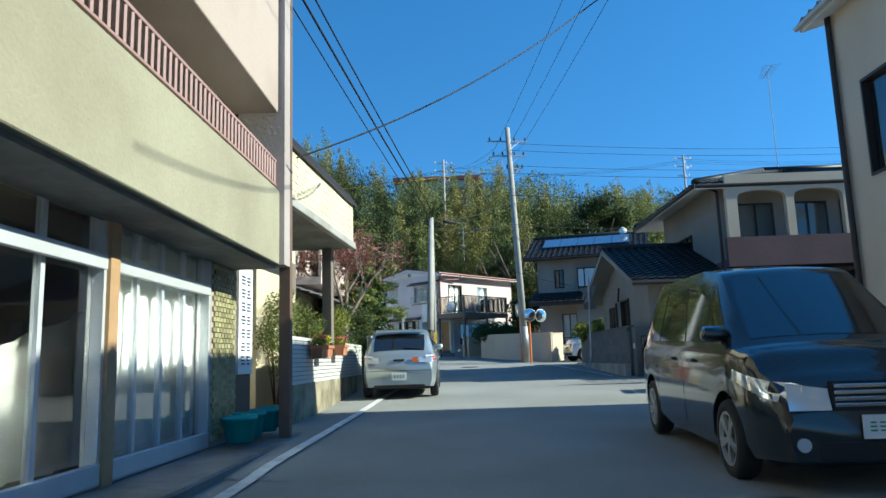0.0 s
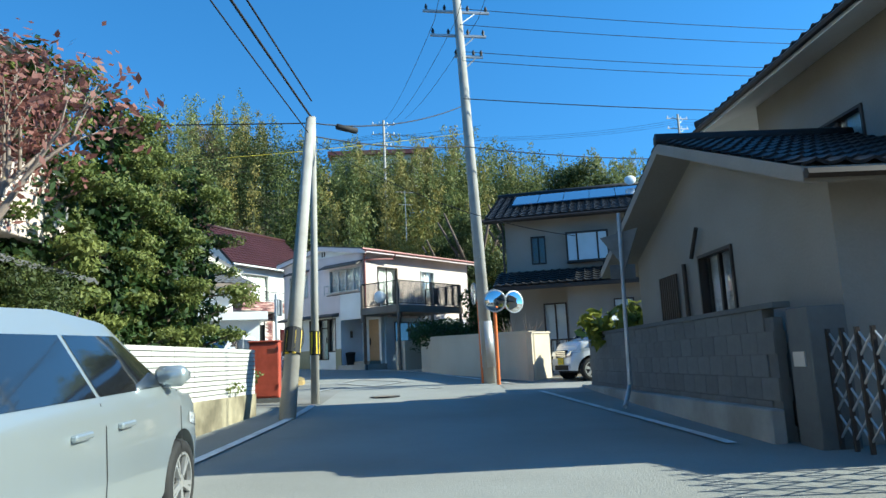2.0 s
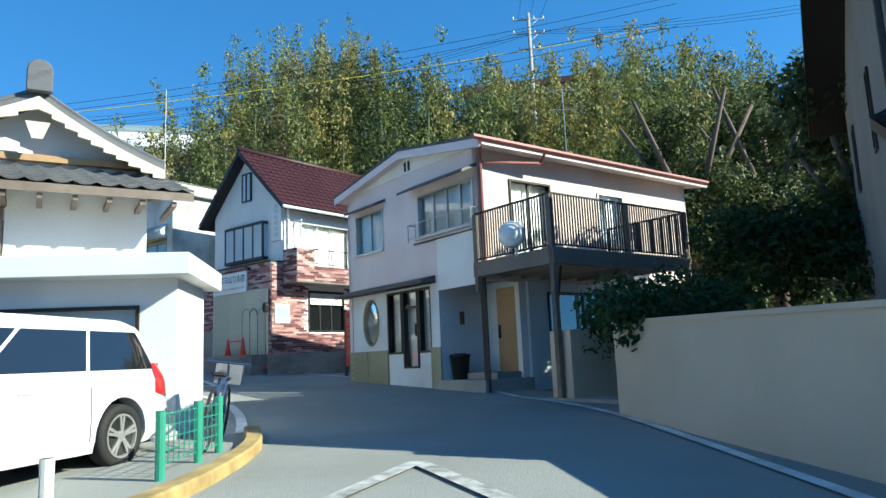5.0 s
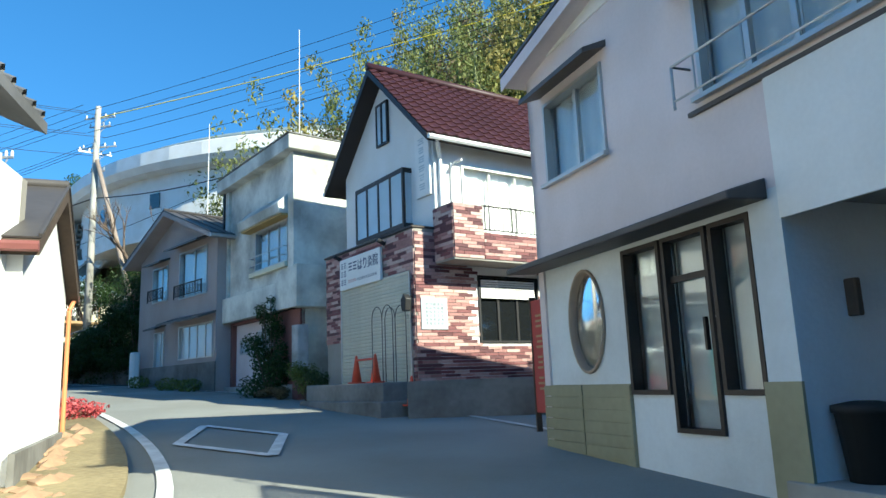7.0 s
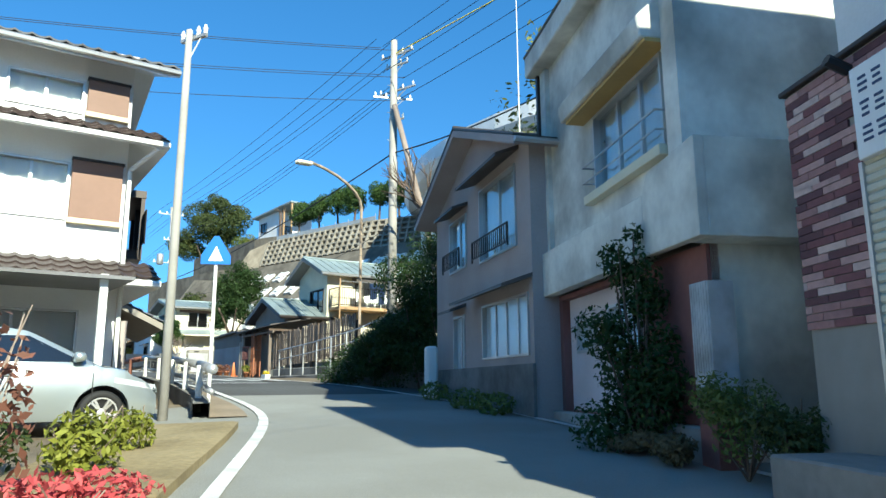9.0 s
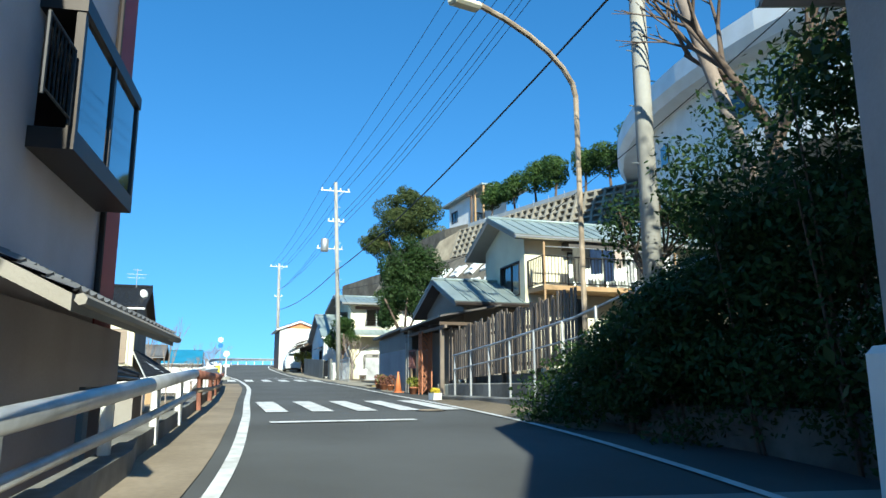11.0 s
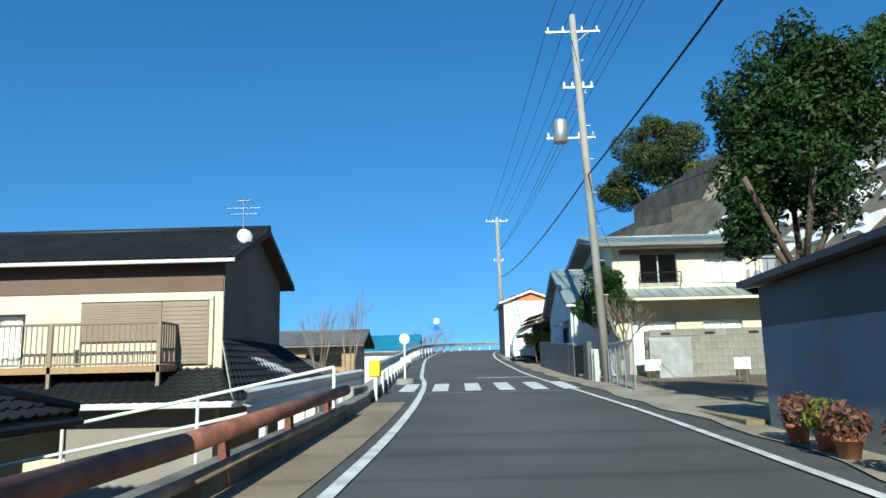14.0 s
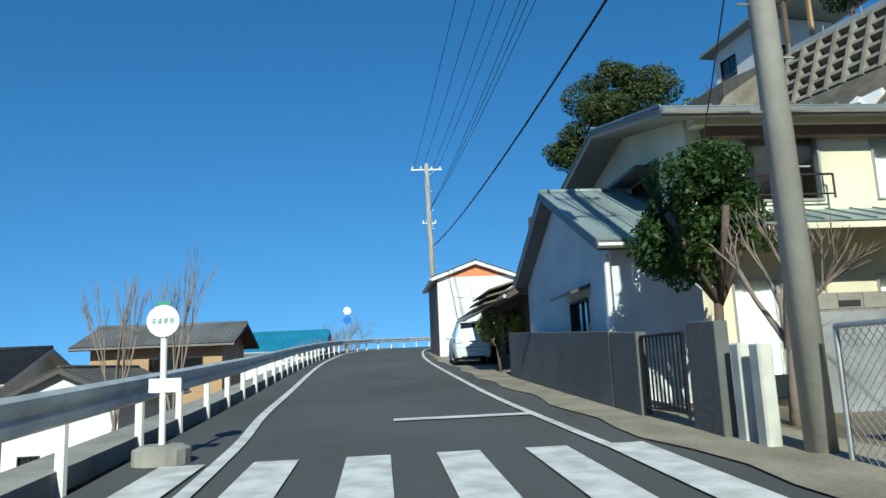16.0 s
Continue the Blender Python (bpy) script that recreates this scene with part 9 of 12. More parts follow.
# ---------------- the straight: seaward side ----------------
def build_red_block():
    # x runs away along the road, y away from it
    w = 5.6
    ob = thing("red_grey_building", "grey building with a red corner strip and a tiled lower eave", "building", pose(-28.83, 50.77, 0, 0, 0, 174.55))
    bm = B()
    wall_bm(bm, w - 1.05, 7.0, [(1.3, 4.0, 2.0, 3.4)], 0.15, (0, 0), z0=4.6)
    part("wall", bm, "pinkgrey", ob)
    bm = B()
    bx(bm, w - 1.05, w, -0.03, 0.6, 4.6, 11.6)
    part("corner_strip", bm, "red_wall", ob, "red painted corner strip")
    bm = B()
    bx(bm, w - 0.14, w - 0.001, 0.6, 7, -0.5, 11.6)
    bx(bm, 0, 0.15, 0.16, 7, -0.5, 11.6)
    bx(bm, 0, w, 7, 7.15, -0.5, 11.6)
    bx(bm, 0.15, w - 0.15, 0.16, 7, 11.4, 11.6)
    part("outer_wall", bm, "pinkgrey", ob)
    bm = B()
    bx(bm, 1.1, 4.2, -0.5, -0.001, 6.35, 6.6)
    bay = part("bay_window", bm, "bronze", ob)
    bm = B()
    bx(bm, 1.08, 4.22, -0.52, -0.001, 8.051, 8.25)
    part("bay_head", bm, "bronze", bay)
    for x in (1.1, 2.6, 4.1):
        bm = B()
        bx(bm, x, x + 0.1, -0.5, -0.4, 6.601, 8.05)
        part("mullion", bm, "bronze", bay)

    for a, b in ((1.2, 2.6), (2.7, 4.1)):
        bm = B()
        bx(bm, a, b, -0.47, -0.46, 6.6, 8.05)
        part("pane", bm, "black_glass", bay)
    railing(ob, (0.1, -0.45, 6.6), (1.0, -0.45, 6.6), 0.9, 0.12, "iron")
    bm = B()
    wall_bm(bm, w, 5.1, [(3.4, 4.6, 1.5, 4.2)], 0.15, (0, -0.2), z0=-0.5)
    part("wall", bm, "taupe", ob)
    bm = B()
    slab(bm, [(-0.2, -1.0, 4.55), (w + 0.3, -1.0, 4.55), (w + 0.3, 0, 5.05), (-0.2, 0, 5.05)], 0.16)
    e = part("lower_eave", bm, "beigegrey", ob)
    bm = B()
    slope(bm, (-0.2, -1.0, 4.57), (w + 0.3, -1.0, 4.57), (w + 0.3, 0, 5.07), (-0.2, 0, 5.07), "tile")
    part("roof_tiles", bm, "tile_grey", e)
    bm = B()
    tube(bm, (-0.2, -1.08, 4.5), (w + 0.3, -1.08, 4.5), 0.06, n=6)
    part("gutter", bm, "beigegrey", e)
    bm = B()
    pipe(bm, [(w - 1.2, -0.06, 11.5), (w - 1.2, -0.06, 5.1)], 0.05, 8)
    part("downpipe", bm, "bronze", ob)


build_red_block()


def beam_rail(name, label, pts, top, posts, post_mat, beam_mat, r=0.07, low=0.35, spacing=2.0, lowr=0.05, flat=False):
    """A roadside barrier: one or two beams on posts along a line of (x, y, z of the road)."""
    ob = thing(name, label, "guard rail", None, "guard rails", "")
    for a, b in zip(pts, pts[1:]):
        bm = B()
        if flat:
            # a folded steel beam, two ridges with a groove between
            d = (Vector(b) - Vector(a)).normalized()
            side = Vector((-d.y, d.x, 0)).normalized()
            if side.y < 0:
                side = -side
            prof = [(0, -0.17), (0.06, -0.13), (0.06, -0.05), (0.0, -0.015), (0.0, 0.015), (0.06, 0.05), (0.06, 0.13), (0, 0.17)]
            prof += [(u - 0.012, v) for u, v in reversed(prof)]
            ends = [[bm.verts.new(Vector(p) + side * (u - 0.03) + Vector((0, 0, top + v))) for u, v in prof] for p in (a, b)]
            n = len(prof)
            for k in range(n):
                bm.faces.new((ends[0][k], ends[0][(k + 1) % n], ends[1][(k + 1) % n], ends[1][k]))
            bmesh.ops.recalc_face_normals(bm, faces=bm.faces[:])
            part("beam", bm, beam_mat, ob)
        else:
            tube(bm, Vector(a) + Vector((0, 0, top)), Vector(b) + Vector((0, 0, top)), r, n=12)
            part("beam", bm, beam_mat, ob, smooth=True)
        if low:
            bm = B()
            tube(bm, Vector(a) + Vector((0, 0, top - low)), Vector(b) + Vector((0, 0, top - low)), lowr, n=10)
            part("lower_beam", bm, "rust_pale" if beam_mat == "rust" else beam_mat, ob, smooth=True)
    bm = B()
    tube(bm, (0, -0.1, -0.5), (0, -0.1, top + 0.02), 0.06, n=8)
    mats = []
    for p, q in zip(pts, pts[1:]):
        n = max(1, int(math.dist(p, q) / spacing))
        for k in range(n):
            v = Vector(p).lerp(Vector(q), (k + 0.5) / n)
            mats.append(Matrix.Translation(v))
    pieces("post", bm, post_mat, ob, mats)
    return ob


def on_road(pts):
    return [(x, y, gz(x, y)) for x, y in pts]


beam_rail("guard_rail", "galvanised double pipe guard rail on white posts", on_road([(-21.5, 51.0), (-25, 51.75), (-30, 52.35), (-35.2, 52.7)]), 0.82, True, "white_paint", "galv", 0.085, 0.36, 2.2, 0.05)
beam_rail("guard_rail", "rusted red-brown pipe guard rail", [(-35.3, 52.72, 3.2), (-40, 53.0, 3.22), (-47, 53.25, 3.3), (-54.3, 53.4, 3.5)], 0.72, True, "rust", "rust", 0.09, 0.3, 2.4, 0.05)
beam_rail("guard_rail", "short white painted guard rail", on_road([(-50.5, 52.7), (-54.5, 52.95), (-58.2, 53.2)]), 0.62, True, "white_paint", "white_paint", 0.1, 0, 2.0, flat=True)
gr3 = beam_rail("guard_rail", "galvanised beam guard rail on white posts", on_road([(-60.3, 53.25), (-66, 53.05), (-74, 52.85), (-88, 52.5), (-100, 52.6), (-108, 53.4), (-115, 55.4), (-122, 58.8), (-129, 64), (-135, 71), (-140, 79)]), 0.72, True, "white_paint", "galv_pale", 0.09, 0, 2.0, flat=True)
bm = B()
bx(bm, -60.5, -60.1, 53.1, 53.4, gz(-60, 53.2) + 0.52, gz(-60, 53.2) + 0.95)
part("end_cap", bm, "yellow", gr3, "yellow reflective end cap", bevel=0.03)
# white pipe rail along steps going down from the road
hr = thing("step_handrail", "white pipe handrail beside steps leading down", "handrail", None)
for dz in (0.95, 0.5):
    bm = B()
    pipe(bm, [(-53.6, 53.3, 3.68 + dz), (-53.7, 50.9, 3.2 + dz), (-53.9, 46.0, 2.3 + dz), (-54.0, 41.5, 1.5 + dz)], 0.03, 8)
    part("rail", bm, "white_paint", hr)
for k in range(6):
    t = k / 5
    bm = B()
    tube(bm, (-53.6 - 0.4 * t, 53.3 - 11.8 * t, 3.2 - 2.1 * t), (-53.6 - 0.4 * t, 53.3 - 11.8 * t, 4.63 - 2.18 * t), 0.03, n=8)
    part("post", bm, "white_paint", hr)
# kerb wall under the rails, and the tan footway strip
kv, kf, pv, pf = [], [], [], []
kl = edge(LEFT_EDGE, 0, 1.0)
kl = [p for p in kl if -59.0 < p[0] < -21.0]
for k, p in enumerate(kl):
    o = 1.05 if p[0] < -30 else 0.9
    for dy, dz in ((-o - 0.28, -4.2), (-o - 0.28, 0.24), (-o, 0.24), (-o, -0.1)):
        kv.append((p[0], p[1] + dy, p[2] + dz))
    for dy in (-o, -0.25):
        pv.append((p[0], p[1] + dy, p[2] + 0.014))
for k in range(len(kl) - 1):
    for c in range(3):
        kf.append((k * 4 + c, k * 4 + c + 1, k * 4 + c + 5, k * 4 + c + 4))
    pf.append((k * 2, k * 2 + 1, k * 2 + 3, k * 2 + 2))
raw("kerb_wall", kv, kf, "concrete_dark", "stained concrete kerb wall carrying the guard rails", "wall", "structure")
raw("footway", pv, pf, "footway", "narrow tan paved strip beside the road", "pavement", "structure")
bm = B()
bx(bm, -61.2, -58.4, 52.55, 52.95, 2.0, gz(-60, 53) + 0.3)
solo("concrete_block", bm, "concrete", "concrete footing block at the end of the rail", "block", kind="structure", bevel=0.03)
bv, bf = [], []
for x in range(-60, -122, -2):
    cz = gz(x, 53.0)
    yy = float(np.interp(x, [-122, -115, -108, -100, -88, -74, -60], [58.4, 55.2, 53.2, 52.4, 52.3, 52.65, 53.0]))
    for dy, dz in ((-0.45, -4.0), (-0.45, 0.12), (0.1, 0.12), (0.1, -0.1)):
        bv.append((x, yy + dy, cz + dz))
n4 = len(bv) // 4
for k in range(n4 - 1):
    for c in range(3):
        bf.append((k * 4 + c, k * 4 + c + 1, k * 4 + c + 5, k * 4 + c + 4))
raw("kerb_wall", bv, bf, "concrete", "low concrete kerb under the beam guard rail", "wall", "structure")
# drain grating across the road
strip("drain_strip", [(-61.0, 54.2 + 0.4 * k, gz(-61.0, 54.2 + 0.4 * k)) for k in range(12)], [(-60.88, 54.2 + 0.4 * k, gz(-60.88, 54.2 + 0.4 * k)) for k in range(12)], "concrete", "narrow pale concrete drain strip across the road", "drain", 0.012)
# bus stop sign
bs = thing("bus_stop_sign", "white bus stop sign with a round head on a pale post", "bus stop", Matrix.Translation((-65.4, 53.68, gz(-65.4, 53.5))))
bm = B()
lathe(bm, [(0.3, 0), (0.3, 0.16), (0.22, 0.2)], 16)
part("foot", bm, "concrete", bs)
bm = B()
tube(bm, (0, 0, 0.1), (0, 0, 1.35), 0.035, n=10)
part("post", bm, "white_paint", bs)
bm = B()
tube(bm, (0.02, 0, 1.52), (0.05, 0, 1.52), 0.175, n=28)
hd = part("round_head", bm, "white_paint", bs)
bars_text(hd, Matrix(((0, -1, 0, 0.052), (1, 0, 0, -0.125), (0, 0, 1, 1.48), (0, 0, 0, 1))), 0.25, 0.08, 4, 1, "green", 3)
bm = B()
bx(bm, -0.02, 0.04, -0.14, 0.2, 0.75, 0.9)
part("timetable_plate", bm, "white_paint", bs)
bm = B()
bx(bm, 0.0, 0.045, -0.08, 0.08, 1.69, 1.73)
part("top_cap", bm, "green", bs)


def build_balconied_house():
    L, R = (-60.6, 37.0), (-60.6, 49.05)
    z = 1.6
    w = span(L, R)
    ob = house("balconied_house", "cream stuccoed house with a long wooden balcony and black tiles", L, R, 6.2, z, 6.25, "creamlight",
               {"front": [(1.2, 3.2, 3.2, 4.9, BRC), (5.0, 6.6, 3.2, 4.7, BRC)], },
               dict(rise=1.25, ridge="x", over=0.45, material="tile_black", fascia="wood_dark", gutter="white_paint"))
    bm = B()
    prism(bm, [(0.0, -0.3), (6.2, -0.3), (6.2, 6.2), (3.1, 7.4), (0.0, 6.2)], "x", w + 0.002, w + 0.03)
    part("gable_cladding", bm, "shade_brown", ob, "dark weathered board cladding")
    for a, b, mt in ((8.2, 10.4, "shutter_brown"), (10.42, 11.7, "shutter_brown")):
        bm = B()
        bx(bm, a, b, -0.1, -0.002, 3.25 if a > 9 else 3.9, 4.95)
        for k in range(14):
            zz = (3.3 if a > 9 else 3.94) + k * (0.115 if a > 9 else 0.07)
            bx(bm, a + 0.04, b - 0.04, -0.115, -0.1, zz, zz + 0.05)
        parts("shutter_slat", bm, mt, ob)
    bm = B()
    bx(bm, 8.1, 8.2, -0.12, -0.002, 3.2, 5.1)
    bx(bm, 8.1, 11.8, -0.14, -0.002, 4.97, 5.07)
    bx(bm, 11.72, 11.82, -0.12, -0.002, 3.2, 5.1)
    part("shutter_frame", bm, "creamlight", ob)
    bm = B()
    bx(bm, 0, w, -0.03, -0.001, 5.22, 6.2)
    part("frieze", bm, "brown", ob)
    # balcony
    bm = B()
    bx(bm, 2.5, 10.9, -1.25, -0.02, 3.05, 3.22)
    part("balcony_deck", bm, "wood_tan", ob)
    railing(ob, (2.5, -1.2, 3.2), (10.85, -1.2, 3.2), 1.1, 0.14, "shutter_brown", bar=0.018, rail=0.04)
    railing(ob, (10.85, -1.2, 3.2), (10.85, -0.1, 3.2), 1.1, 0.14, "shutter_brown", bar=0.018, rail=0.04)
    for x in (2.6, 5.2, 8.0, 10.8):
        bm = B()
        bx(bm, x, x + 0.09, -1.25, -1.16, 2.4, 4.32)
        part("balcony_post", bm, "shutter_brown", ob)
    # lower roof
    bm = B()
    slab(bm, [(-0.5, -2.1, 2.3), (w + 1.0, -2.1, 2.3), (w, 0, 3.1), (-0.5, 0, 3.1)], 0.14)
    slab(bm, [(w + 1.0, -2.1, 2.3), (w + 2.2, 6.2, 2.4), (w, 6.2, 3.9), (w, 0, 3.9)], 0.14)
    lr = part("lower_roof", bm, "white_paint", ob)
    bm = B()
    slope(bm, (-0.5, -2.1, 2.32), (w + 1.0, -2.1, 2.32), (w, 0, 3.12), (-0.5, 0, 3.12), "tile")
    slope(bm, (w + 1.0, -2.1, 2.32), (w + 2.2, 6.2, 2.42), (w, 6.2, 3.92), (w, 0, 3.92), "tile")
    part("roof_tiles", bm, "tile_black", lr)
    bm = B()
    tube(bm, (-0.5, -2.18, 2.22), (w + 1.0, -2.18, 2.22), 0.06, n=6)
    part("gutter", bm, "white_paint", lr)
    bm = B()
    wall_bm(bm, w + 0.6, 2.8, [(2, 4, 0.9, 2.2), (7, 9, 0.9, 2.2)], 0.12, (-0.3, -1.4), z0=-0.5)
    part("lower_wall", bm, "beigegrey", ob)
    # aerial and dish
    bm = B()
    tube(bm, (w - 0.4, 3.0, 7.3), (w - 0.4, 3.0, 8.55), 0.02, n=6)
    for zz, l in ((8.5, 0.22), (8.25, 0.55), (8.05, 0.45)):
        tube(bm, (w - 0.4 - l, 3.0, zz), (w - 0.4 + l, 3.0, zz), 0.01, n=4)
        for k in range(7):
            xx = w - 0.4 - l + 2 * l * k / 6
            tube(bm, (xx, 2.7, zz), (xx, 3.3, zz), 0.006, n=4)
    part("tv_aerial", bm, "galv", ob)
    bm = B()
    lathe(bm, [(0.25, 0), (0.22, 0.03), (0.1, 0.07), (0.02, 0.08)], 16)
    d = part("satellite_dish", bm, "white_paint", ob, smooth=True)
    d.matrix_basis = Matrix.Translation((w + 0.2, 1.2, 6.95)) @ pose(0, 0, 0, 80, 0, 40)
    bm = B()
    bx(bm, 4.2, 4.7, -0.6, -0.25, 3.4, 4.1)
    tagged(solo("hung_jacket", bm, "cone", "orange cloth hung by the balcony window", "cloth", front(L, R, z), bevel=0.1))


build_balconied_house()
house("dark_roof_house", "dark timber house below the road with black tiled roofs", (-41.0, 46.8), (-50.4, 46.8), 10, 0.8, 6.1, "beigegrey", {"front": [(7.3, 8.7, 4.5, 5.5, BRZ)]}, dict(rise=1.6, ridge="hip", over=0.87, material="tile_black", fascia="wood_dark", gutter="iron"))
house("low_wing", "low wing below the road under a black tiled roof", (-43.8, 49.6), (-50.4, 49.6), 5.6, 0.4, 3.9, "beigegrey", {"front": [(1.0, 2.4, 2.1, 3.0, BRZ), (4.2, 5.6, 2.1, 3.0, BRZ)]}, dict(rise=1.055, ridge="hip", over=0.65, material="tile_black", fascia="wood_dark", gutter="iron"))
house("white_shed", "low white shed with a dark gabled roof below the road", (-82, 43.8), (-82, 47.4), 7, 1.6, 2.9, "white", {"front": [(0.5, 1.2, 0.4, 1.0, BRZ), (1.6, 2.3, 0.4, 1.0, BRZ)]}, dict(rise=0.85, ridge="y", over=0.35, cover="sheet", material="metal_dark", fascia="metal_dark"))
house("brown_cottage", "brown timber house with a long grey tiled roof", (-96.5, 40.8), (-96.5, 47.6), 6, 2.5, 4.3, "wood_tan", {"front": [(3, 5.8, 2.4, 3.4, BRZ)]}, dict(rise=0.95, ridge="x", over=0.8, material="tile_grey", fascia="wood_dark"))
house("blue_roof_house", "house with a bright blue sheet roof", (-118, 40), (-118, 51), 10, 3.5, 3.2, "white", {}, dict(rise=1.7, ridge="x", over=0.5, cover="sheet", material="blue_sheet"))
house("far_low_house", "white house with dark tiled roofs below the road", (-92, 30), (-92, 38.5), 8, 1.5, 3.6, "white", {"front": [(2, 4, 1.2, 2.4, BRZ), (6, 7, 1.2, 2.4, BRZ)]}, dict(rise=1.5, ridge="x", over=0.6, material="tile_black"))
for k, (x, y, h) in enumerate(((-80, 48.0, 8.0), (-80.4, 49.6, 8.4), (-120, 52.0, 6.0), (-125, 50.0, 6.5), (-112, 50.5, 5.5))):
    tree("bare_tree", "leafless pale tree below the guard rail", x, y, terrain(x, y) - 0.2, h, 1.6, 0, 0.05, "leaf_dry", 400 + k, trunk=0.07 if k < 2 else 0.16, bark="bark_pale", depth=4, spread=0.17 if k < 2 else 0.55, bare=0.3)
sg = thing("speed_sign", "round blue and white road signs on a tall roadside post", "road sign", Matrix.Translation((-112, 53.6, gz(-112, 54))))
bm = B()
tube(bm, (0, 0, 0), (0, 0, 3.4), 0.04, n=8)
part("post", bm, "galv", sg)
for zz, mt in ((3.1, "white_paint"), (2.4, "blue_sign")):
    bm = B()
    tube(bm, (0.05, 0, zz), (0.07, 0, zz), 0.3, n=24)
    part("disc", bm, mt, sg)


# ---------------- the straight: hill side ----------------
def build_old_house():
    L, R = (-42.8, 62.8), (-42.8, 69.6)
    z = 4.7
    w = span(L, R)
    ob = house("old_house", "old cream house with a laundry balcony and a grey metal roof", L, R, 3.6, z, 4.15, "creamlight", {"front": [(1.6, 4.6, 2.15, 3.5, BRC)], "left": [(1.5, 3.2, 2.0, 3.2, BRZ)]}, dict(rise=0.78, ridge="x", over=0.6, cover="sheet", material="metal_roof", fascia="beigegrey"))
    hoodb = B()
    prism(hoodb, [(1.4, 3.55), (4.8, 3.55), (4.8, 3.68), (1.4, 3.8)], "y", -0.55, -0.001)
    part("window_hood", hoodb, "metal_dark", ob)
    bm = B()
    bx(bm, 0.1, 5.2, -1.25, -0.02, 2.0, 2.15)
    part("balcony_deck", bm, "wood_tan", ob)
    railing(ob, (0.1, -1.2, 2.15), (5.2, -1.2, 2.15), 0.95, 0.12, "iron")
    railing(ob, (0.1, -0.05, 2.15), (0.1, -1.2, 2.15), 0.95, 0.12, "iron")
    for x in (0.15, 5.1):
        bm = B()
        tube(bm, (x, -1.2, -0.6), (x, -1.2, 3.55), 0.04, n=8)
        part("balcony_post", bm, "wood_tan", ob)
    bm = B()
    tube(bm, (0.15, -1.15, 3.42), (5.1, -1.15, 3.42), 0.018, n=6)
    part("drying_pole", bm, "alu", ob)
    rng = random.Random(8)
    x = 1.2
    k = 0
    while x < 5.0:
        ww, hh = rng.uniform(0.25, 0.5), rng.uniform(0.6, 1.1)
        bm = B()
        n = 6
        a = [bm.verts.new((x + ww * i / n, -1.15 + 0.04 * math.sin(i * 1.7 + k), 3.41 - (hh if j else 0) - (0.02 * math.sin(i) if j else 0))) for j in (0, 1) for i in range(n + 1)]
        for i in range(n):
            bm.faces.new((a[i], a[i + 1], a[n + 2 + i], a[n + 1 + i]))
        bmesh.ops.solidify(bm, geom=bm.faces[:], thickness=0.012)
        mt = rng.choice(("curtain", "curtain", "salmon", "navy", "cloth_grey", "white"))
        solo("laundry", bm, mt, {"curtain": "white shirt drying on a pole", "salmon": "pink cloth drying on a pole", "navy": "dark blue garment drying on a pole", "cloth_grey": "grey garment drying on a pole", "white": "white towel drying on a pole"}[mt], "laundry", front(L, R, z), smooth=True, group="drying laundry")
        x += ww + rng.uniform(0.03, 0.12)
        k += 1
    an = house("annex", "low annex with a pale blue metal roof beside the old house", (-43.2, 60.75), (-43.2, 62.75), 4.2, 4.0, 2.55, "beigegrey", {}, dict(rise=0.85, ridge="x", over=0.45, cover="sheet", material="metal_roof", fascia="metal_dark", gutter="bronze"))
    # lean-to porch over the gate
    pr = thing("gate_porch", "dark timber lean-to porch over a lattice gate", "porch", Matrix.Translation((-47.0, 59.75, gz(-45, 59))))
    bm = B()
    slab(bm, [(-0.1, -0.15, 2.35), (4.9, -0.15, 2.45), (4.9, 1.9, 2.85), (-0.1, 1.9, 2.75)], 0.06)
    part("roof", bm, "metal_dark", pr)
    for k in range(5):
        bm = B()
        bx(bm, 0.2 + k * 1.1, 0.27 + k * 1.1, -0.1, 1.85, 2.16, 2.26)
        part("rafter", bm, "wood_dark", pr)
    bm = B()
    bx(bm, 0.0, 4.8, 0.02, 0.1, 2.06, 2.16)
    part("beam", bm, "wood_grey", pr)
    for x in (0.1, 0.42, 4.3):
        bm = B()
        bx(bm, x, x + 0.13, 0, 0.13, 0, 2.3 if x > 0.2 else 1.85)
        part("post", bm, "wood_grey" if x > 0.5 else "concrete", pr)
    bm = B()
    bx(bm, 0.6, 4.9, 2.3, 2.38, 0, 2.6)
    part("back_wall", bm, "wood_dark", pr)
    bm = B()
    for k in range(7):
        for s in (-1, 1):
            x0 = 0.62 + k * 0.13
            tube(bm, (x0, 0.02 + s * 0.008, 0.95), (min(max(x0 + s * 0.55, 0.6), 1.5), 0.02 + s * 0.008, 1.5), 0.012, n=4)
    bx(bm, 0.58, 1.52, 0, 0.04, 0.9, 0.95)
    bx(bm, 0.58, 1.52, 0, 0.04, 1.5, 1.55)
    part("lattice_panel", bm, "redbrown", pr)
    bm = B()
    bx(bm, 1.6, 1.95, 0, 0.06, 0.1, 1.5)
    bx(bm, 0.8, 1.0, 0, 0.06, 0.0, 0.9)
    part("gate_leaf", bm, "wood_tan", pr)
    # trellised pillar and a stone ledge crowded with pots and tools
    bm = B()
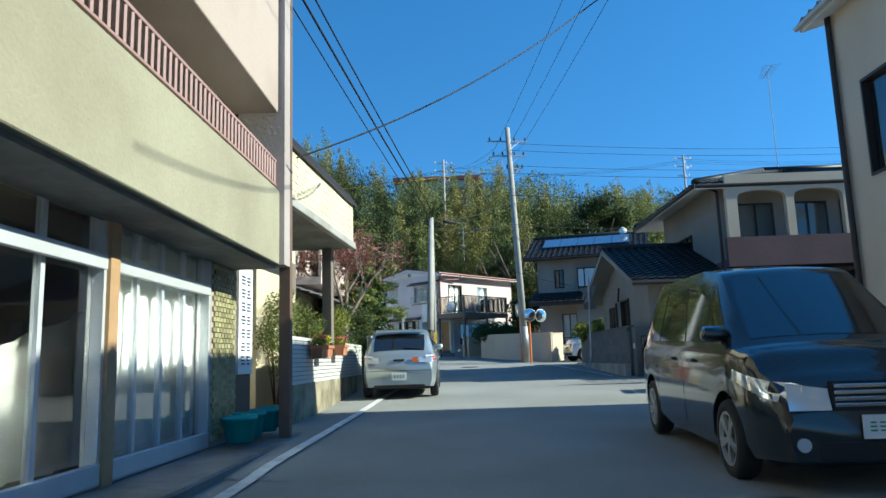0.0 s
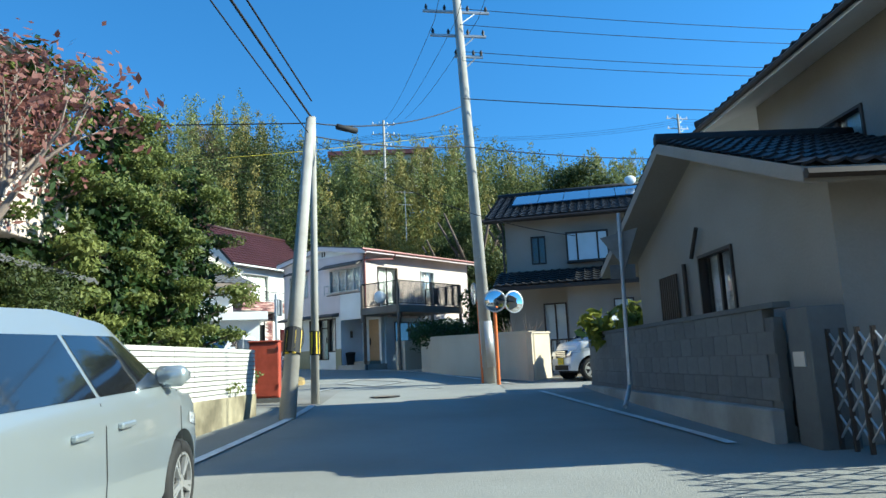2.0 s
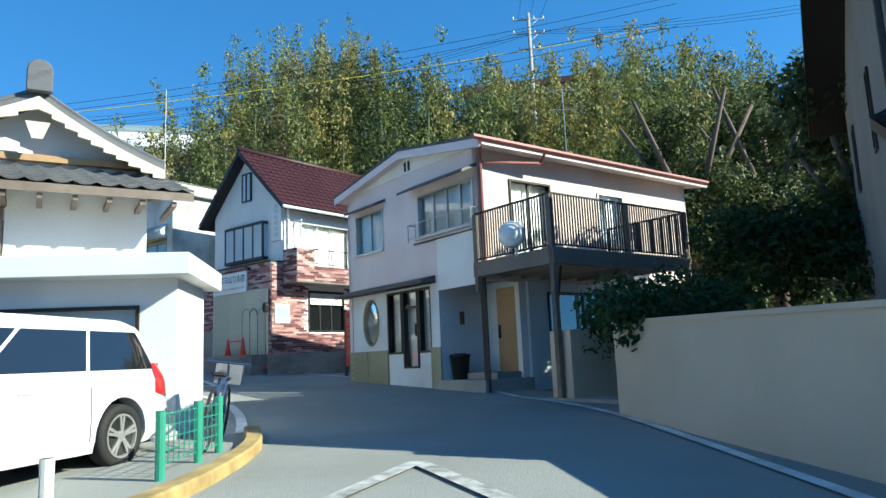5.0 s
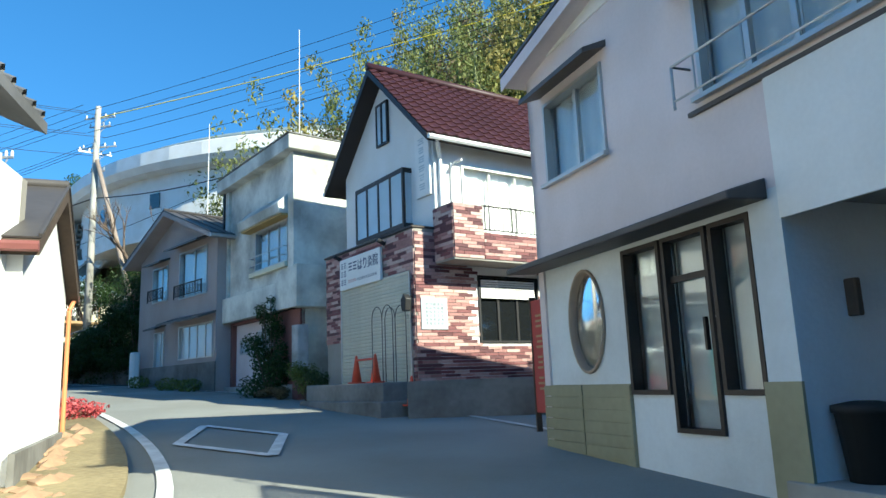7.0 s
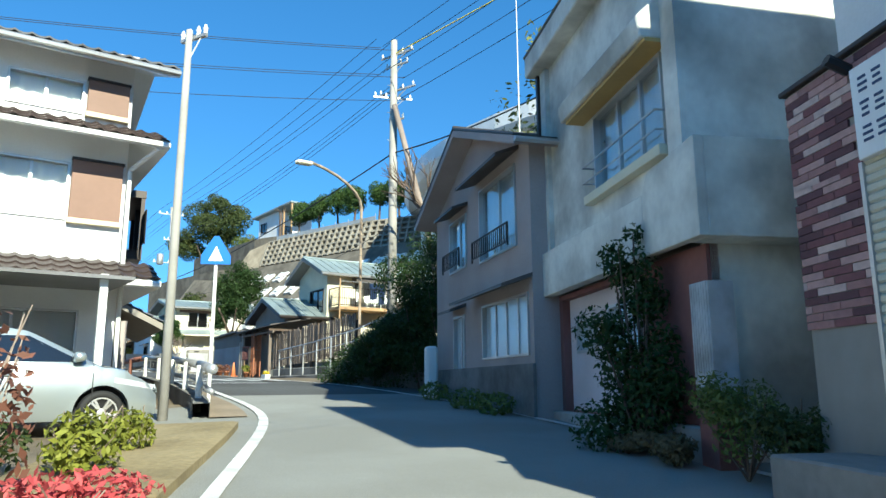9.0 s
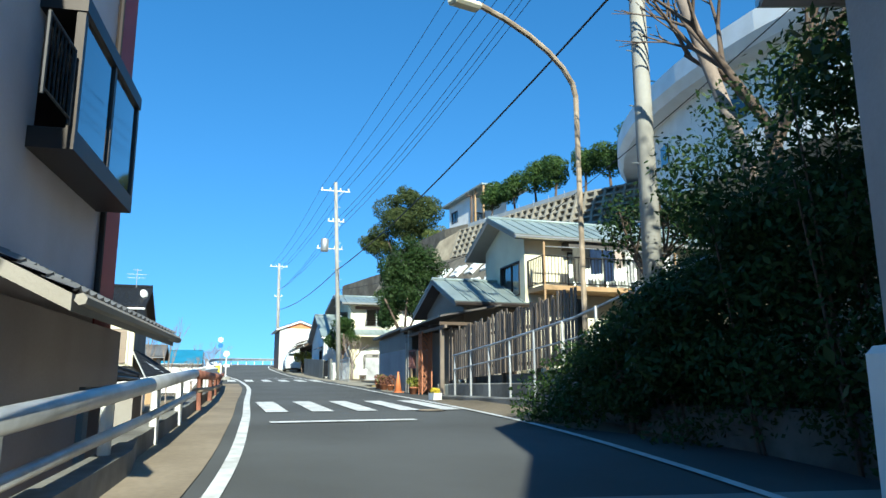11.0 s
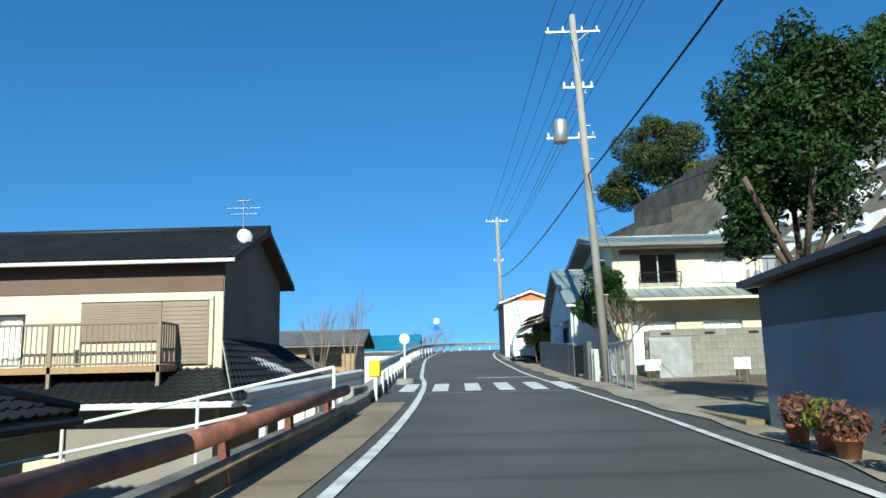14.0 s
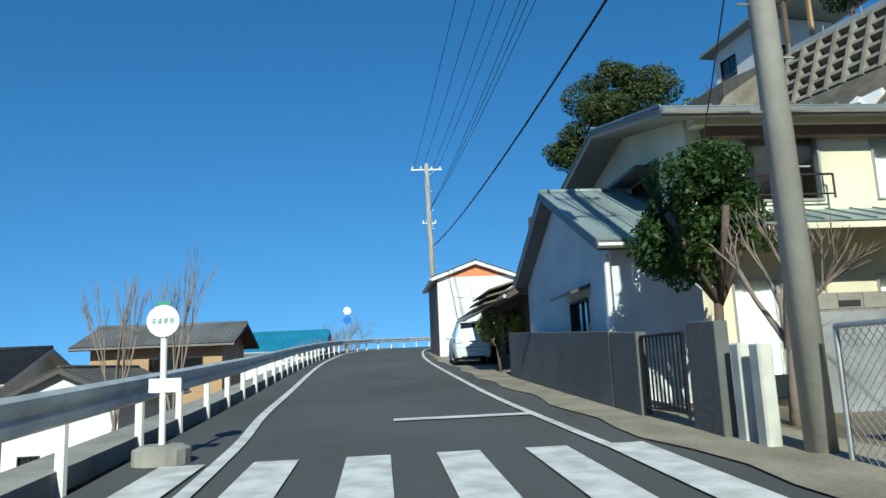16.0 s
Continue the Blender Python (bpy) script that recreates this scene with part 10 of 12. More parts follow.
    for k in range(10):
        for s in (-1, 1):
            for yy in (0.0, 0.34):
                tube(bm, (1.98 if s > 0 else 2.36, yy, 0.05 + k * 0.19), (2.36 if s > 0 else 1.98, yy, 0.4 + k * 0.19), 0.016, n=4)
            for xx in (1.98, 2.36):
                tube(bm, (xx, 0.0 if s > 0 else 0.34, 0.05 + k * 0.19), (xx, 0.34 if s > 0 else 0.0, 0.4 + k * 0.19), 0.016, n=4)
    for xx in (1.98, 2.36):
        for yy in (0.0, 0.34):
            tube(bm, (xx, yy, 0), (xx, yy, 2.1), 0.025, n=4)
    part("lattice_pillar", bm, "terra", pr, "terracotta-coloured trellis pillar")
    bm = B()
    bx(bm, 2.5, 4.25, 0.5, 1.3, -0.1, 0.34)
    part("ledge", bm, "creamlight", pr, "pale stone ledge", bevel=0.02)
    rng = random.Random(77)
    for k in range(13):
        mt = rng.choice(("white_paint", "galv", "terra", "green", "cloth_grey", "alu"))
        r, h = rng.uniform(0.05, 0.11), rng.uniform(0.1, 0.28)
        bm = B()
        lathe(bm, [(r * 0.7, 0), (r, h * 0.7), (r * 1.05, h), (r * 0.85, h), (r * 0.6, h * 0.3)], 10)
        solo("garden_pot", bm, mt, {"white_paint": "small white pot", "galv": "dull metal can", "terra": "small clay pot", "green": "green plastic pot", "cloth_grey": "grey plastic pot", "alu": "shiny metal pot"}[mt] + " crowded on the stone ledge", "pot", Matrix.Translation((-47.0 + rng.uniform(2.6, 4.15), 59.75 + rng.uniform(0.6, 1.2), gz(-45, 59) + 0.34)), smooth=True, group="pots on the ledge")
    for k in range(4):
        bm = B()
        tube(bm, (0, 0, 0), (0.35 - 0.2 * k, 0.5, 1.3), 0.016, n=6)
        lathe(bm, [(0.02, 0.0), (0.09, -0.02), (0.11, -0.2)], 8)
        solo("broom", bm, "wood_tan" if k % 2 else "rust", "broom leaning under the porch roof", "broom", Matrix.Translation((-47.0 + 2.7 + 0.3 * k, 59.75 + 1.35, gz(-45, 59) + 0.2)), group="leaning brooms")
    # planked fence on the bank, with a pipe rail and stepped plinths before it
    fz = 4.05
    fn = thing("board_fence", "tall fence of weathered brown boards with gaps", "fence", front((-43.3, 60.25), (-34.9, 60.45), fz))
    fl = 8.4
    rng = random.Random(5)
    mats = [Matrix.Translation((0.02 + k * 0.158, rng.uniform(-.01, .01), -0.2 + 0.02 * k * 0.158 * 2)) @ pose(0, 0, 0, 0, rng.uniform(-1.2, 1.2), 0) @ Matrix.Diagonal((1, 1, rng.uniform(0.94, 1.06), 1)) for k in range(53)]
    bm = B()
    bx(bm, 0, 0.095, -0.012, 0.012, 0, 1.6)
    pieces("board", bm, "wood_grey", fn, mats)
    for zz in (0.15, 1.05):
        bm = B()
        bx(bm, 0, fl, 0.014, 0.06, zz, zz + 0.07)
        part("crossbar", bm, "wood_dark", fn)
    for k in range(5):
        bm = B()
        bx(bm, k * 2.05, k * 2.05 + 0.1, 0.06, 0.16, -0.6, 1.5)
        part("post", bm, "wood_dark", fn)
    hr = thing("pipe_handrail", "grey steel pipe handrail along the bank", "handrail", None)
    pts = [(-41.0, 59.65, 4.55), (-37.7, 59.65, 4.72), (-33.7, 59.7, 5.0), (-29.5, 59.9, 5.6)]
    bm = B()
    pipe(bm, pts, 0.03, 8)
    part("rail", bm, "galv", hr)
    bm = B()
    pipe(bm, [(p[0], p[1], p[2] - 0.4) for p in pts], 0.02, 8)
    part("lower_rail", bm, "galv", hr)
    for k in range(8):
        x = -40.9 + k * 1.35
        zz = float(np.interp(x, [-41, -37.7, -33.7, -29.5], [4.55, 4.72, 5.0, 5.6]))
        bm = B()
        tube(bm, (x, 59.66, 3.0), (x, 59.66, zz), 0.032, n=8)
        part("post", bm, "galv", hr)
    for k, (y0, y1, h) in enumerate(((59.45, 60.0, 0.28), (60.0, 60.6, 0.62), (60.6, 61.4, 0.85))):
        bm = B()
        bx(bm, -42.6, -26.5, y0, y1, 2.4, gz(-36, 59) + h)
        solo("bank_step", bm, "concrete_dark", "stepped dark concrete bank beside the road", "step", kind="structure", bevel=0.03)


build_old_house()
bm = B()
tube(bm, (2.2, 0.3, -1.6), (-0.1, -1.35, 9.0), 0.13, 0.1, n=12)
solo("stay_pole", bm, "bark_pale", "slanting tan wooden stay pole rising from the hedge", "utility pole", Matrix.Translation((-31.6, 61.6, 4.4)), smooth=True, group="utility poles")

# the hedge bank
rng = random.Random(12)
bl = []
for k in range(150):
    x = rng.uniform(-33.6, -25.2)
    y = rng.uniform(58.9, 63.0)
    top = 4.2 + 2.0 * sstep(-36, -30, -abs(x + 30) - 30 + 4) + (y - 59) * 0.75 + rng.uniform(-.5, .3)
    hi = min(top, 3.6 + (y - 58.6) * 1.35 + 0.9)
    zz = rng.uniform(3.0, max(3.3, hi))
    r = rng.uniform(0.35, 0.75)
    bl.append((x, y, zz, r, r, r * 0.8))
for k in range(90):
    x, y = rng.uniform(-32.6, -26.0), rng.uniform(58.6, 60.2)
    r = rng.uniform(0.35, 0.7)
    bl.append((x, y, rng.uniform(3.2, 4.6 + 2.4 * sstep(-34.5, -31, x) + (y - 58.6) * 0.6), r, r, r * 0.85))
def bank_top(x, y):
    """The scrub thins out down the road and grows tall by the brown house."""
    return 9.0 if x > -29.3 else 5.1 + 0.35 * (x + 30) + 0.62 * (y - 59)


bl = [(x, y, min(q, bank_top(x, y) - c * 0.8), a, b, c) for x, y, q, a, b, c in bl if bank_top(x, y) > 3.4]
for g in range(6):
    lo = -33.8 + g * 1.45
    mine = [q for q in bl if lo <= q[0] < lo + 1.45]
    cx = lo + 0.7
    hb = thing("scrub_bush", "dense dark evergreen scrub on the roadside bank", "bush", Matrix.Translation((cx, 60.2, 3.2)), "roadside scrub")
    bm = B()
    for q in mine[::3]:
        tube(bm, (q[0] * 0.3 - cx * 0.3, q[1] * 0.5 - 30.1, -0.5), (q[0] - cx, q[1] - 60.2, q[2] - 3.2), 0.025, 0.01, n=4, cap=False)
    parts("branch", bm, "bark", hb)
    leaf_cloud("foliage", [(q[0] - cx, q[1] - 60.2, q[2] - 3.2) + q[3:] for q in mine], 13500, 0.048, "leaf_dark", hb, seed=44 + g, shell=0.3)
tree("bank_tree", "small evergreen tree on the bank with dense leaves", -36.2, 63.2, 5.0, 4.4, 1.7, 2600, 0.07, "leaf_dark", 61, trunk=0.1, bare=0.3, depth=3)
tree("bare_bank_tree", "leaning leafless tree on the bank", -30.0, 61.4, 4.4, 8.5, 3, 0, 0.05, "leaf_dry", 62, trunk=0.16, depth=4, spread=0.55, bare=0.4)


def build_garage_wall():
    x0, x1, y = -51.75, -47.05, 59.85
    z = gz(-49, 59)
    ob = thing("grey_garage", "grey garage with a blue-grey painted wall and dark upper band", "garage", front((x0, y), (x1, y), z))
    w = x1 - x0
    bm = B()
    bx(bm, 0, w, 0, 4.6, -0.4, 1.52)
    part("lower_wall", bm, "garage_blue", ob)
    bm = B()
    prism(bm, [(0.0, 1.52), (w, 1.52), (w, 2.25), (0.0, 2.1)], "y", 0.004, 4.6)
    part("upper_wall", bm, "metal_dark", ob)
    bm = B()
    slab(bm, [(-0.15, -0.25, 2.2), (w + 0.1, -0.25, 2.35), (w + 0.1, 4.8, 2.7), (-0.15, 4.8, 2.55)], 0.09)
    part("roof", bm, "metal_dark", ob)
    for k, (x, yy, mt) in enumerate(((-47.9, 59.45, "leaf_dry"), (-49.0, 59.45, "leaf_dry"), (-49.5, 59.5, "leaf_lime"), (-50.2, 59.5, "leaf_dry"), (-45.2, 59.6, "leaf_lime"))):
        pt = thing("flower_pot", "terracotta pot with withered plants by the wall", "flower pot", Matrix.Translation((x, yy, gz(x, yy))), "flower pots")
        bm = B()
        lathe(bm, [(0.1, 0), (0.14, 0.2), (0.16, 0.2), (0.16, 0.25), (0.12, 0.25)], 14)
        part("pot", bm, "terra", pt, smooth=True)
        leaf_cloud("plant", [(0, 0, 0.4, 0.24, 0.22, 0.2)], 320, 0.045, mt, pt, seed=k + 500)
    fb = thing("flower_box", "white trough of yellow flowers on the pavement", "planter", Matrix.Translation((-41.2, 59.15, gz(-41, 59))))
    bm = B()
    v = bx(bm, -0.28, 0.28, -0.12, 0.12, 0, 0.2)
    for q in v[:4]:
        q.co.x *= 0.85
    part("trough", bm, "white_paint", fb)
    leaf_cloud("flowers", [(-0.12, 0, 0.26, 0.14, 0.1, 0.08), (0.12, 0, 0.26, 0.14, 0.1, 0.08)], 300, 0.035, "flower_yellow", fb, seed=3)
    traffic_cone(Matrix.Translation((-46.75, 59.45, gz(-46.7, 59.5))), 1.08, "cone2", "faded orange traffic cone by the garage")


M["garage_blue"] = mat("blue_grey_painted_wall", (0.3, 0.32, 0.34), 0.8, vary=0.1, scale=9, bump=0.15, stain=0.25)
build_garage_wall()

bm = B()
prism(bm, [(-52.0, 59.6), (-52.0, 69), (-67.4, 69), (-67.4, 61.5), (-64.0, 60.0)], "z", 2.6, 3.72)
solo("yard", bm, "drygrass", "bare tan earth yard with dry grass", "yard", kind="structure")


def build_yard():
    wl = thing("block_yard_wall", "weathered concrete block wall at the back of the yard", "wall", front((-67.4, 62.3), (-67.4, 72.5), 4.0), "", "structure")
    for r in range(8):
        mats = [Matrix.Translation((0.4 * i + (0.2 if r % 2 else 0), 0, -0.2 + r * 0.25)) for i in range(25)]
        bm = B()
        bx(bm, 0.004, 0.396, 0, 0.14, 0.004, 0.246)
        pieces("block", bm, M["block_pale"], wl, mats)
    bm = B()
    bx(bm, 0, 10.2, 0.02, 0.12, -0.4, 1.75)
    part("core", bm, "concrete_dark", wl)
    for k in range(5):
        bm = B()
        bx(bm, 0.6 + k * 1.6, 0.95 + k * 1.6, -0.006, 0.02, 1.58, 1.68)
        part("vent_block", bm, "dark", wl)
    for k, y in enumerate((61.6, 64.4, 67.2)):
        pl = thing("stake_plate", "small white plate on thin stakes in the yard", "sign", Matrix.Translation((-64.0, y, 3.72)), "yard plates")
        bm = B()
        for d in (-0.12, 0.12):
            tube(bm, (0, d, 0), (0, d, 0.7), 0.012, n=5)
        part("stakes", bm, "galv", pl)
        bm = B()
        bx(bm, 0.0, 0.02, -0.26, 0.26, 0.62, 0.98)
        part("plate", bm, "white_paint", pl)
        bm = B()
        bx(bm, -0.05, 0.0, -0.2, 0.2, 0.4, 0.62)
        part("box", bm, "wood_dark", pl)
    # corrugated sheets and tank by the wall
    bm = B()
    bx(bm, 0, 0.05, 0, 1.5, 0, 1.7)
    solo("metal_sheet", bm, "galv", "grey corrugated metal sheet leaning by the wall", "sheet", Matrix.Translation((-67.25, 62.4, 3.8)))
    # chain link fence with pipe frame
    fn = thing("chain_fence", "chain link fence in a steel pipe frame by the pole", "fence", front((-63.4, 60.1), (-60.1, 60.05), gz(-62, 60)))
    bm = B()
    for x in (0, 1.1, 2.2, 3.3):
        tube(bm, (x, 0, -0.2), (x, 0, 1.25), 0.025, n=8)
    tube(bm, (0, 0, 1.25), (3.3, 0, 1.25), 0.025, n=8)
    part("frame", bm, "galv", fn)
    bm = B()
    for k in range(48):
        for s in (-1, 1):
            x = -1.2 + k * 0.1
            a, b = (x, 0.05), (x + 1.18, 1.23)
            if s < 0:
                a, b = (x + 1.18, 0.05), (x, 1.23)
            p0, p1 = Vector((a[0], 0, a[1])), Vector((b[0], 0, b[1]))
            d = p1 - p0
            ts = [0, 1]
            t0 = max(0, (0 - p0.x) / d.x if d.x > 0 else (3.3 - p0.x) / d.x)
            t1 = min(1, (3.3 - p0.x) / d.x if d.x > 0 else (0 - p0.x) / d.x)
            if t1 > t0 + 0.02:
                tube(bm, p0 + d * t0, p0 + d * t1, 0.0035, n=3, cap=False)
    tagged(part("mesh", bm, "galv", fn), kind="stuff")
    for k, x in enumerate((-64.35, -64.75)):
        bm = B()
        bx(bm, -0.1, 0.1, -0.08, 0.08, -0.2, 1.05)
        solo("gate_stump", bm, "concwall", "short yellowed concrete post by the gate", "post", Matrix.Translation((x, 59.9, gz(x, 59.9))), bevel=0.02, group="gate stumps")
    # grey gate wall, iron gate, long boundary wall
    for a, b, h in (((-65.75, 59.75), (-65.0, 59.75), 1.3), ((-76.9, 59.6), (-68.4, 59.65), 1.22), ((-68.35, 59.65), (-67.2, 59.65), 1.2)):
        zz = gz(*b)
        n = span(a, b)
        za = gz(*a) - zz
        bm = B()
        prism(bm, [(0, za - 0.4), (n, -0.4), (n, h), (0, za + h)], "y", 0, 0.16)
        solo("boundary_wall", bm, "block", "dark grey rendered boundary wall", "wall", front(a, b, zz), "structure", bevel=0.01, group="boundary walls")
    g = thing("iron_gate", "dark iron gate with vertical bars", "gate", front((-67.15, 59.7), (-65.8, 59.75), gz(-66.5, 59.7)))
    railing(g, (0, 0, 0.1), (1.3, 0, 0.1), 1.05, 0.11, "iron", bar=0.014)
    t = tree("yard_shrub", "pruned leafless shrub by the house", -66.2, 61.3, gz(-66, 60), 3.4, 1, 0, 0.05, "leaf_dry", 83, trunk=0.09, bark="bark_pale", depth=4, spread=0.5, bare=0.3)


M["block_pale"] = mat("pale_weathered_block", (0.34, 0.32, 0.28), 0.9, vary=0.18, scale=10, bump=0.4, stain=0.4, random_piece=0.12)
build_yard()


def build_yellow_house():
    L, R = (-69.6, 61.8), (-69.6, 68.3)
    z = 4.1
    w = span(L, R)
    ob = house("yellow_house", "pale yellow two-storey house with a grey metal roof", L, R, 6.3, z, 5.35, "creamlight",
               {"front": [(1.05, 2.6, 3.6, 4.95, dict(panes=2)), (3.65, 5.1, 3.6, 4.95, CUR), (0.6, 2.4, 0.4, 2.2, CUR), (3.4, 5.0, 0.4, 2.2, CUR)], "left": [(3.5, 5.0, 3.4, 4.6, BRZ)]},
               dict(rise=0.7, ridge="x", over=0.75, cover="sheet", material="metal_roof", fascia="beigegrey"))
    bm = B()
    bx(bm, 0.05, w - 0.05, -0.3, -0.001, 5.0, 5.3)
    part("frieze", bm, "creamlight", ob, bevel=0.01)
    bm = B()
    bx(bm, 0.3, w - 0.3, -0.26, -0.04, 4.8, 4.997)
    part("lintel", bm, "brown", ob, "brown timber lintel")
    bm = B()
    slab(bm, [(-0.2, -1.3, 2.95), (w + 0.3, -1.3, 2.95), (w + 0.3, 0, 3.4), (-0.2, 0, 3.4)], 0.1)
    e = part("lower_roof", bm, "creamlight", ob)
    bm = B()
    slope(bm, (-0.2, -1.3, 2.97), (w + 0.3, -1.3, 2.97), (w + 0.3, 0, 3.42), (-0.2, 0, 3.42), "sheet")
    part("roof_sheet", bm, "metal_roof", e)
    railing(ob, (1.0, -0.25, 3.6), (2.65, -0.25, 3.6), 0.45, 0.4, "bronze")
    bm = B()
    bx(bm, 5.3, 6.1, -0.4, -0.05, 3.55, 4.1)
    ac = part("air_conditioner", bm, "white_paint", ob, bevel=0.02)
    bm = B()
    tube(bm, (5.6, -0.42, 3.82), (5.6, -0.4, 3.82), 0.2, n=18)
    part("fan_grille", bm, "cloth_grey", ac)
    bm = B()
    bx(bm, -0.5, -0.002, 1.3, 3.0, 4.65, 4.72)
    part("side_hood", bm, "metal_dark", ob)
    # neighbouring flat-roofed shed with laundry terrace
    sh = house("metal_shed", "pale green corrugated shed with a laundry terrace on top", (-68.2, 68.9), (-68.2, 74), 4, 4.0, 3.3, "metal_shed", {"front": [(0.05, 1.6, 0.2, 2.4, dict(open=True))]}, None, category="shed")
    bm = B()
    bx(bm, -2.2, 5.3, -0.3, 4.1, 3.3, 3.5)
    part("terrace", bm, "metal_dark", sh)
    railing(sh, (-2.1, -0.25, 3.5), (5.2, -0.25, 3.5), 0.9, 0.3, "iron")
    rng = random.Random(3)
    for k in range(9):
        bm = B()
        x = -1.8 + k * 0.75
        bx(bm, x, x + 0.5, -0.24, -0.2, 3.75 + rng.uniform(0, .2), 4.5)
        mt = rng.choice(("white", "curtain", "navy", "green", "cloth_grey"))
        solo("laundry", bm, mt, {"white": "white towel drying on the terrace rail", "curtain": "pale cloth drying on the terrace rail", "navy": "dark garment drying on the terrace rail", "green": "green cloth drying on the terrace rail", "cloth_grey": "grey garment drying on the terrace rail"}[mt], "laundry", front((-68.2, 68.9), (-68.2, 74), 4.0), group="terrace laundry")
    # pale blue cottage before the yellow house
    bh = house("blue_cottage", "pale blue-grey cottage with a metal roof facing the road", (-76.3, 60.1), (-69.3, 60.1), 1.6, 4.15, 2.95, "bluewhite", {"front": [(4.2, 5.5, 0.9, 2.0, BRC)]}, dict(rise=1.6, ridge="y", over=0.35, cover="sheet", material="metal_roof", fascia="tile_grey"))
    hood(bh, 4.0, 5.7, 2.05, 0.4, 0.15, "metal_dark")
    bm = B()
    pipe(bm, [(7.05, -0.1, 2.6), (7.05, -0.1, 0.1)], 0.05, 8)
    part("downpipe", bm, "white_paint", bh)
    # old dark timber house
    ob = house("timber_house", "old dark timber house with deep weathered eaves", (-87.5, 60.4), (-77.2, 60.4), 4.5, 4.75, 2.5, "wood_dark", {"front": [(2, 4, 0.4, 2.0, BRZ), (5.5, 8.5, 0.4, 2.0, BRZ)]}, dict(rise=1.1, ridge="x", over=0.9, material="tile_grey", fascia="wood_dark"))
    for k in range(3):
        bm = B()
        slab(bm, [(6 + k * 0.2, -1.4 + k * 0.1, 1.9 + k * 0.2), (10.2, -1.4 + k * 0.1, 1.9 + k * 0.2), (10.2, -0.2, 2.2 + k * 0.2), (6 + k * 0.2, -0.2, 2.2 + k * 0.2)], 0.05)
        part("awning", bm, "wood_grey", ob)
    tree("yellow_shrub", "shrub with yellowing leaves before the timber house", -79.0, 59.7, gz(-79, 59.7), 2.4, 1.0, 1200, 0.06, "leaf_lime", 86, trunk=0.05, bare=0.3, depth=2)
    fh = house("far_house", "tall white house with an orange gable and brown side wall", (-92.7, 59.0), (-92.7, 62.9), 6, 5.2, 4.15, "white", {}, dict(rise=0.7, ridge="y", over=0.3, cover="sheet", material="metal_dark", fascia="white_paint"))
    bm = B()
    prism(bm, [(0.2, 4.1), (3.7, 4.1), (1.95, 4.78)], "y", -0.02, -0.002)
    part("gable_panel", bm, "cone2", fh, "orange-brown gable panel")
    bm = B()
    bx(bm, -0.03, -0.002, 0.0, 6, -0.4, 4.1)
    part("side_cladding", bm, "brown", fh)
    car("parked_blue_car", "small pale blue car parked beside the road", Matrix.Translation((-85, 59.5, gz(-85, 59.5))) @ pose(0, 0, 0, 0, 0, 88), 3.4, 1.48, 1.6, 0.98, 0.95, "bluewhite",
        [(-1.62, 0.97), (-1.5, 1.5), (-1.3, 1.59), (0.1, 1.6), (0.5, 1.55), (1.1, 0.97)], wheel=0.28)


M["metal_shed"] = mat("pale_green_corrugated_metal", (0.5, 0.52, 0.42), 0.55, 0.1, vary=0.08, scale=8, bump=0.1, stain=0.3)
build_yellow_house()

# utility poles along the straight
pole("utility_pole", "tall concrete utility pole with white insulators at the bend", -31.97, 60.37, gz(-31, 59) + 0.3, 12.9, 0.19, (0, 0), ((12.4, 0.8, 0.35, 0), (11.95, 0.55, 0.35, 0), (10.9, 0.9, 0.35, 0), (10.6, 0.75, 1.2, 0), (9.7, 0.35, 0.35, 0)))
p1 = pole("utility_pole", "tall concrete utility pole with a transformer beside the yard", -63.9, 60.15, gz(-63.9, 60), 12.0, 0.15, (0.72, -0.62), ((11.5, 0.9, 1.57, 0), (9.6, 0.5, 1.57, 0), (7.9, 0.8, 1.57, -0.4)))
bm = B()
lathe(bm, [(0.2, 0), (0.24, 0.04), (0.24, 0.72), (0.2, 0.78), (0.05, 0.82)], 16)
tr = part("transformer", bm, "galv", p1, "grey pole-mounted transformer", smooth=True)
tr.matrix_basis = Matrix.Translation((0.42, -1.15, 7.7))
pole("utility_pole", "distant concrete utility pole beside the road", -97.0, 59.2, gz(-97, 59), 11.0, 0.19, (-0.1, -0.2), ((10.7, 0.9, 1.57, 0), (7.5, 0.4, 1.57, 0)))


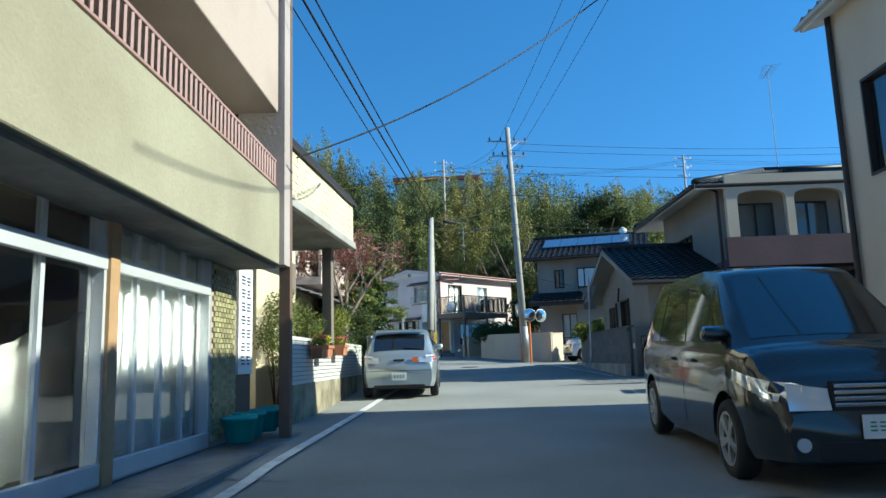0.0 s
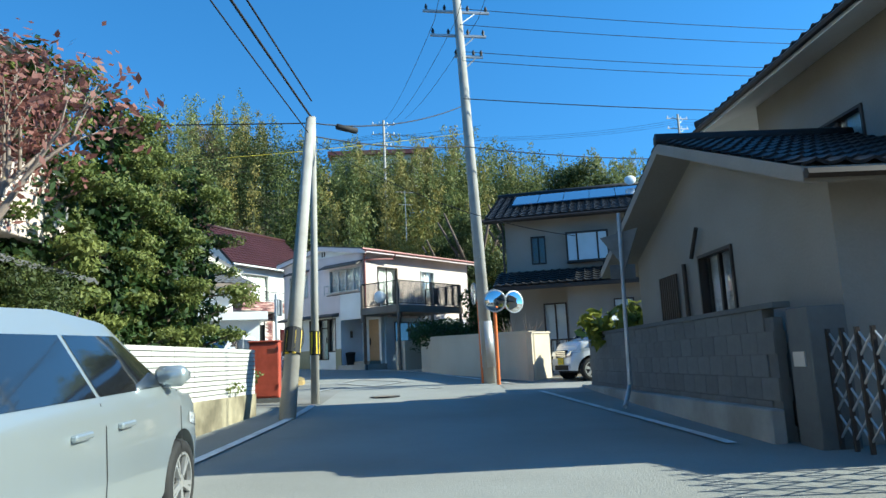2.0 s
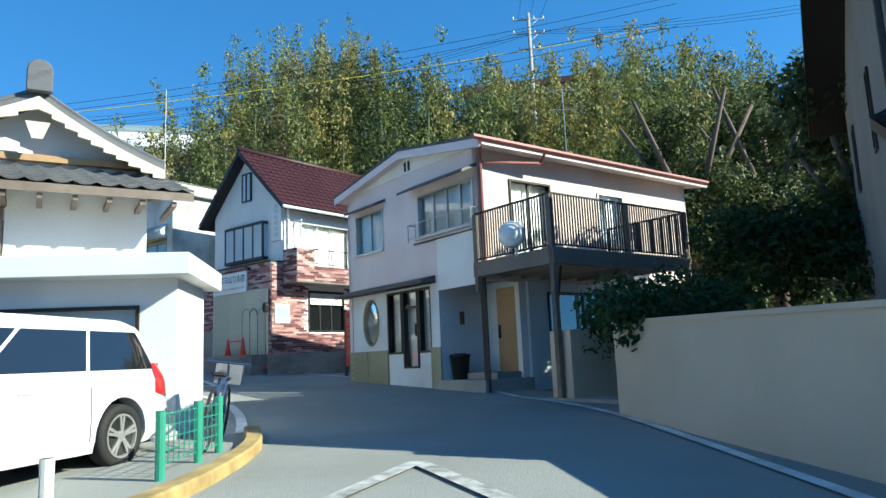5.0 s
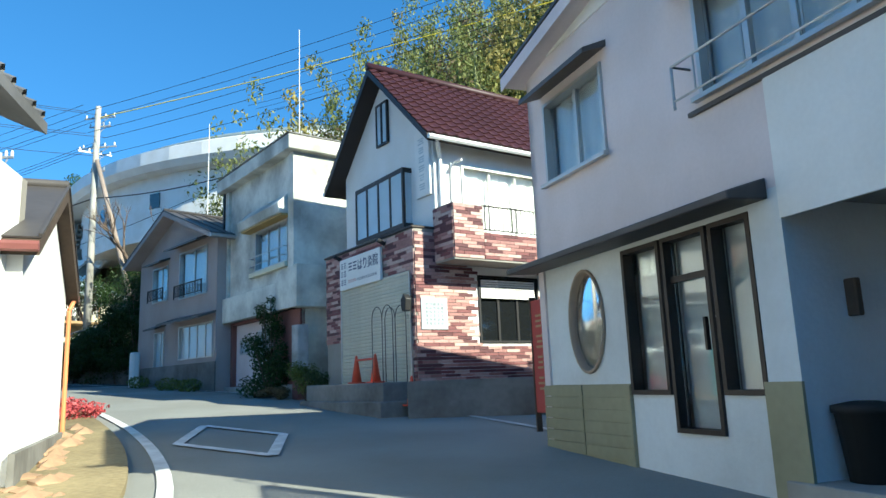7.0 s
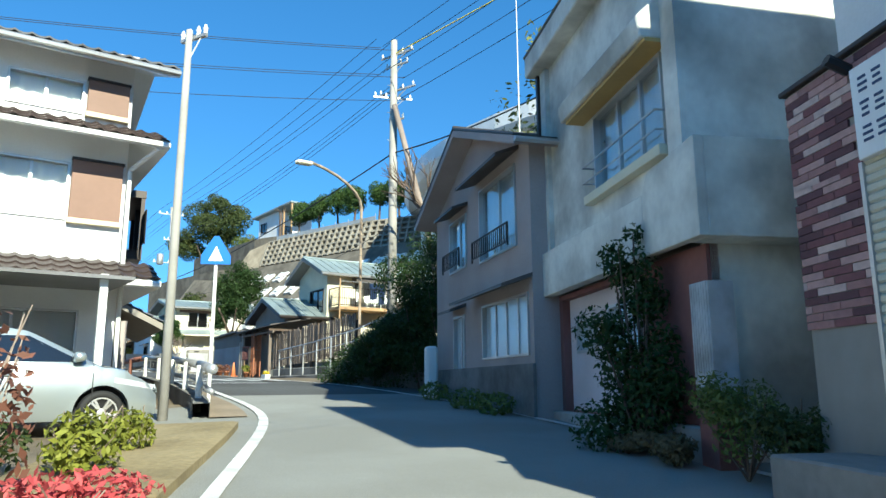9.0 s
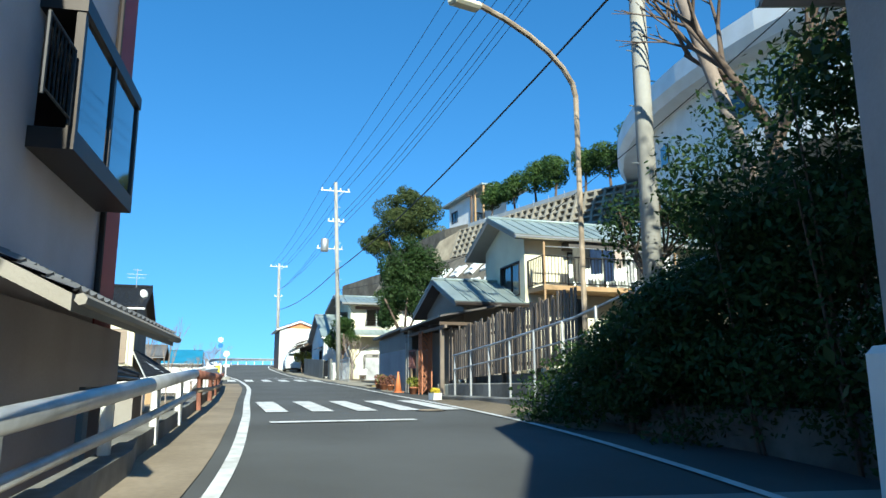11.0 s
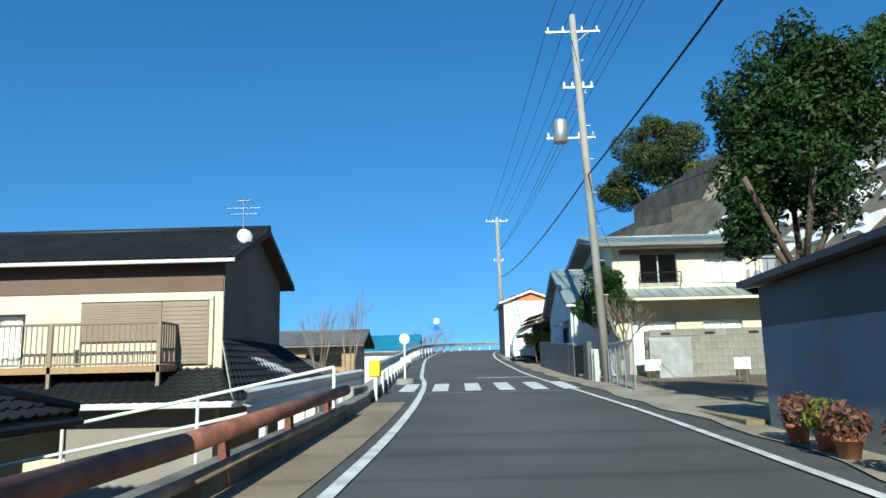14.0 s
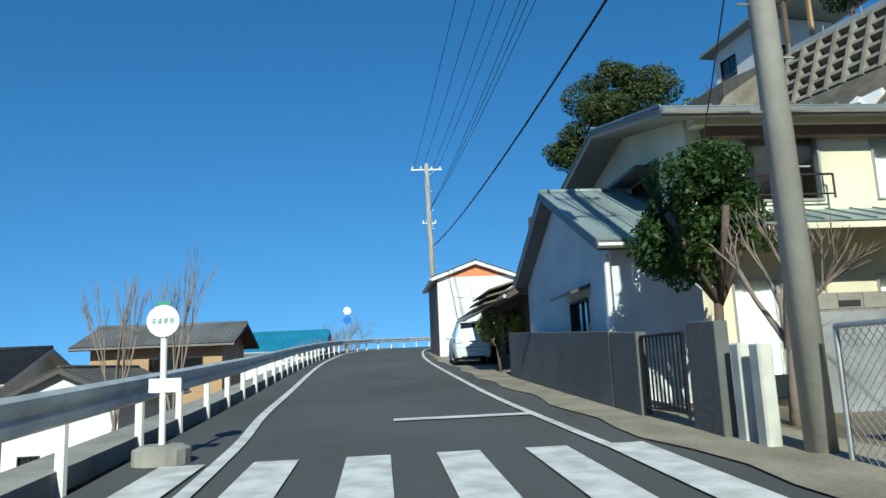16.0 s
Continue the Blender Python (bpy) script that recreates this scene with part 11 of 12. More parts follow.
# ---------------- the slope above: lattice retaining wall, plates, buildings and pines ----------------
def build_slope():
    def slope_frame(o, d, inward):
        u = Vector((d[0], d[1], 0)).normalized()
        s = (Vector((-u.y, u.x, 0)) * inward + Vector((0, 0, 1))).normalized()
        f = Matrix((u, s, u.cross(s))).transposed().to_4x4()
        f.translation = o
        return f

    def lattice(o, d, Wd, Ht, step):
        ob = thing("lattice_wall", "grey concrete lattice retaining wall on the hillside", "retaining wall", slope_frame(o, d, 0.4), "lattice walls", "structure")
        bm = B()
        bx(bm, 0, Wd, -1.2, Ht, -0.7, -0.28)
        part("backing", bm, "slope_earth", ob)
        for k in range(int(Wd / step) + 1):
            bm = B()
            bx(bm, k * step, k * step + 0.2, -0.1, Ht + 0.1, -0.28, 0.12)
            part("rib", bm, "lattice_conc", ob)
        for j in range(6):
            bm = B()
            bx(bm, 0, Wd, j * Ht / 5.1, j * Ht / 5.1 + 0.18, -0.28, 0.06)
            part("course", bm, "lattice_conc", ob)
        return ob
    ob = lattice((-90.7, 76.1, 16.9), (10, 3), 17.6, 3.3, 0.92)
    bm = B()
    prism(bm, [(0, -0.6), (0, 3.3), (-3.4, 2.6), (-6.0, -3.0), (-4.0, -6.5), (-1.0, -5.0)], "z", -0.6, 0.05)
    part("end_apron", bm, "sandy_conc", ob, "sandy sprayed concrete apron")
    lattice((-73.8, 81.2, 16.9), (10, 6), 14, 3.3, 0.92)
    lo = thing("anchored_slope", "earth slope with white concrete anchor plates", "slope", slope_frame((-89.6, 69.6, 8.4), (10, 3), 0.72), "", "structure")
    bm = B()
    bx(bm, -12, 30, -2, 10.2, -0.5, -0.1)
    part("backing", bm, "slope_earth", lo)
    shp = [(-1.0, -0.62), (-0.1, -0.5), (0.25, -0.72), (1.0, 0.4), (1.0, 0.62), (0.1, 0.5), (-0.25, 0.72), (-1.0, -0.4)]
    mats = [Matrix.Translation((1.2 + i * 2.5 + (1.25 if j % 2 else 0), 1.2 + j * 2.2, -0.1)) for i in range(12) for j in range(4)]
    bm = B()
    prism(bm, [(x * 0.95, y * 1.0) for x, y in shp], "z", 0, 0.22)
    bx(bm, -0.22, 0.22, -0.22, 0.22, 0.22, 0.4)
    pieces("anchor_plate", bm, "white_paint", lo, mats)
    # dark terrace beside the lattice
    bm = B()
    prism(bm, [(-116, 69.0), (-97, 73.0), (-91.5, 77.0), (-92.5, 90.0), (-116, 90.0)], "z", 9.0, 17.0)
    prism(bm, [(-116, 75.0), (-97, 77.5), (-92.5, 79.5), (-92.5, 90.0), (-116, 90.0)], "z", 17.0, 21.4)
    solo("hill_terrace", bm, "slope_earth", "dark stepped hillside terrace", "slope", kind="structure")
    # villa with a veranda
    v = house("hill_villa", "white villa with a flat veranda roof above the retaining wall", (-101.6, 79.6), (-96.4, 80.4), 5, 21.4, 4.0, "white", {"front": [(0.6, 2.2, 1.6, 3.0, BRZ)], "right": [(0.5, 2, 0.8, 2.2, BRZ)]}, None)
    bm = B()
    slab(bm, [(-0.6, -0.8, 3.95), (9.5, -0.8, 4.5), (9.5, 5.4, 4.5), (-0.6, 5.4, 3.95)], 0.2)
    part("roof", bm, "metal_roof", v)
    for x in (7.3, 9.2):
        bm = B()
        bx(bm, x, x + 0.2, -0.6, -0.4, 0, 4.25)
        part("veranda_post", bm, "wood_tan", v)
    bm = B()
    prism(bm, [(-92.4, 77.6), (-74, 82.9), (-60, 91.4), (-30, 96), (-30, 135), (-125, 135), (-125, 90.2), (-92.4, 90.2)], "z", 12, 19.75)
    solo("hill_plateau", bm, "slope_earth", "earth plateau above the retaining wall", "slope", kind="structure")
    fn = thing("hill_fence", "grey mesh fence along the top of the wall", "fence", pose(-91, 78.2, 19.75, 0, 0, 16.7))
    for k in range(9):
        bm = B()
        tube(bm, (k * 2.1, 0, 0), (k * 2.1, 0, 1.3), 0.035, n=5)
        part("post", bm, "galv", fn)
    bm = B()
    bx(bm, 0, 16.8, -0.01, 0.01, 0.1, 1.05)
    part("mesh", bm, "cloth_grey", fn)
    # clipped pines
    for k in range(8):
        rng = random.Random(k + 700)
        x, y = -88.4 + k * 3.0, 80.2 + k * 0.95 + rng.uniform(-.4, .4)
        t = thing("clipped_pine", "clipped hilltop pine with rounded dense crown", "tree", Matrix.Translation((x, y, 19.75)), "clipped pines")
        bm = B()
        h = rng.uniform(4.4, 5.6)
        lean = rng.uniform(-.7, .7)
        tube(bm, (0, 0, 0), (lean * 0.6, 0, h * 0.45), 0.15, 0.11, n=7)
        tube(bm, (lean * 0.6, 0, h * 0.44), (lean, 0, h * 0.8), 0.11, 0.05, n=7)
        part("trunk", bm, "bark", t)
        leaf_cloud("crown", [(lean + rng.uniform(-.9, .9), rng.uniform(-.8, .8), h * rng.uniform(0.6, 1.0), rng.uniform(0.7, 1.2), 1.0, 0.75) for q in range(9)], 5200, 0.11, "leaf_pine", t, seed=k + 700)
    # bare cropped palms
    for x, y in ((-92.6, 79.2), (-99.2, 78.2)):
        bm = B()
        tube(bm, (0, 0, 0), (0, 0, 4.6), 0.18, 0.14, n=8)
        for k in range(13):
            a = k * 0.7
            tube(bm, (0, 0, 4.5), (0.75 * math.cos(a), 0.75 * math.sin(a), 4.85 + 0.14 * (k % 3)), 0.04, 0.02, n=4)
        solo("cropped_palm", bm, "bark", "cropped bare palm trunk by the villa", "tree", Matrix.Translation((x, y, 19.7 if x > -95 else 17.0)))


M["slope_earth"] = mat("dark_hillside_earth", (0.16, 0.14, 0.11), 0.95, vary=0.3, scale=2.5, bump=0.6, stain=0.4)
M["lattice_conc"] = mat("lattice_concrete", (0.3, 0.27, 0.22), 0.9, vary=0.15, scale=5, bump=0.3, stain=0.35)
M["sandy_conc"] = mat("sandy_sprayed_concrete", (0.4, 0.33, 0.23), 0.9, vary=0.2, scale=3, bump=0.4, stain=0.35)
build_slope()


def build_arena():
    ob = thing("domed_hall", "large white hall with a low curved roof on the hilltop", "building", Matrix.Translation((-50.5, 110, 15)))
    bm = B()
    lathe(bm, [(31, 0), (31, 5.5), (30.5, 5.6)], 64)
    part("wall", bm, "white", ob)
    bm = B()
    lathe(bm, [(32.2, 5.4), (32.6, 5.9), (32.6, 7.0), (32.0, 7.3), (31.5, 7.3)], 64)
    part("roof_band", bm, "white_paint", ob)
    bm = B()
    lathe(bm, [(32.0, 7.3), (30, 8.4), (24, 10.6), (15, 12.6), (5, 13.6), (0.2, 13.8)], 64)
    part("roof", bm, "metal_roof", ob, smooth=True)
    for k in range(24):
        a = k * 2 * math.pi / 24
        bm = B()
        bx(bm, -0.6, 0.6, -0.04, 0.04, 2.6, 3.9)
        o = part("window", bm, "black_glass", ob)
        o.matrix_basis = pose(31.02 * math.cos(a), 31.02 * math.sin(a), 0, 0, 0, math.degrees(a) + 90)


build_arena()


# ---------------- woods ----------------
def woods():
    rng = random.Random(11)
    bamboo, plume, ever, brown, stems = [], [], [], [], B()
    for k in range(520):
        x, y = rng.uniform(-27, 33), rng.uniform(59.5, 79)
        if x > 20 and rng.random() < (x - 20) / 14:
            continue
        z = terrain(x, y)
        n = math.sin(x * 0.31 + 1.3) + math.sin(y * 0.45 + x * 0.12)
        kind = "bamboo" if n + rng.uniform(-0.8, 0.8) > -0.15 else "ever"
        if x < -14 and rng.random() < 0.25:
            kind = "brown"
        # the crowns rise to one rolling skyline
        far = (y - 26.5) / 39.5
        line = 2 + far * float(np.interp(1.5 + (x - 1.5) / far, [-30, -24.8, -20.9, -17.1, -11.1, -5.5, 4.1, 12, 33], [12, 15.2, 16.8, 19.4, 19.5, 15.8, 16.6, 14.5, 13]))
        room = min(max(line - z, 4.5), 13.5)
        if kind == "bamboo":
            h = room * rng.uniform(0.66, 1.04)
            g = 0.75 + 0.035 * h
            lx, ly = rng.uniform(-1.2, 1.2), rng.uniform(-1.4, 0.4)
            if k % 2 == 0:
                tube(stems, (x, y, z - 0.2), (x + lx * 0.5, y + ly * 0.5, z + h * 0.8), 0.05, 0.03, n=4, cap=False)
            mine = plume if rng.random() < 0.2 else bamboo
            for q in range(7):
                f = 0.3 + 0.7 * q / 6
                r = (0.95 - 0.85 * (f - 0.3)) * rng.uniform(0.75, 1.2) * g
                mine.append((x + lx * f * f + rng.uniform(-.4, .4), y + ly * f * f + rng.uniform(-.4, .4), z + h * f, r, r, r * 1.35))
            # dark leaves low in each bamboo stand in for the shade under it
            for q in range(2):
                ever.append((x + rng.uniform(-1, 1), y + rng.uniform(0, 1), z + h * rng.uniform(0.1, 0.4), 1.1, 1.1, 1.2))
        elif kind == "ever":
            h = room * rng.uniform(0.5, 0.85)
            cone = rng.random() < 0.4
            for q in range(6):
                f = 0.18 + 0.8 * q / 5
                r = (1.9 * (1.05 - f) + 0.25) if cone else rng.uniform(0.9, 1.5)
                w = 0.25 if cone else 1.0
                ever.append((x + rng.uniform(-1, 1) * w, y + rng.uniform(-1, 1) * w, z + h * f, r, r, 0.75 if cone else r * 0.75))
        else:
            h = room * rng.uniform(0.4, 0.8)
            for q in range(5):
                r = rng.uniform(0.6, 1.2)
                brown.append((x + rng.uniform(-.9, .9), y + rng.uniform(-.9, .9), z + h * rng.uniform(0.25, 1), r, r, r * 0.9))
    leaf_cloud("bamboo_grove", bamboo, 220000, 0.105, "leaf_bamboo", None, "tall yellow-green bamboo grove on the hillside", "woods", "stuff", 21, droop=0.9, shell=0.25)
    leaf_cloud("bamboo_plumes", plume, 100000, 0.105, "leaf_ochre", None, "tall ochre bamboo plumes standing over the grove", "woods", "stuff", 24, droop=0.9, shell=0.2)
    leaf_cloud("evergreen_wood", ever, 210000, 0.11, "leaf_wood", None, "dark evergreen wood on the hillside, with dark leaves for shade under the bamboo", "woods", "stuff", 22)
    leaf_cloud("withered_brush", brown, 26000, 0.1, "leaf_drybrush", None, "withered brown brush and bare twigs on the hillside", "brush", "stuff", 23, shell=0.2)
    solo("bamboo_stems", stems, "bamboo_stem", "pale upright bamboo stems in the grove", "woods", kind="stuff")


def clump(name, label, cx, cy, cz, parts, count, size, material, seed, category="tree", trunk=0.0, girth=0.3):
    """A grown tree seen from afar: trunk below, uneven clumps of leaves above."""
    rng = random.Random(seed)
    ob = thing(name, label, category, Matrix.Translation((cx, cy, cz)))
    if trunk:
        bm = B()
        tube(bm, (0, 0, -0.5), (0.1, 0.1, trunk), girth, girth * 0.7, n=8)
        for k in range(5):
            a = k * 1.3
            tube(bm, (0.1, 0.1, trunk * 0.8), (math.cos(a) * trunk * 0.4, math.sin(a) * trunk * 0.4, trunk * 1.5), girth * 0.45, 0.05, n=6)
        part("trunk", bm, "bark", ob, smooth=True)
    bl = []
    for x, y, z, r in parts:
        for k in range(14):
            a, e = rng.uniform(0, 6.3), rng.uniform(-0.6, 1.3)
            q = r * rng.uniform(0.3, 0.8)
            s = r * rng.uniform(0.25, 0.45)
            bl.append((x + math.cos(a) * math.cos(e) * q, y + math.sin(a) * math.cos(e) * q, z + math.sin(e) * q, s, s, s * 0.8))
    leaf_cloud("crown", bl, count, size, material, ob, seed=seed)
    return ob


M["bamboo_stem"] = mat("bamboo_stem", (0.3, 0.32, 0.14), 0.5, vary=0.2, bump=0)
woods()
clump("evergreen_tree", "large dense evergreen tree on the hillside", -119, 77.5, 16.5, [(0, 0.0, 9.8, 4.6), (3.5, 2.0, 10.5, 3.8), (-1.5, -2.2, 7.0, 3.4), (1.0, 1.0, 13.8, 2.8)], 30000, 0.16, "leaf_wood", 31, trunk=5)
clump("garden_tree", "rounded dense evergreen tree above the grey garage", -53.6, 61.3, gz(-50, 60) + 0.2, [(0.1, 0.4, 6.1, 1.1), (0, -0.1, 5.2, 1.3), (0, 0.1, 4.4, 1.4), (-0.1, 0, 3.7, 1.3), (0, -0.5, 3.0, 0.9), (0.2, 1.0, 5.3, 1.2), (0.2, 1.1, 4.2, 1.2)], 27000, 0.06, "leaf_dark", 71, trunk=2.6, girth=0.14)
clump("pine_tree", "loosely clipped garden pine with dark needles", -67.2, 60.8, gz(-67, 60), [(0, -0.35, 2.5, 0.85), (0, 0.45, 2.6, 0.85), (0.1, 0, 3.2, 0.85), (-0.2, 0.5, 3.4, 0.6), (0, -0.3, 2.1, 0.7)], 15000, 0.05, "leaf_pine", 84, trunk=1.9, girth=0.09)
clump("scrub_bush", "dark evergreen scrub crowding the foot of the utility pole", -31.0, 59.1, 3.15, [(0, 0, 0.4, 0.7), (0.6, 0.2, 0.7, 0.8), (-0.5, 0.1, 0.5, 0.7), (1.5, 0, 0.7, 0.8), (2.2, 0.2, 1.3, 0.9), (3.0, 0.2, 1.9, 1.0)], 9000, 0.06, "leaf_dark", 72, category="bush", trunk=0.5, girth=0.06)
clump("evergreen_tree", "bushy evergreen tree beside the hillside villa", -108, 80.0, 19.5, [(0, 0, 2.8, 2.2), (2.2, 0.5, 2.0, 1.6), (-2.0, 0, 2.2, 1.8)], 7000, 0.14, "leaf_yew", 32, trunk=1.6)
clump("evergreen_tree", "low bushy evergreen below the retaining wall", -97.5, 70.8, 9.5, [(0, 0, 2.6, 2.3), (1.6, -0.6, 1.6, 1.6)], 6000, 0.12, "leaf_wood", 33, trunk=1.4)
clump("evergreen_tree", "dark evergreen tree behind the dark-tiled house", 13.5, 66, terrain(13.5, 66), [(0, 0, 8.0, 2.4), (2.2, 0, 7.0, 2.0), (-2, 0.4, 6.5, 2.0)], 8000, 0.14, "leaf_wood", 34, trunk=5)
# added out of sight to throw shade on the pink house's side wall
clump("evergreen_tree", "unseen broad evergreen added behind the grey house to cast shade", 6.6, 45.6, gz(1.5, 44), [(0, 0, 6.4, 1.7), (0.3, 1.3, 5.6, 1.8), (-0.2, -1.1, 5.4, 1.8), (0, 0.2, 3.6, 2.0)], 14000, 0.1, "leaf_wood", 37, trunk=3.2)
for x, y, h, sd in ((4.2, 53.4, 9.2, 61), (7.0, 55.0, 10.0, 62), (3.0, 56.0, 8.0, 63)):
    z = terrain(x, y)
    clump("evergreen_tree", "tall dark evergreen at the foot of the wooded hill", x, y, z, [(0, 0, h * 0.8, 1.5), (0.5, 0.2, h * 0.6, 1.9), (-0.4, -0.3, h * 0.4, 2.0), (0.2, 0.5, h * 0.22, 1.7)], 15000, 0.085, "leaf_wood", sd, trunk=h * 0.6)
clump("camellia_bush", "dark broadleaf bush behind the garden wall", 4.3, 45.2, gz(1.5, 44), [(0, 0, 2.2, 1.7), (1.7, -0.3, 2.4, 1.6), (-1.0, 0.6, 1.4, 1.0)], 9000, 0.08, "leaf_dark", 35, trunk=1.0)
# brush and small woods where the road bends out of sight
far = []
_r = random.Random(5)
for k in range(120):
    x, y = _r.uniform(-165, -128), _r.uniform(30, 92)
    if near_road(x, y)[1] > -4.0 and near_road(x, y)[1] < 5.0:
        continue
    s = _r.uniform(0.8, 1.9) if y < 64 else _r.uniform(1.3, 2.8)
    far.append((x, y, terrain(x, y) + s * 0.4, s * 1.5, s * 1.5, s))
leaf_cloud("far_brush", far, 26000, 0.22, "leaf_drybrush", None, "brown winter brush where the road bends away", "brush", "stuff", 41)
clump("evergreen_tree", "dark evergreen by the bend of the road", -112, 63.6, terrain(-112, 63.6) - 0.2, [(0, 0, 2.6, 2.0), (-2.5, 1.2, 3.0, 2.2)], 6000, 0.14, "leaf_wood", 36, trunk=1.5)
for k, (x, y, h) in enumerate(((-134, 49.8, 6.4), (-136, 52.4, 8.2), (-131, 47.6, 5.4))):
    tree("bare_tree", "rounded leafless tree beyond the guard rail", x, y, terrain(x, y) - 0.1, h, 2, 0, 0.05, "leaf_dry", 440 + k, trunk=0.16, bark="bark_pale", depth=5, spread=0.6, bare=0.22)
# flat-roofed house high on the wooded hill
hz = terrain(-2, 83)
hh = house("hilltop_house", "low house with a red-brown roof edge on the wooded hilltop", (-7.2, 82.5), (2.3, 82.5), 6, 19.2, 3.3, "creamlight", {"front": [(1, 3, 1, 2.4, BRZ), (5, 8, 1, 2.4, BRZ)]}, None)
bm = B()
bx(bm, -0.4, 9.9, -0.5, 6.4, 3.3, 3.75)
part("roof", bm, "metal_red", hh)


# ---------------- overhead lines ----------------
def line_pole(x, y, top, yaw, label):
    z = terrain(x, y)
    return pole("utility_pole", label, x, y, z, top - z, 0.13, (0, 0), ((top - z - 0.3, 0.9, yaw, 0), (top - z - 1.1, 0.9, yaw, 0), (top - z - 2.0, 0.6, yaw, 0)))


line_pole(-1.2, 66, 20.3, 0.2, "concrete utility pole standing in the hillside wood")
line_pole(21.5, 65, 19.6, 0.2, "concrete utility pole standing behind the far houses")
UP = Vector((2.4, 31.45, 0))
for dx in (-0.6, 0.0, 0.6):
    cable([(5.6 + dx, -12, 11.2), (UP.x + dx, UP.y, 10.8), (-1.2 + dx, 66, 19.9)], 0.7, 0.008)
    cable([(-30, 69 + dx, 18.5), (-1.2 + dx * 0.3, 66 + dx * 0.4, 19.2), (21.5, 65 + dx, 19.0), (60, 60 + dx, 17.5)], 0.8, 0.009)
for z, dy in ((10.9, -0.4), (10.75, 0.2), (10.1, 0.5), (9.6, 0.0), (8.6, 0.2)):
    cable([(UP.x + 0.1, UP.y + dy, z), (32, 35.5 + dy, z + 0.6)], 0.5, 0.009 if z > 9 else 0.013)
for k, z in enumerate((7.4, 7.0, 6.55)):
    cable([(-4.3, -6, 9.6 - k * 0.5), (-1.12, 28.35, z)], 0.35, (0.02, 0.026, 0.014)[k])
cable([(-30, 25.5, 7.4), (-1.1, 28.4, 6.9), (UP.x, UP.y, 8.3)], 0.25, 0.014)
cable([(-1.1, 28.4, 6.6), (UP.x, UP.y, 7.2), (9.5, 33.5, 7.2)], 0.12, 0.014)
cable([(-1.1, 28.4, 6.5), (4.2, 27.0, 3.9)], 0.35, 0.008)
cable([(-2.25, 9.2, 4.05), (2.6, 12.2, 7.7), (7.0, 4.0, 8.6)], 0.28, 0.013)
bm = B()
lathe(bm, [(0.02, -0.3), (0.07, -0.26), (0.075, 0.26), (0.02, 0.3)], 10)
solo("splice_case", bm, "blackp", "black cable splice case hanging under the overhead cable", "cable splice", pose(-0.42, 29.0, 6.95, 0, 90, 40), smooth=True)
CP = Vector((-31.97, 60.37, 15.9))
cable([(CP.x, CP.y, 15.6), (6, 70, 20.4)], 0.5, 0.022, "cable_y", "yellow covered overhead cable along the hillside")
for k, (dz, dy) in enumerate(((-0.1, -0.5), (-0.1, 0.3), (-1.2, -0.5), (-1.2, 0.4), (-2.2, 0.1))):
    cable([(6, 63 + dy, 18.5 + dz), (CP.x, CP.y + dy, CP.z + dz)], 0.6, 0.011)
    cable([(CP.x + dy * 0.3, CP.y + dy, CP.z + dz), (-38, 25 + dy, 13.6 + dz)], 0.8, 0.011)
for k, (a, b) in enumerate(((-0.8, 15.95), (-0.2, 15.95), (0.4, 15.9), (0.75, 15.9))):
    cable([(CP.x, CP.y + a, 16.0), (-63.3, 59.55 + a, b - 0.15), (-97.1, 59.0 + a * 0.9, b + 0.35)], 0.35, 0.011)
for k in range(3):
    cable([(CP.x, CP.y + 0.2 * k, 14.4), (-63.35, 59.75 + 0.15 * k, 13.8 - 0.2 * k), (-97.1, 59.0, 13.6)], 0.5, 0.01)
cable([(-20, 62, 12.3), (CP.x, CP.y, 11.6), (-63.5, 59.8, 10.6), (-97, 59.2, 11.6)], 0.45, 0.026)
cable([(-24, 64, 13), (-50, 66.2, 10.6), (-63.6, 60.0, 9.4)], 0.4, 0.014)
cable([(-63.5, 59.8, 9.8), (-73.5, 63.5, 8.2)], 0.25, 0.01)
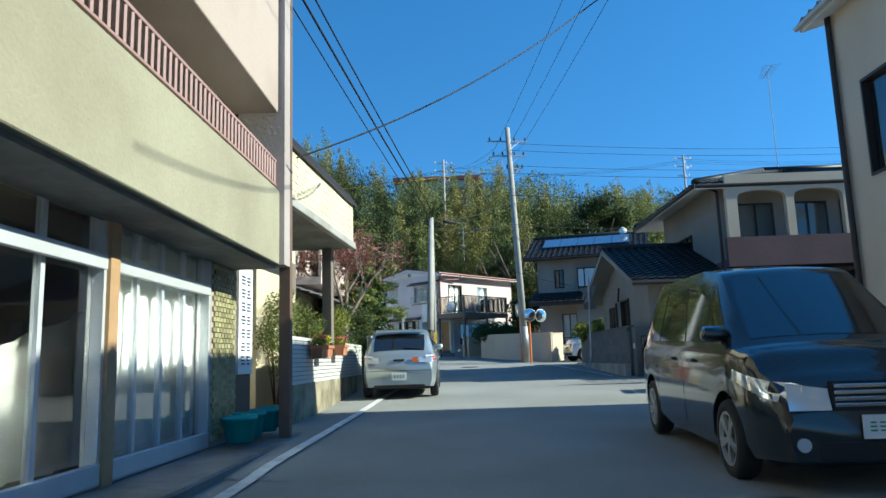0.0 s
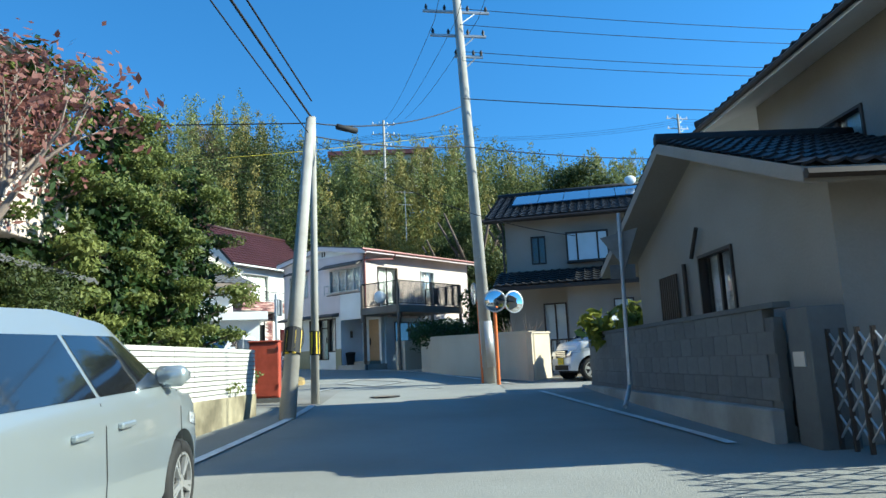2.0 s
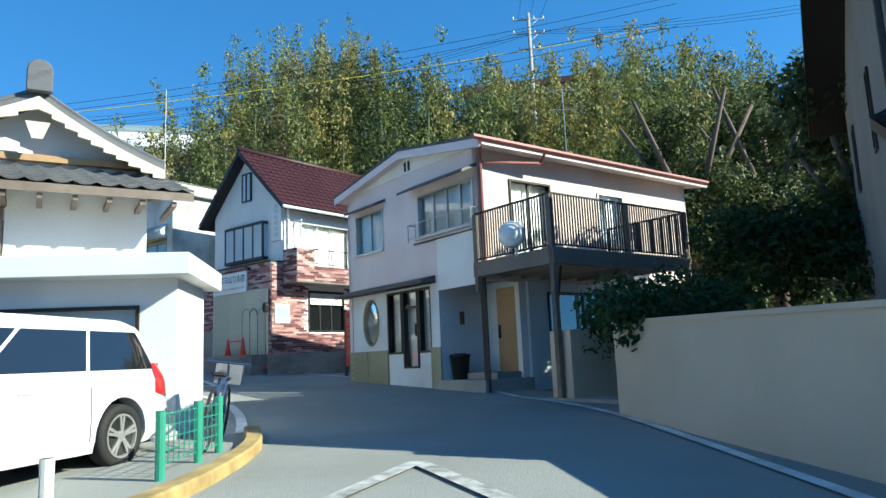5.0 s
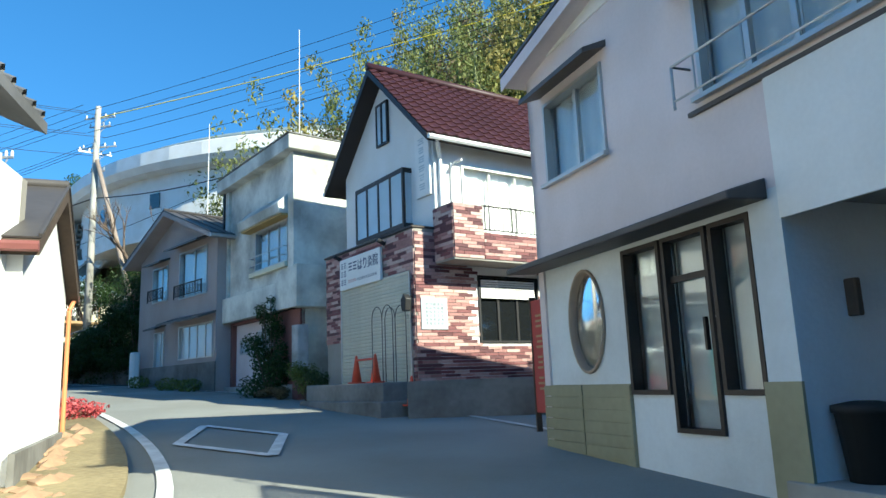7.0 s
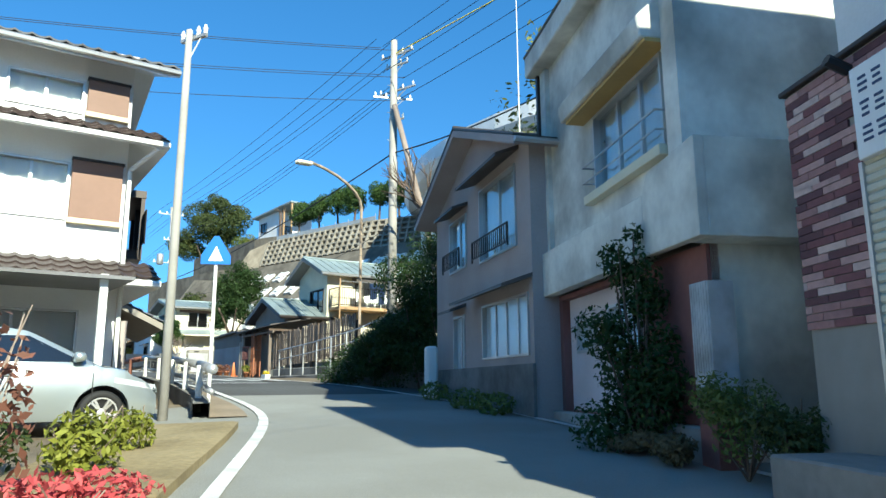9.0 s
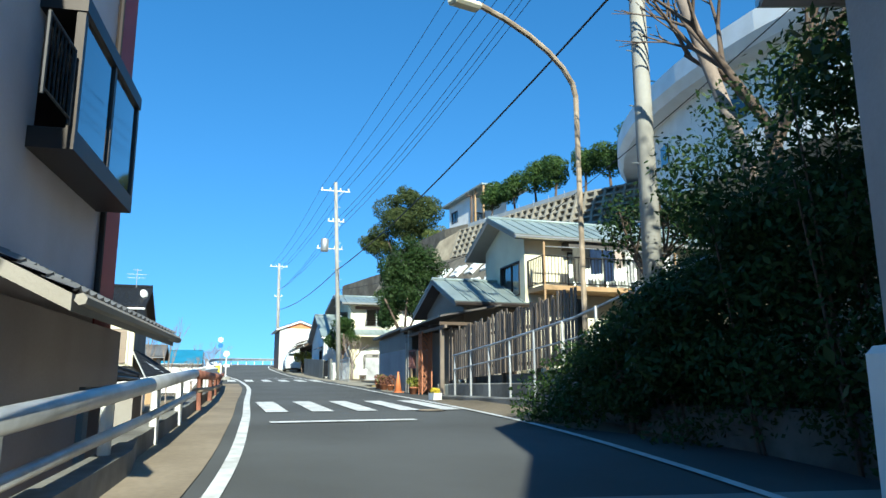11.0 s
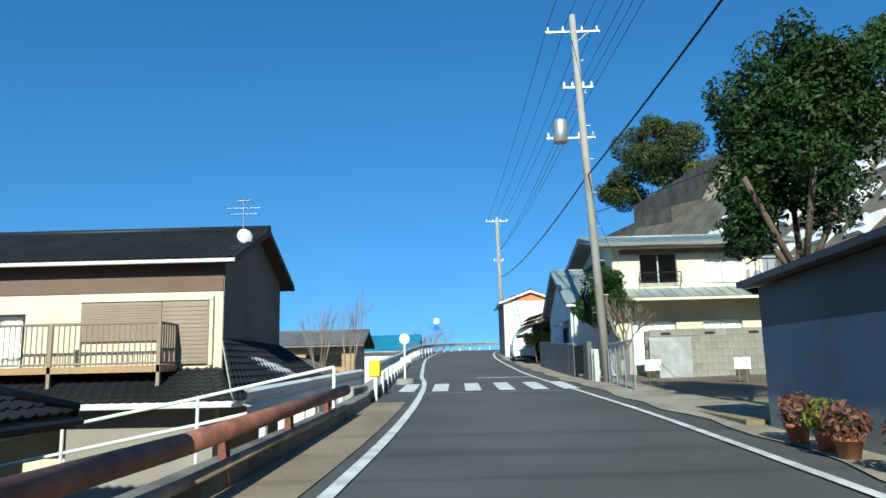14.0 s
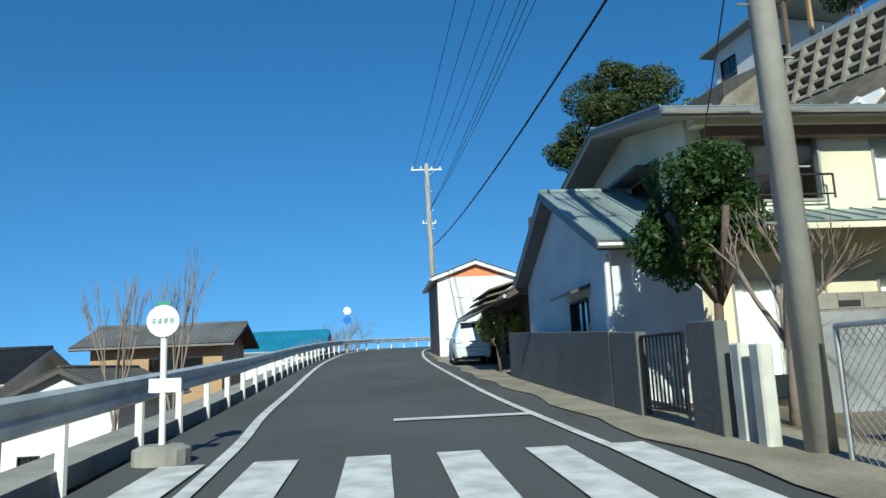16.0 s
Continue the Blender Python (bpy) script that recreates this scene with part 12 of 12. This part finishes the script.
cable([(-97, 59.0, 9.0), (-84, 61.5, 7.6)], 0.3, 0.01)


# ---------------- aerials ----------------
def aerial(x, y, z, h, yaw, label, two=True):
    ob = thing("tv_aerial", label, "aerial", pose(x, y, z, 0, 0, yaw), "aerials")
    bm = B()
    tube(bm, (0, 0, -0.3), (0, 0, h), 0.018, n=6)
    part("mast", bm, "galv", ob)
    for zz, ln in ((h - 0.1, 1.2),) + (((h - 0.9, 0.9),) if two else ()):
        bm = B()
        tube(bm, (-ln / 2, 0, zz), (ln / 2, 0, zz), 0.012, n=5)
        for k in range(8):
            t = -ln / 2 + ln * k / 7
            tube(bm, (t, -0.32 + 0.02 * k, zz), (t, 0.32 - 0.02 * k, zz), 0.007, n=4)
        part("yagi", bm, "alu", ob)
    return ob


aerial(0.4, 56.6, 9.4, 2.9, 20, "tall silver television aerial behind the pink house")
aerial(11.2, 24.0, 7.6, 3.5, 80, "thin television mast on the tiled roof", False)
for x, y, z, h in ((-22.5, 58.5, 9.5, 3.2), (-17.2, 57.5, 10.5, 4.2)):
    bm = B()
    tube(bm, (0, 0, -1.5), (0, 0, h), 0.02, 0.012, n=6)
    solo("radio_mast", bm, "white_paint", "thin white radio mast above the roofs", "mast", Matrix.Translation((x, y, z)))


# ---------------- sandy verge between the edge line and the walls ----------------
def build_verge():
    l, r = [], []
    for i, p in enumerate(LINE):
        if -101 < p.x < -46:
            d = LINE[min(i + 1, len(LINE) - 1)] - LINE[i - 1]
            d.z = 0
            d.normalize()
            k = 2.72 + 0.1 * math.sin(i * 1.7) + 0.06 * math.sin(i * 0.6)
            l.append((p.x + d.y * k, p.y - d.x * k, p.z))
            r.append((p.x + d.y * 4.3, p.y - d.x * 4.3, p.z + 0.03))
    strip("verge", l, r, "verge_sand", "pale sandy verge along the walls", "verge", 0.02)


M["verge_sand"] = mat("sandy_gravel", (0.34, 0.3, 0.23), 0.95, vary=0.3, scale=22, bump=0.6, stain=0.35, stain_scale=1.2)
build_verge()
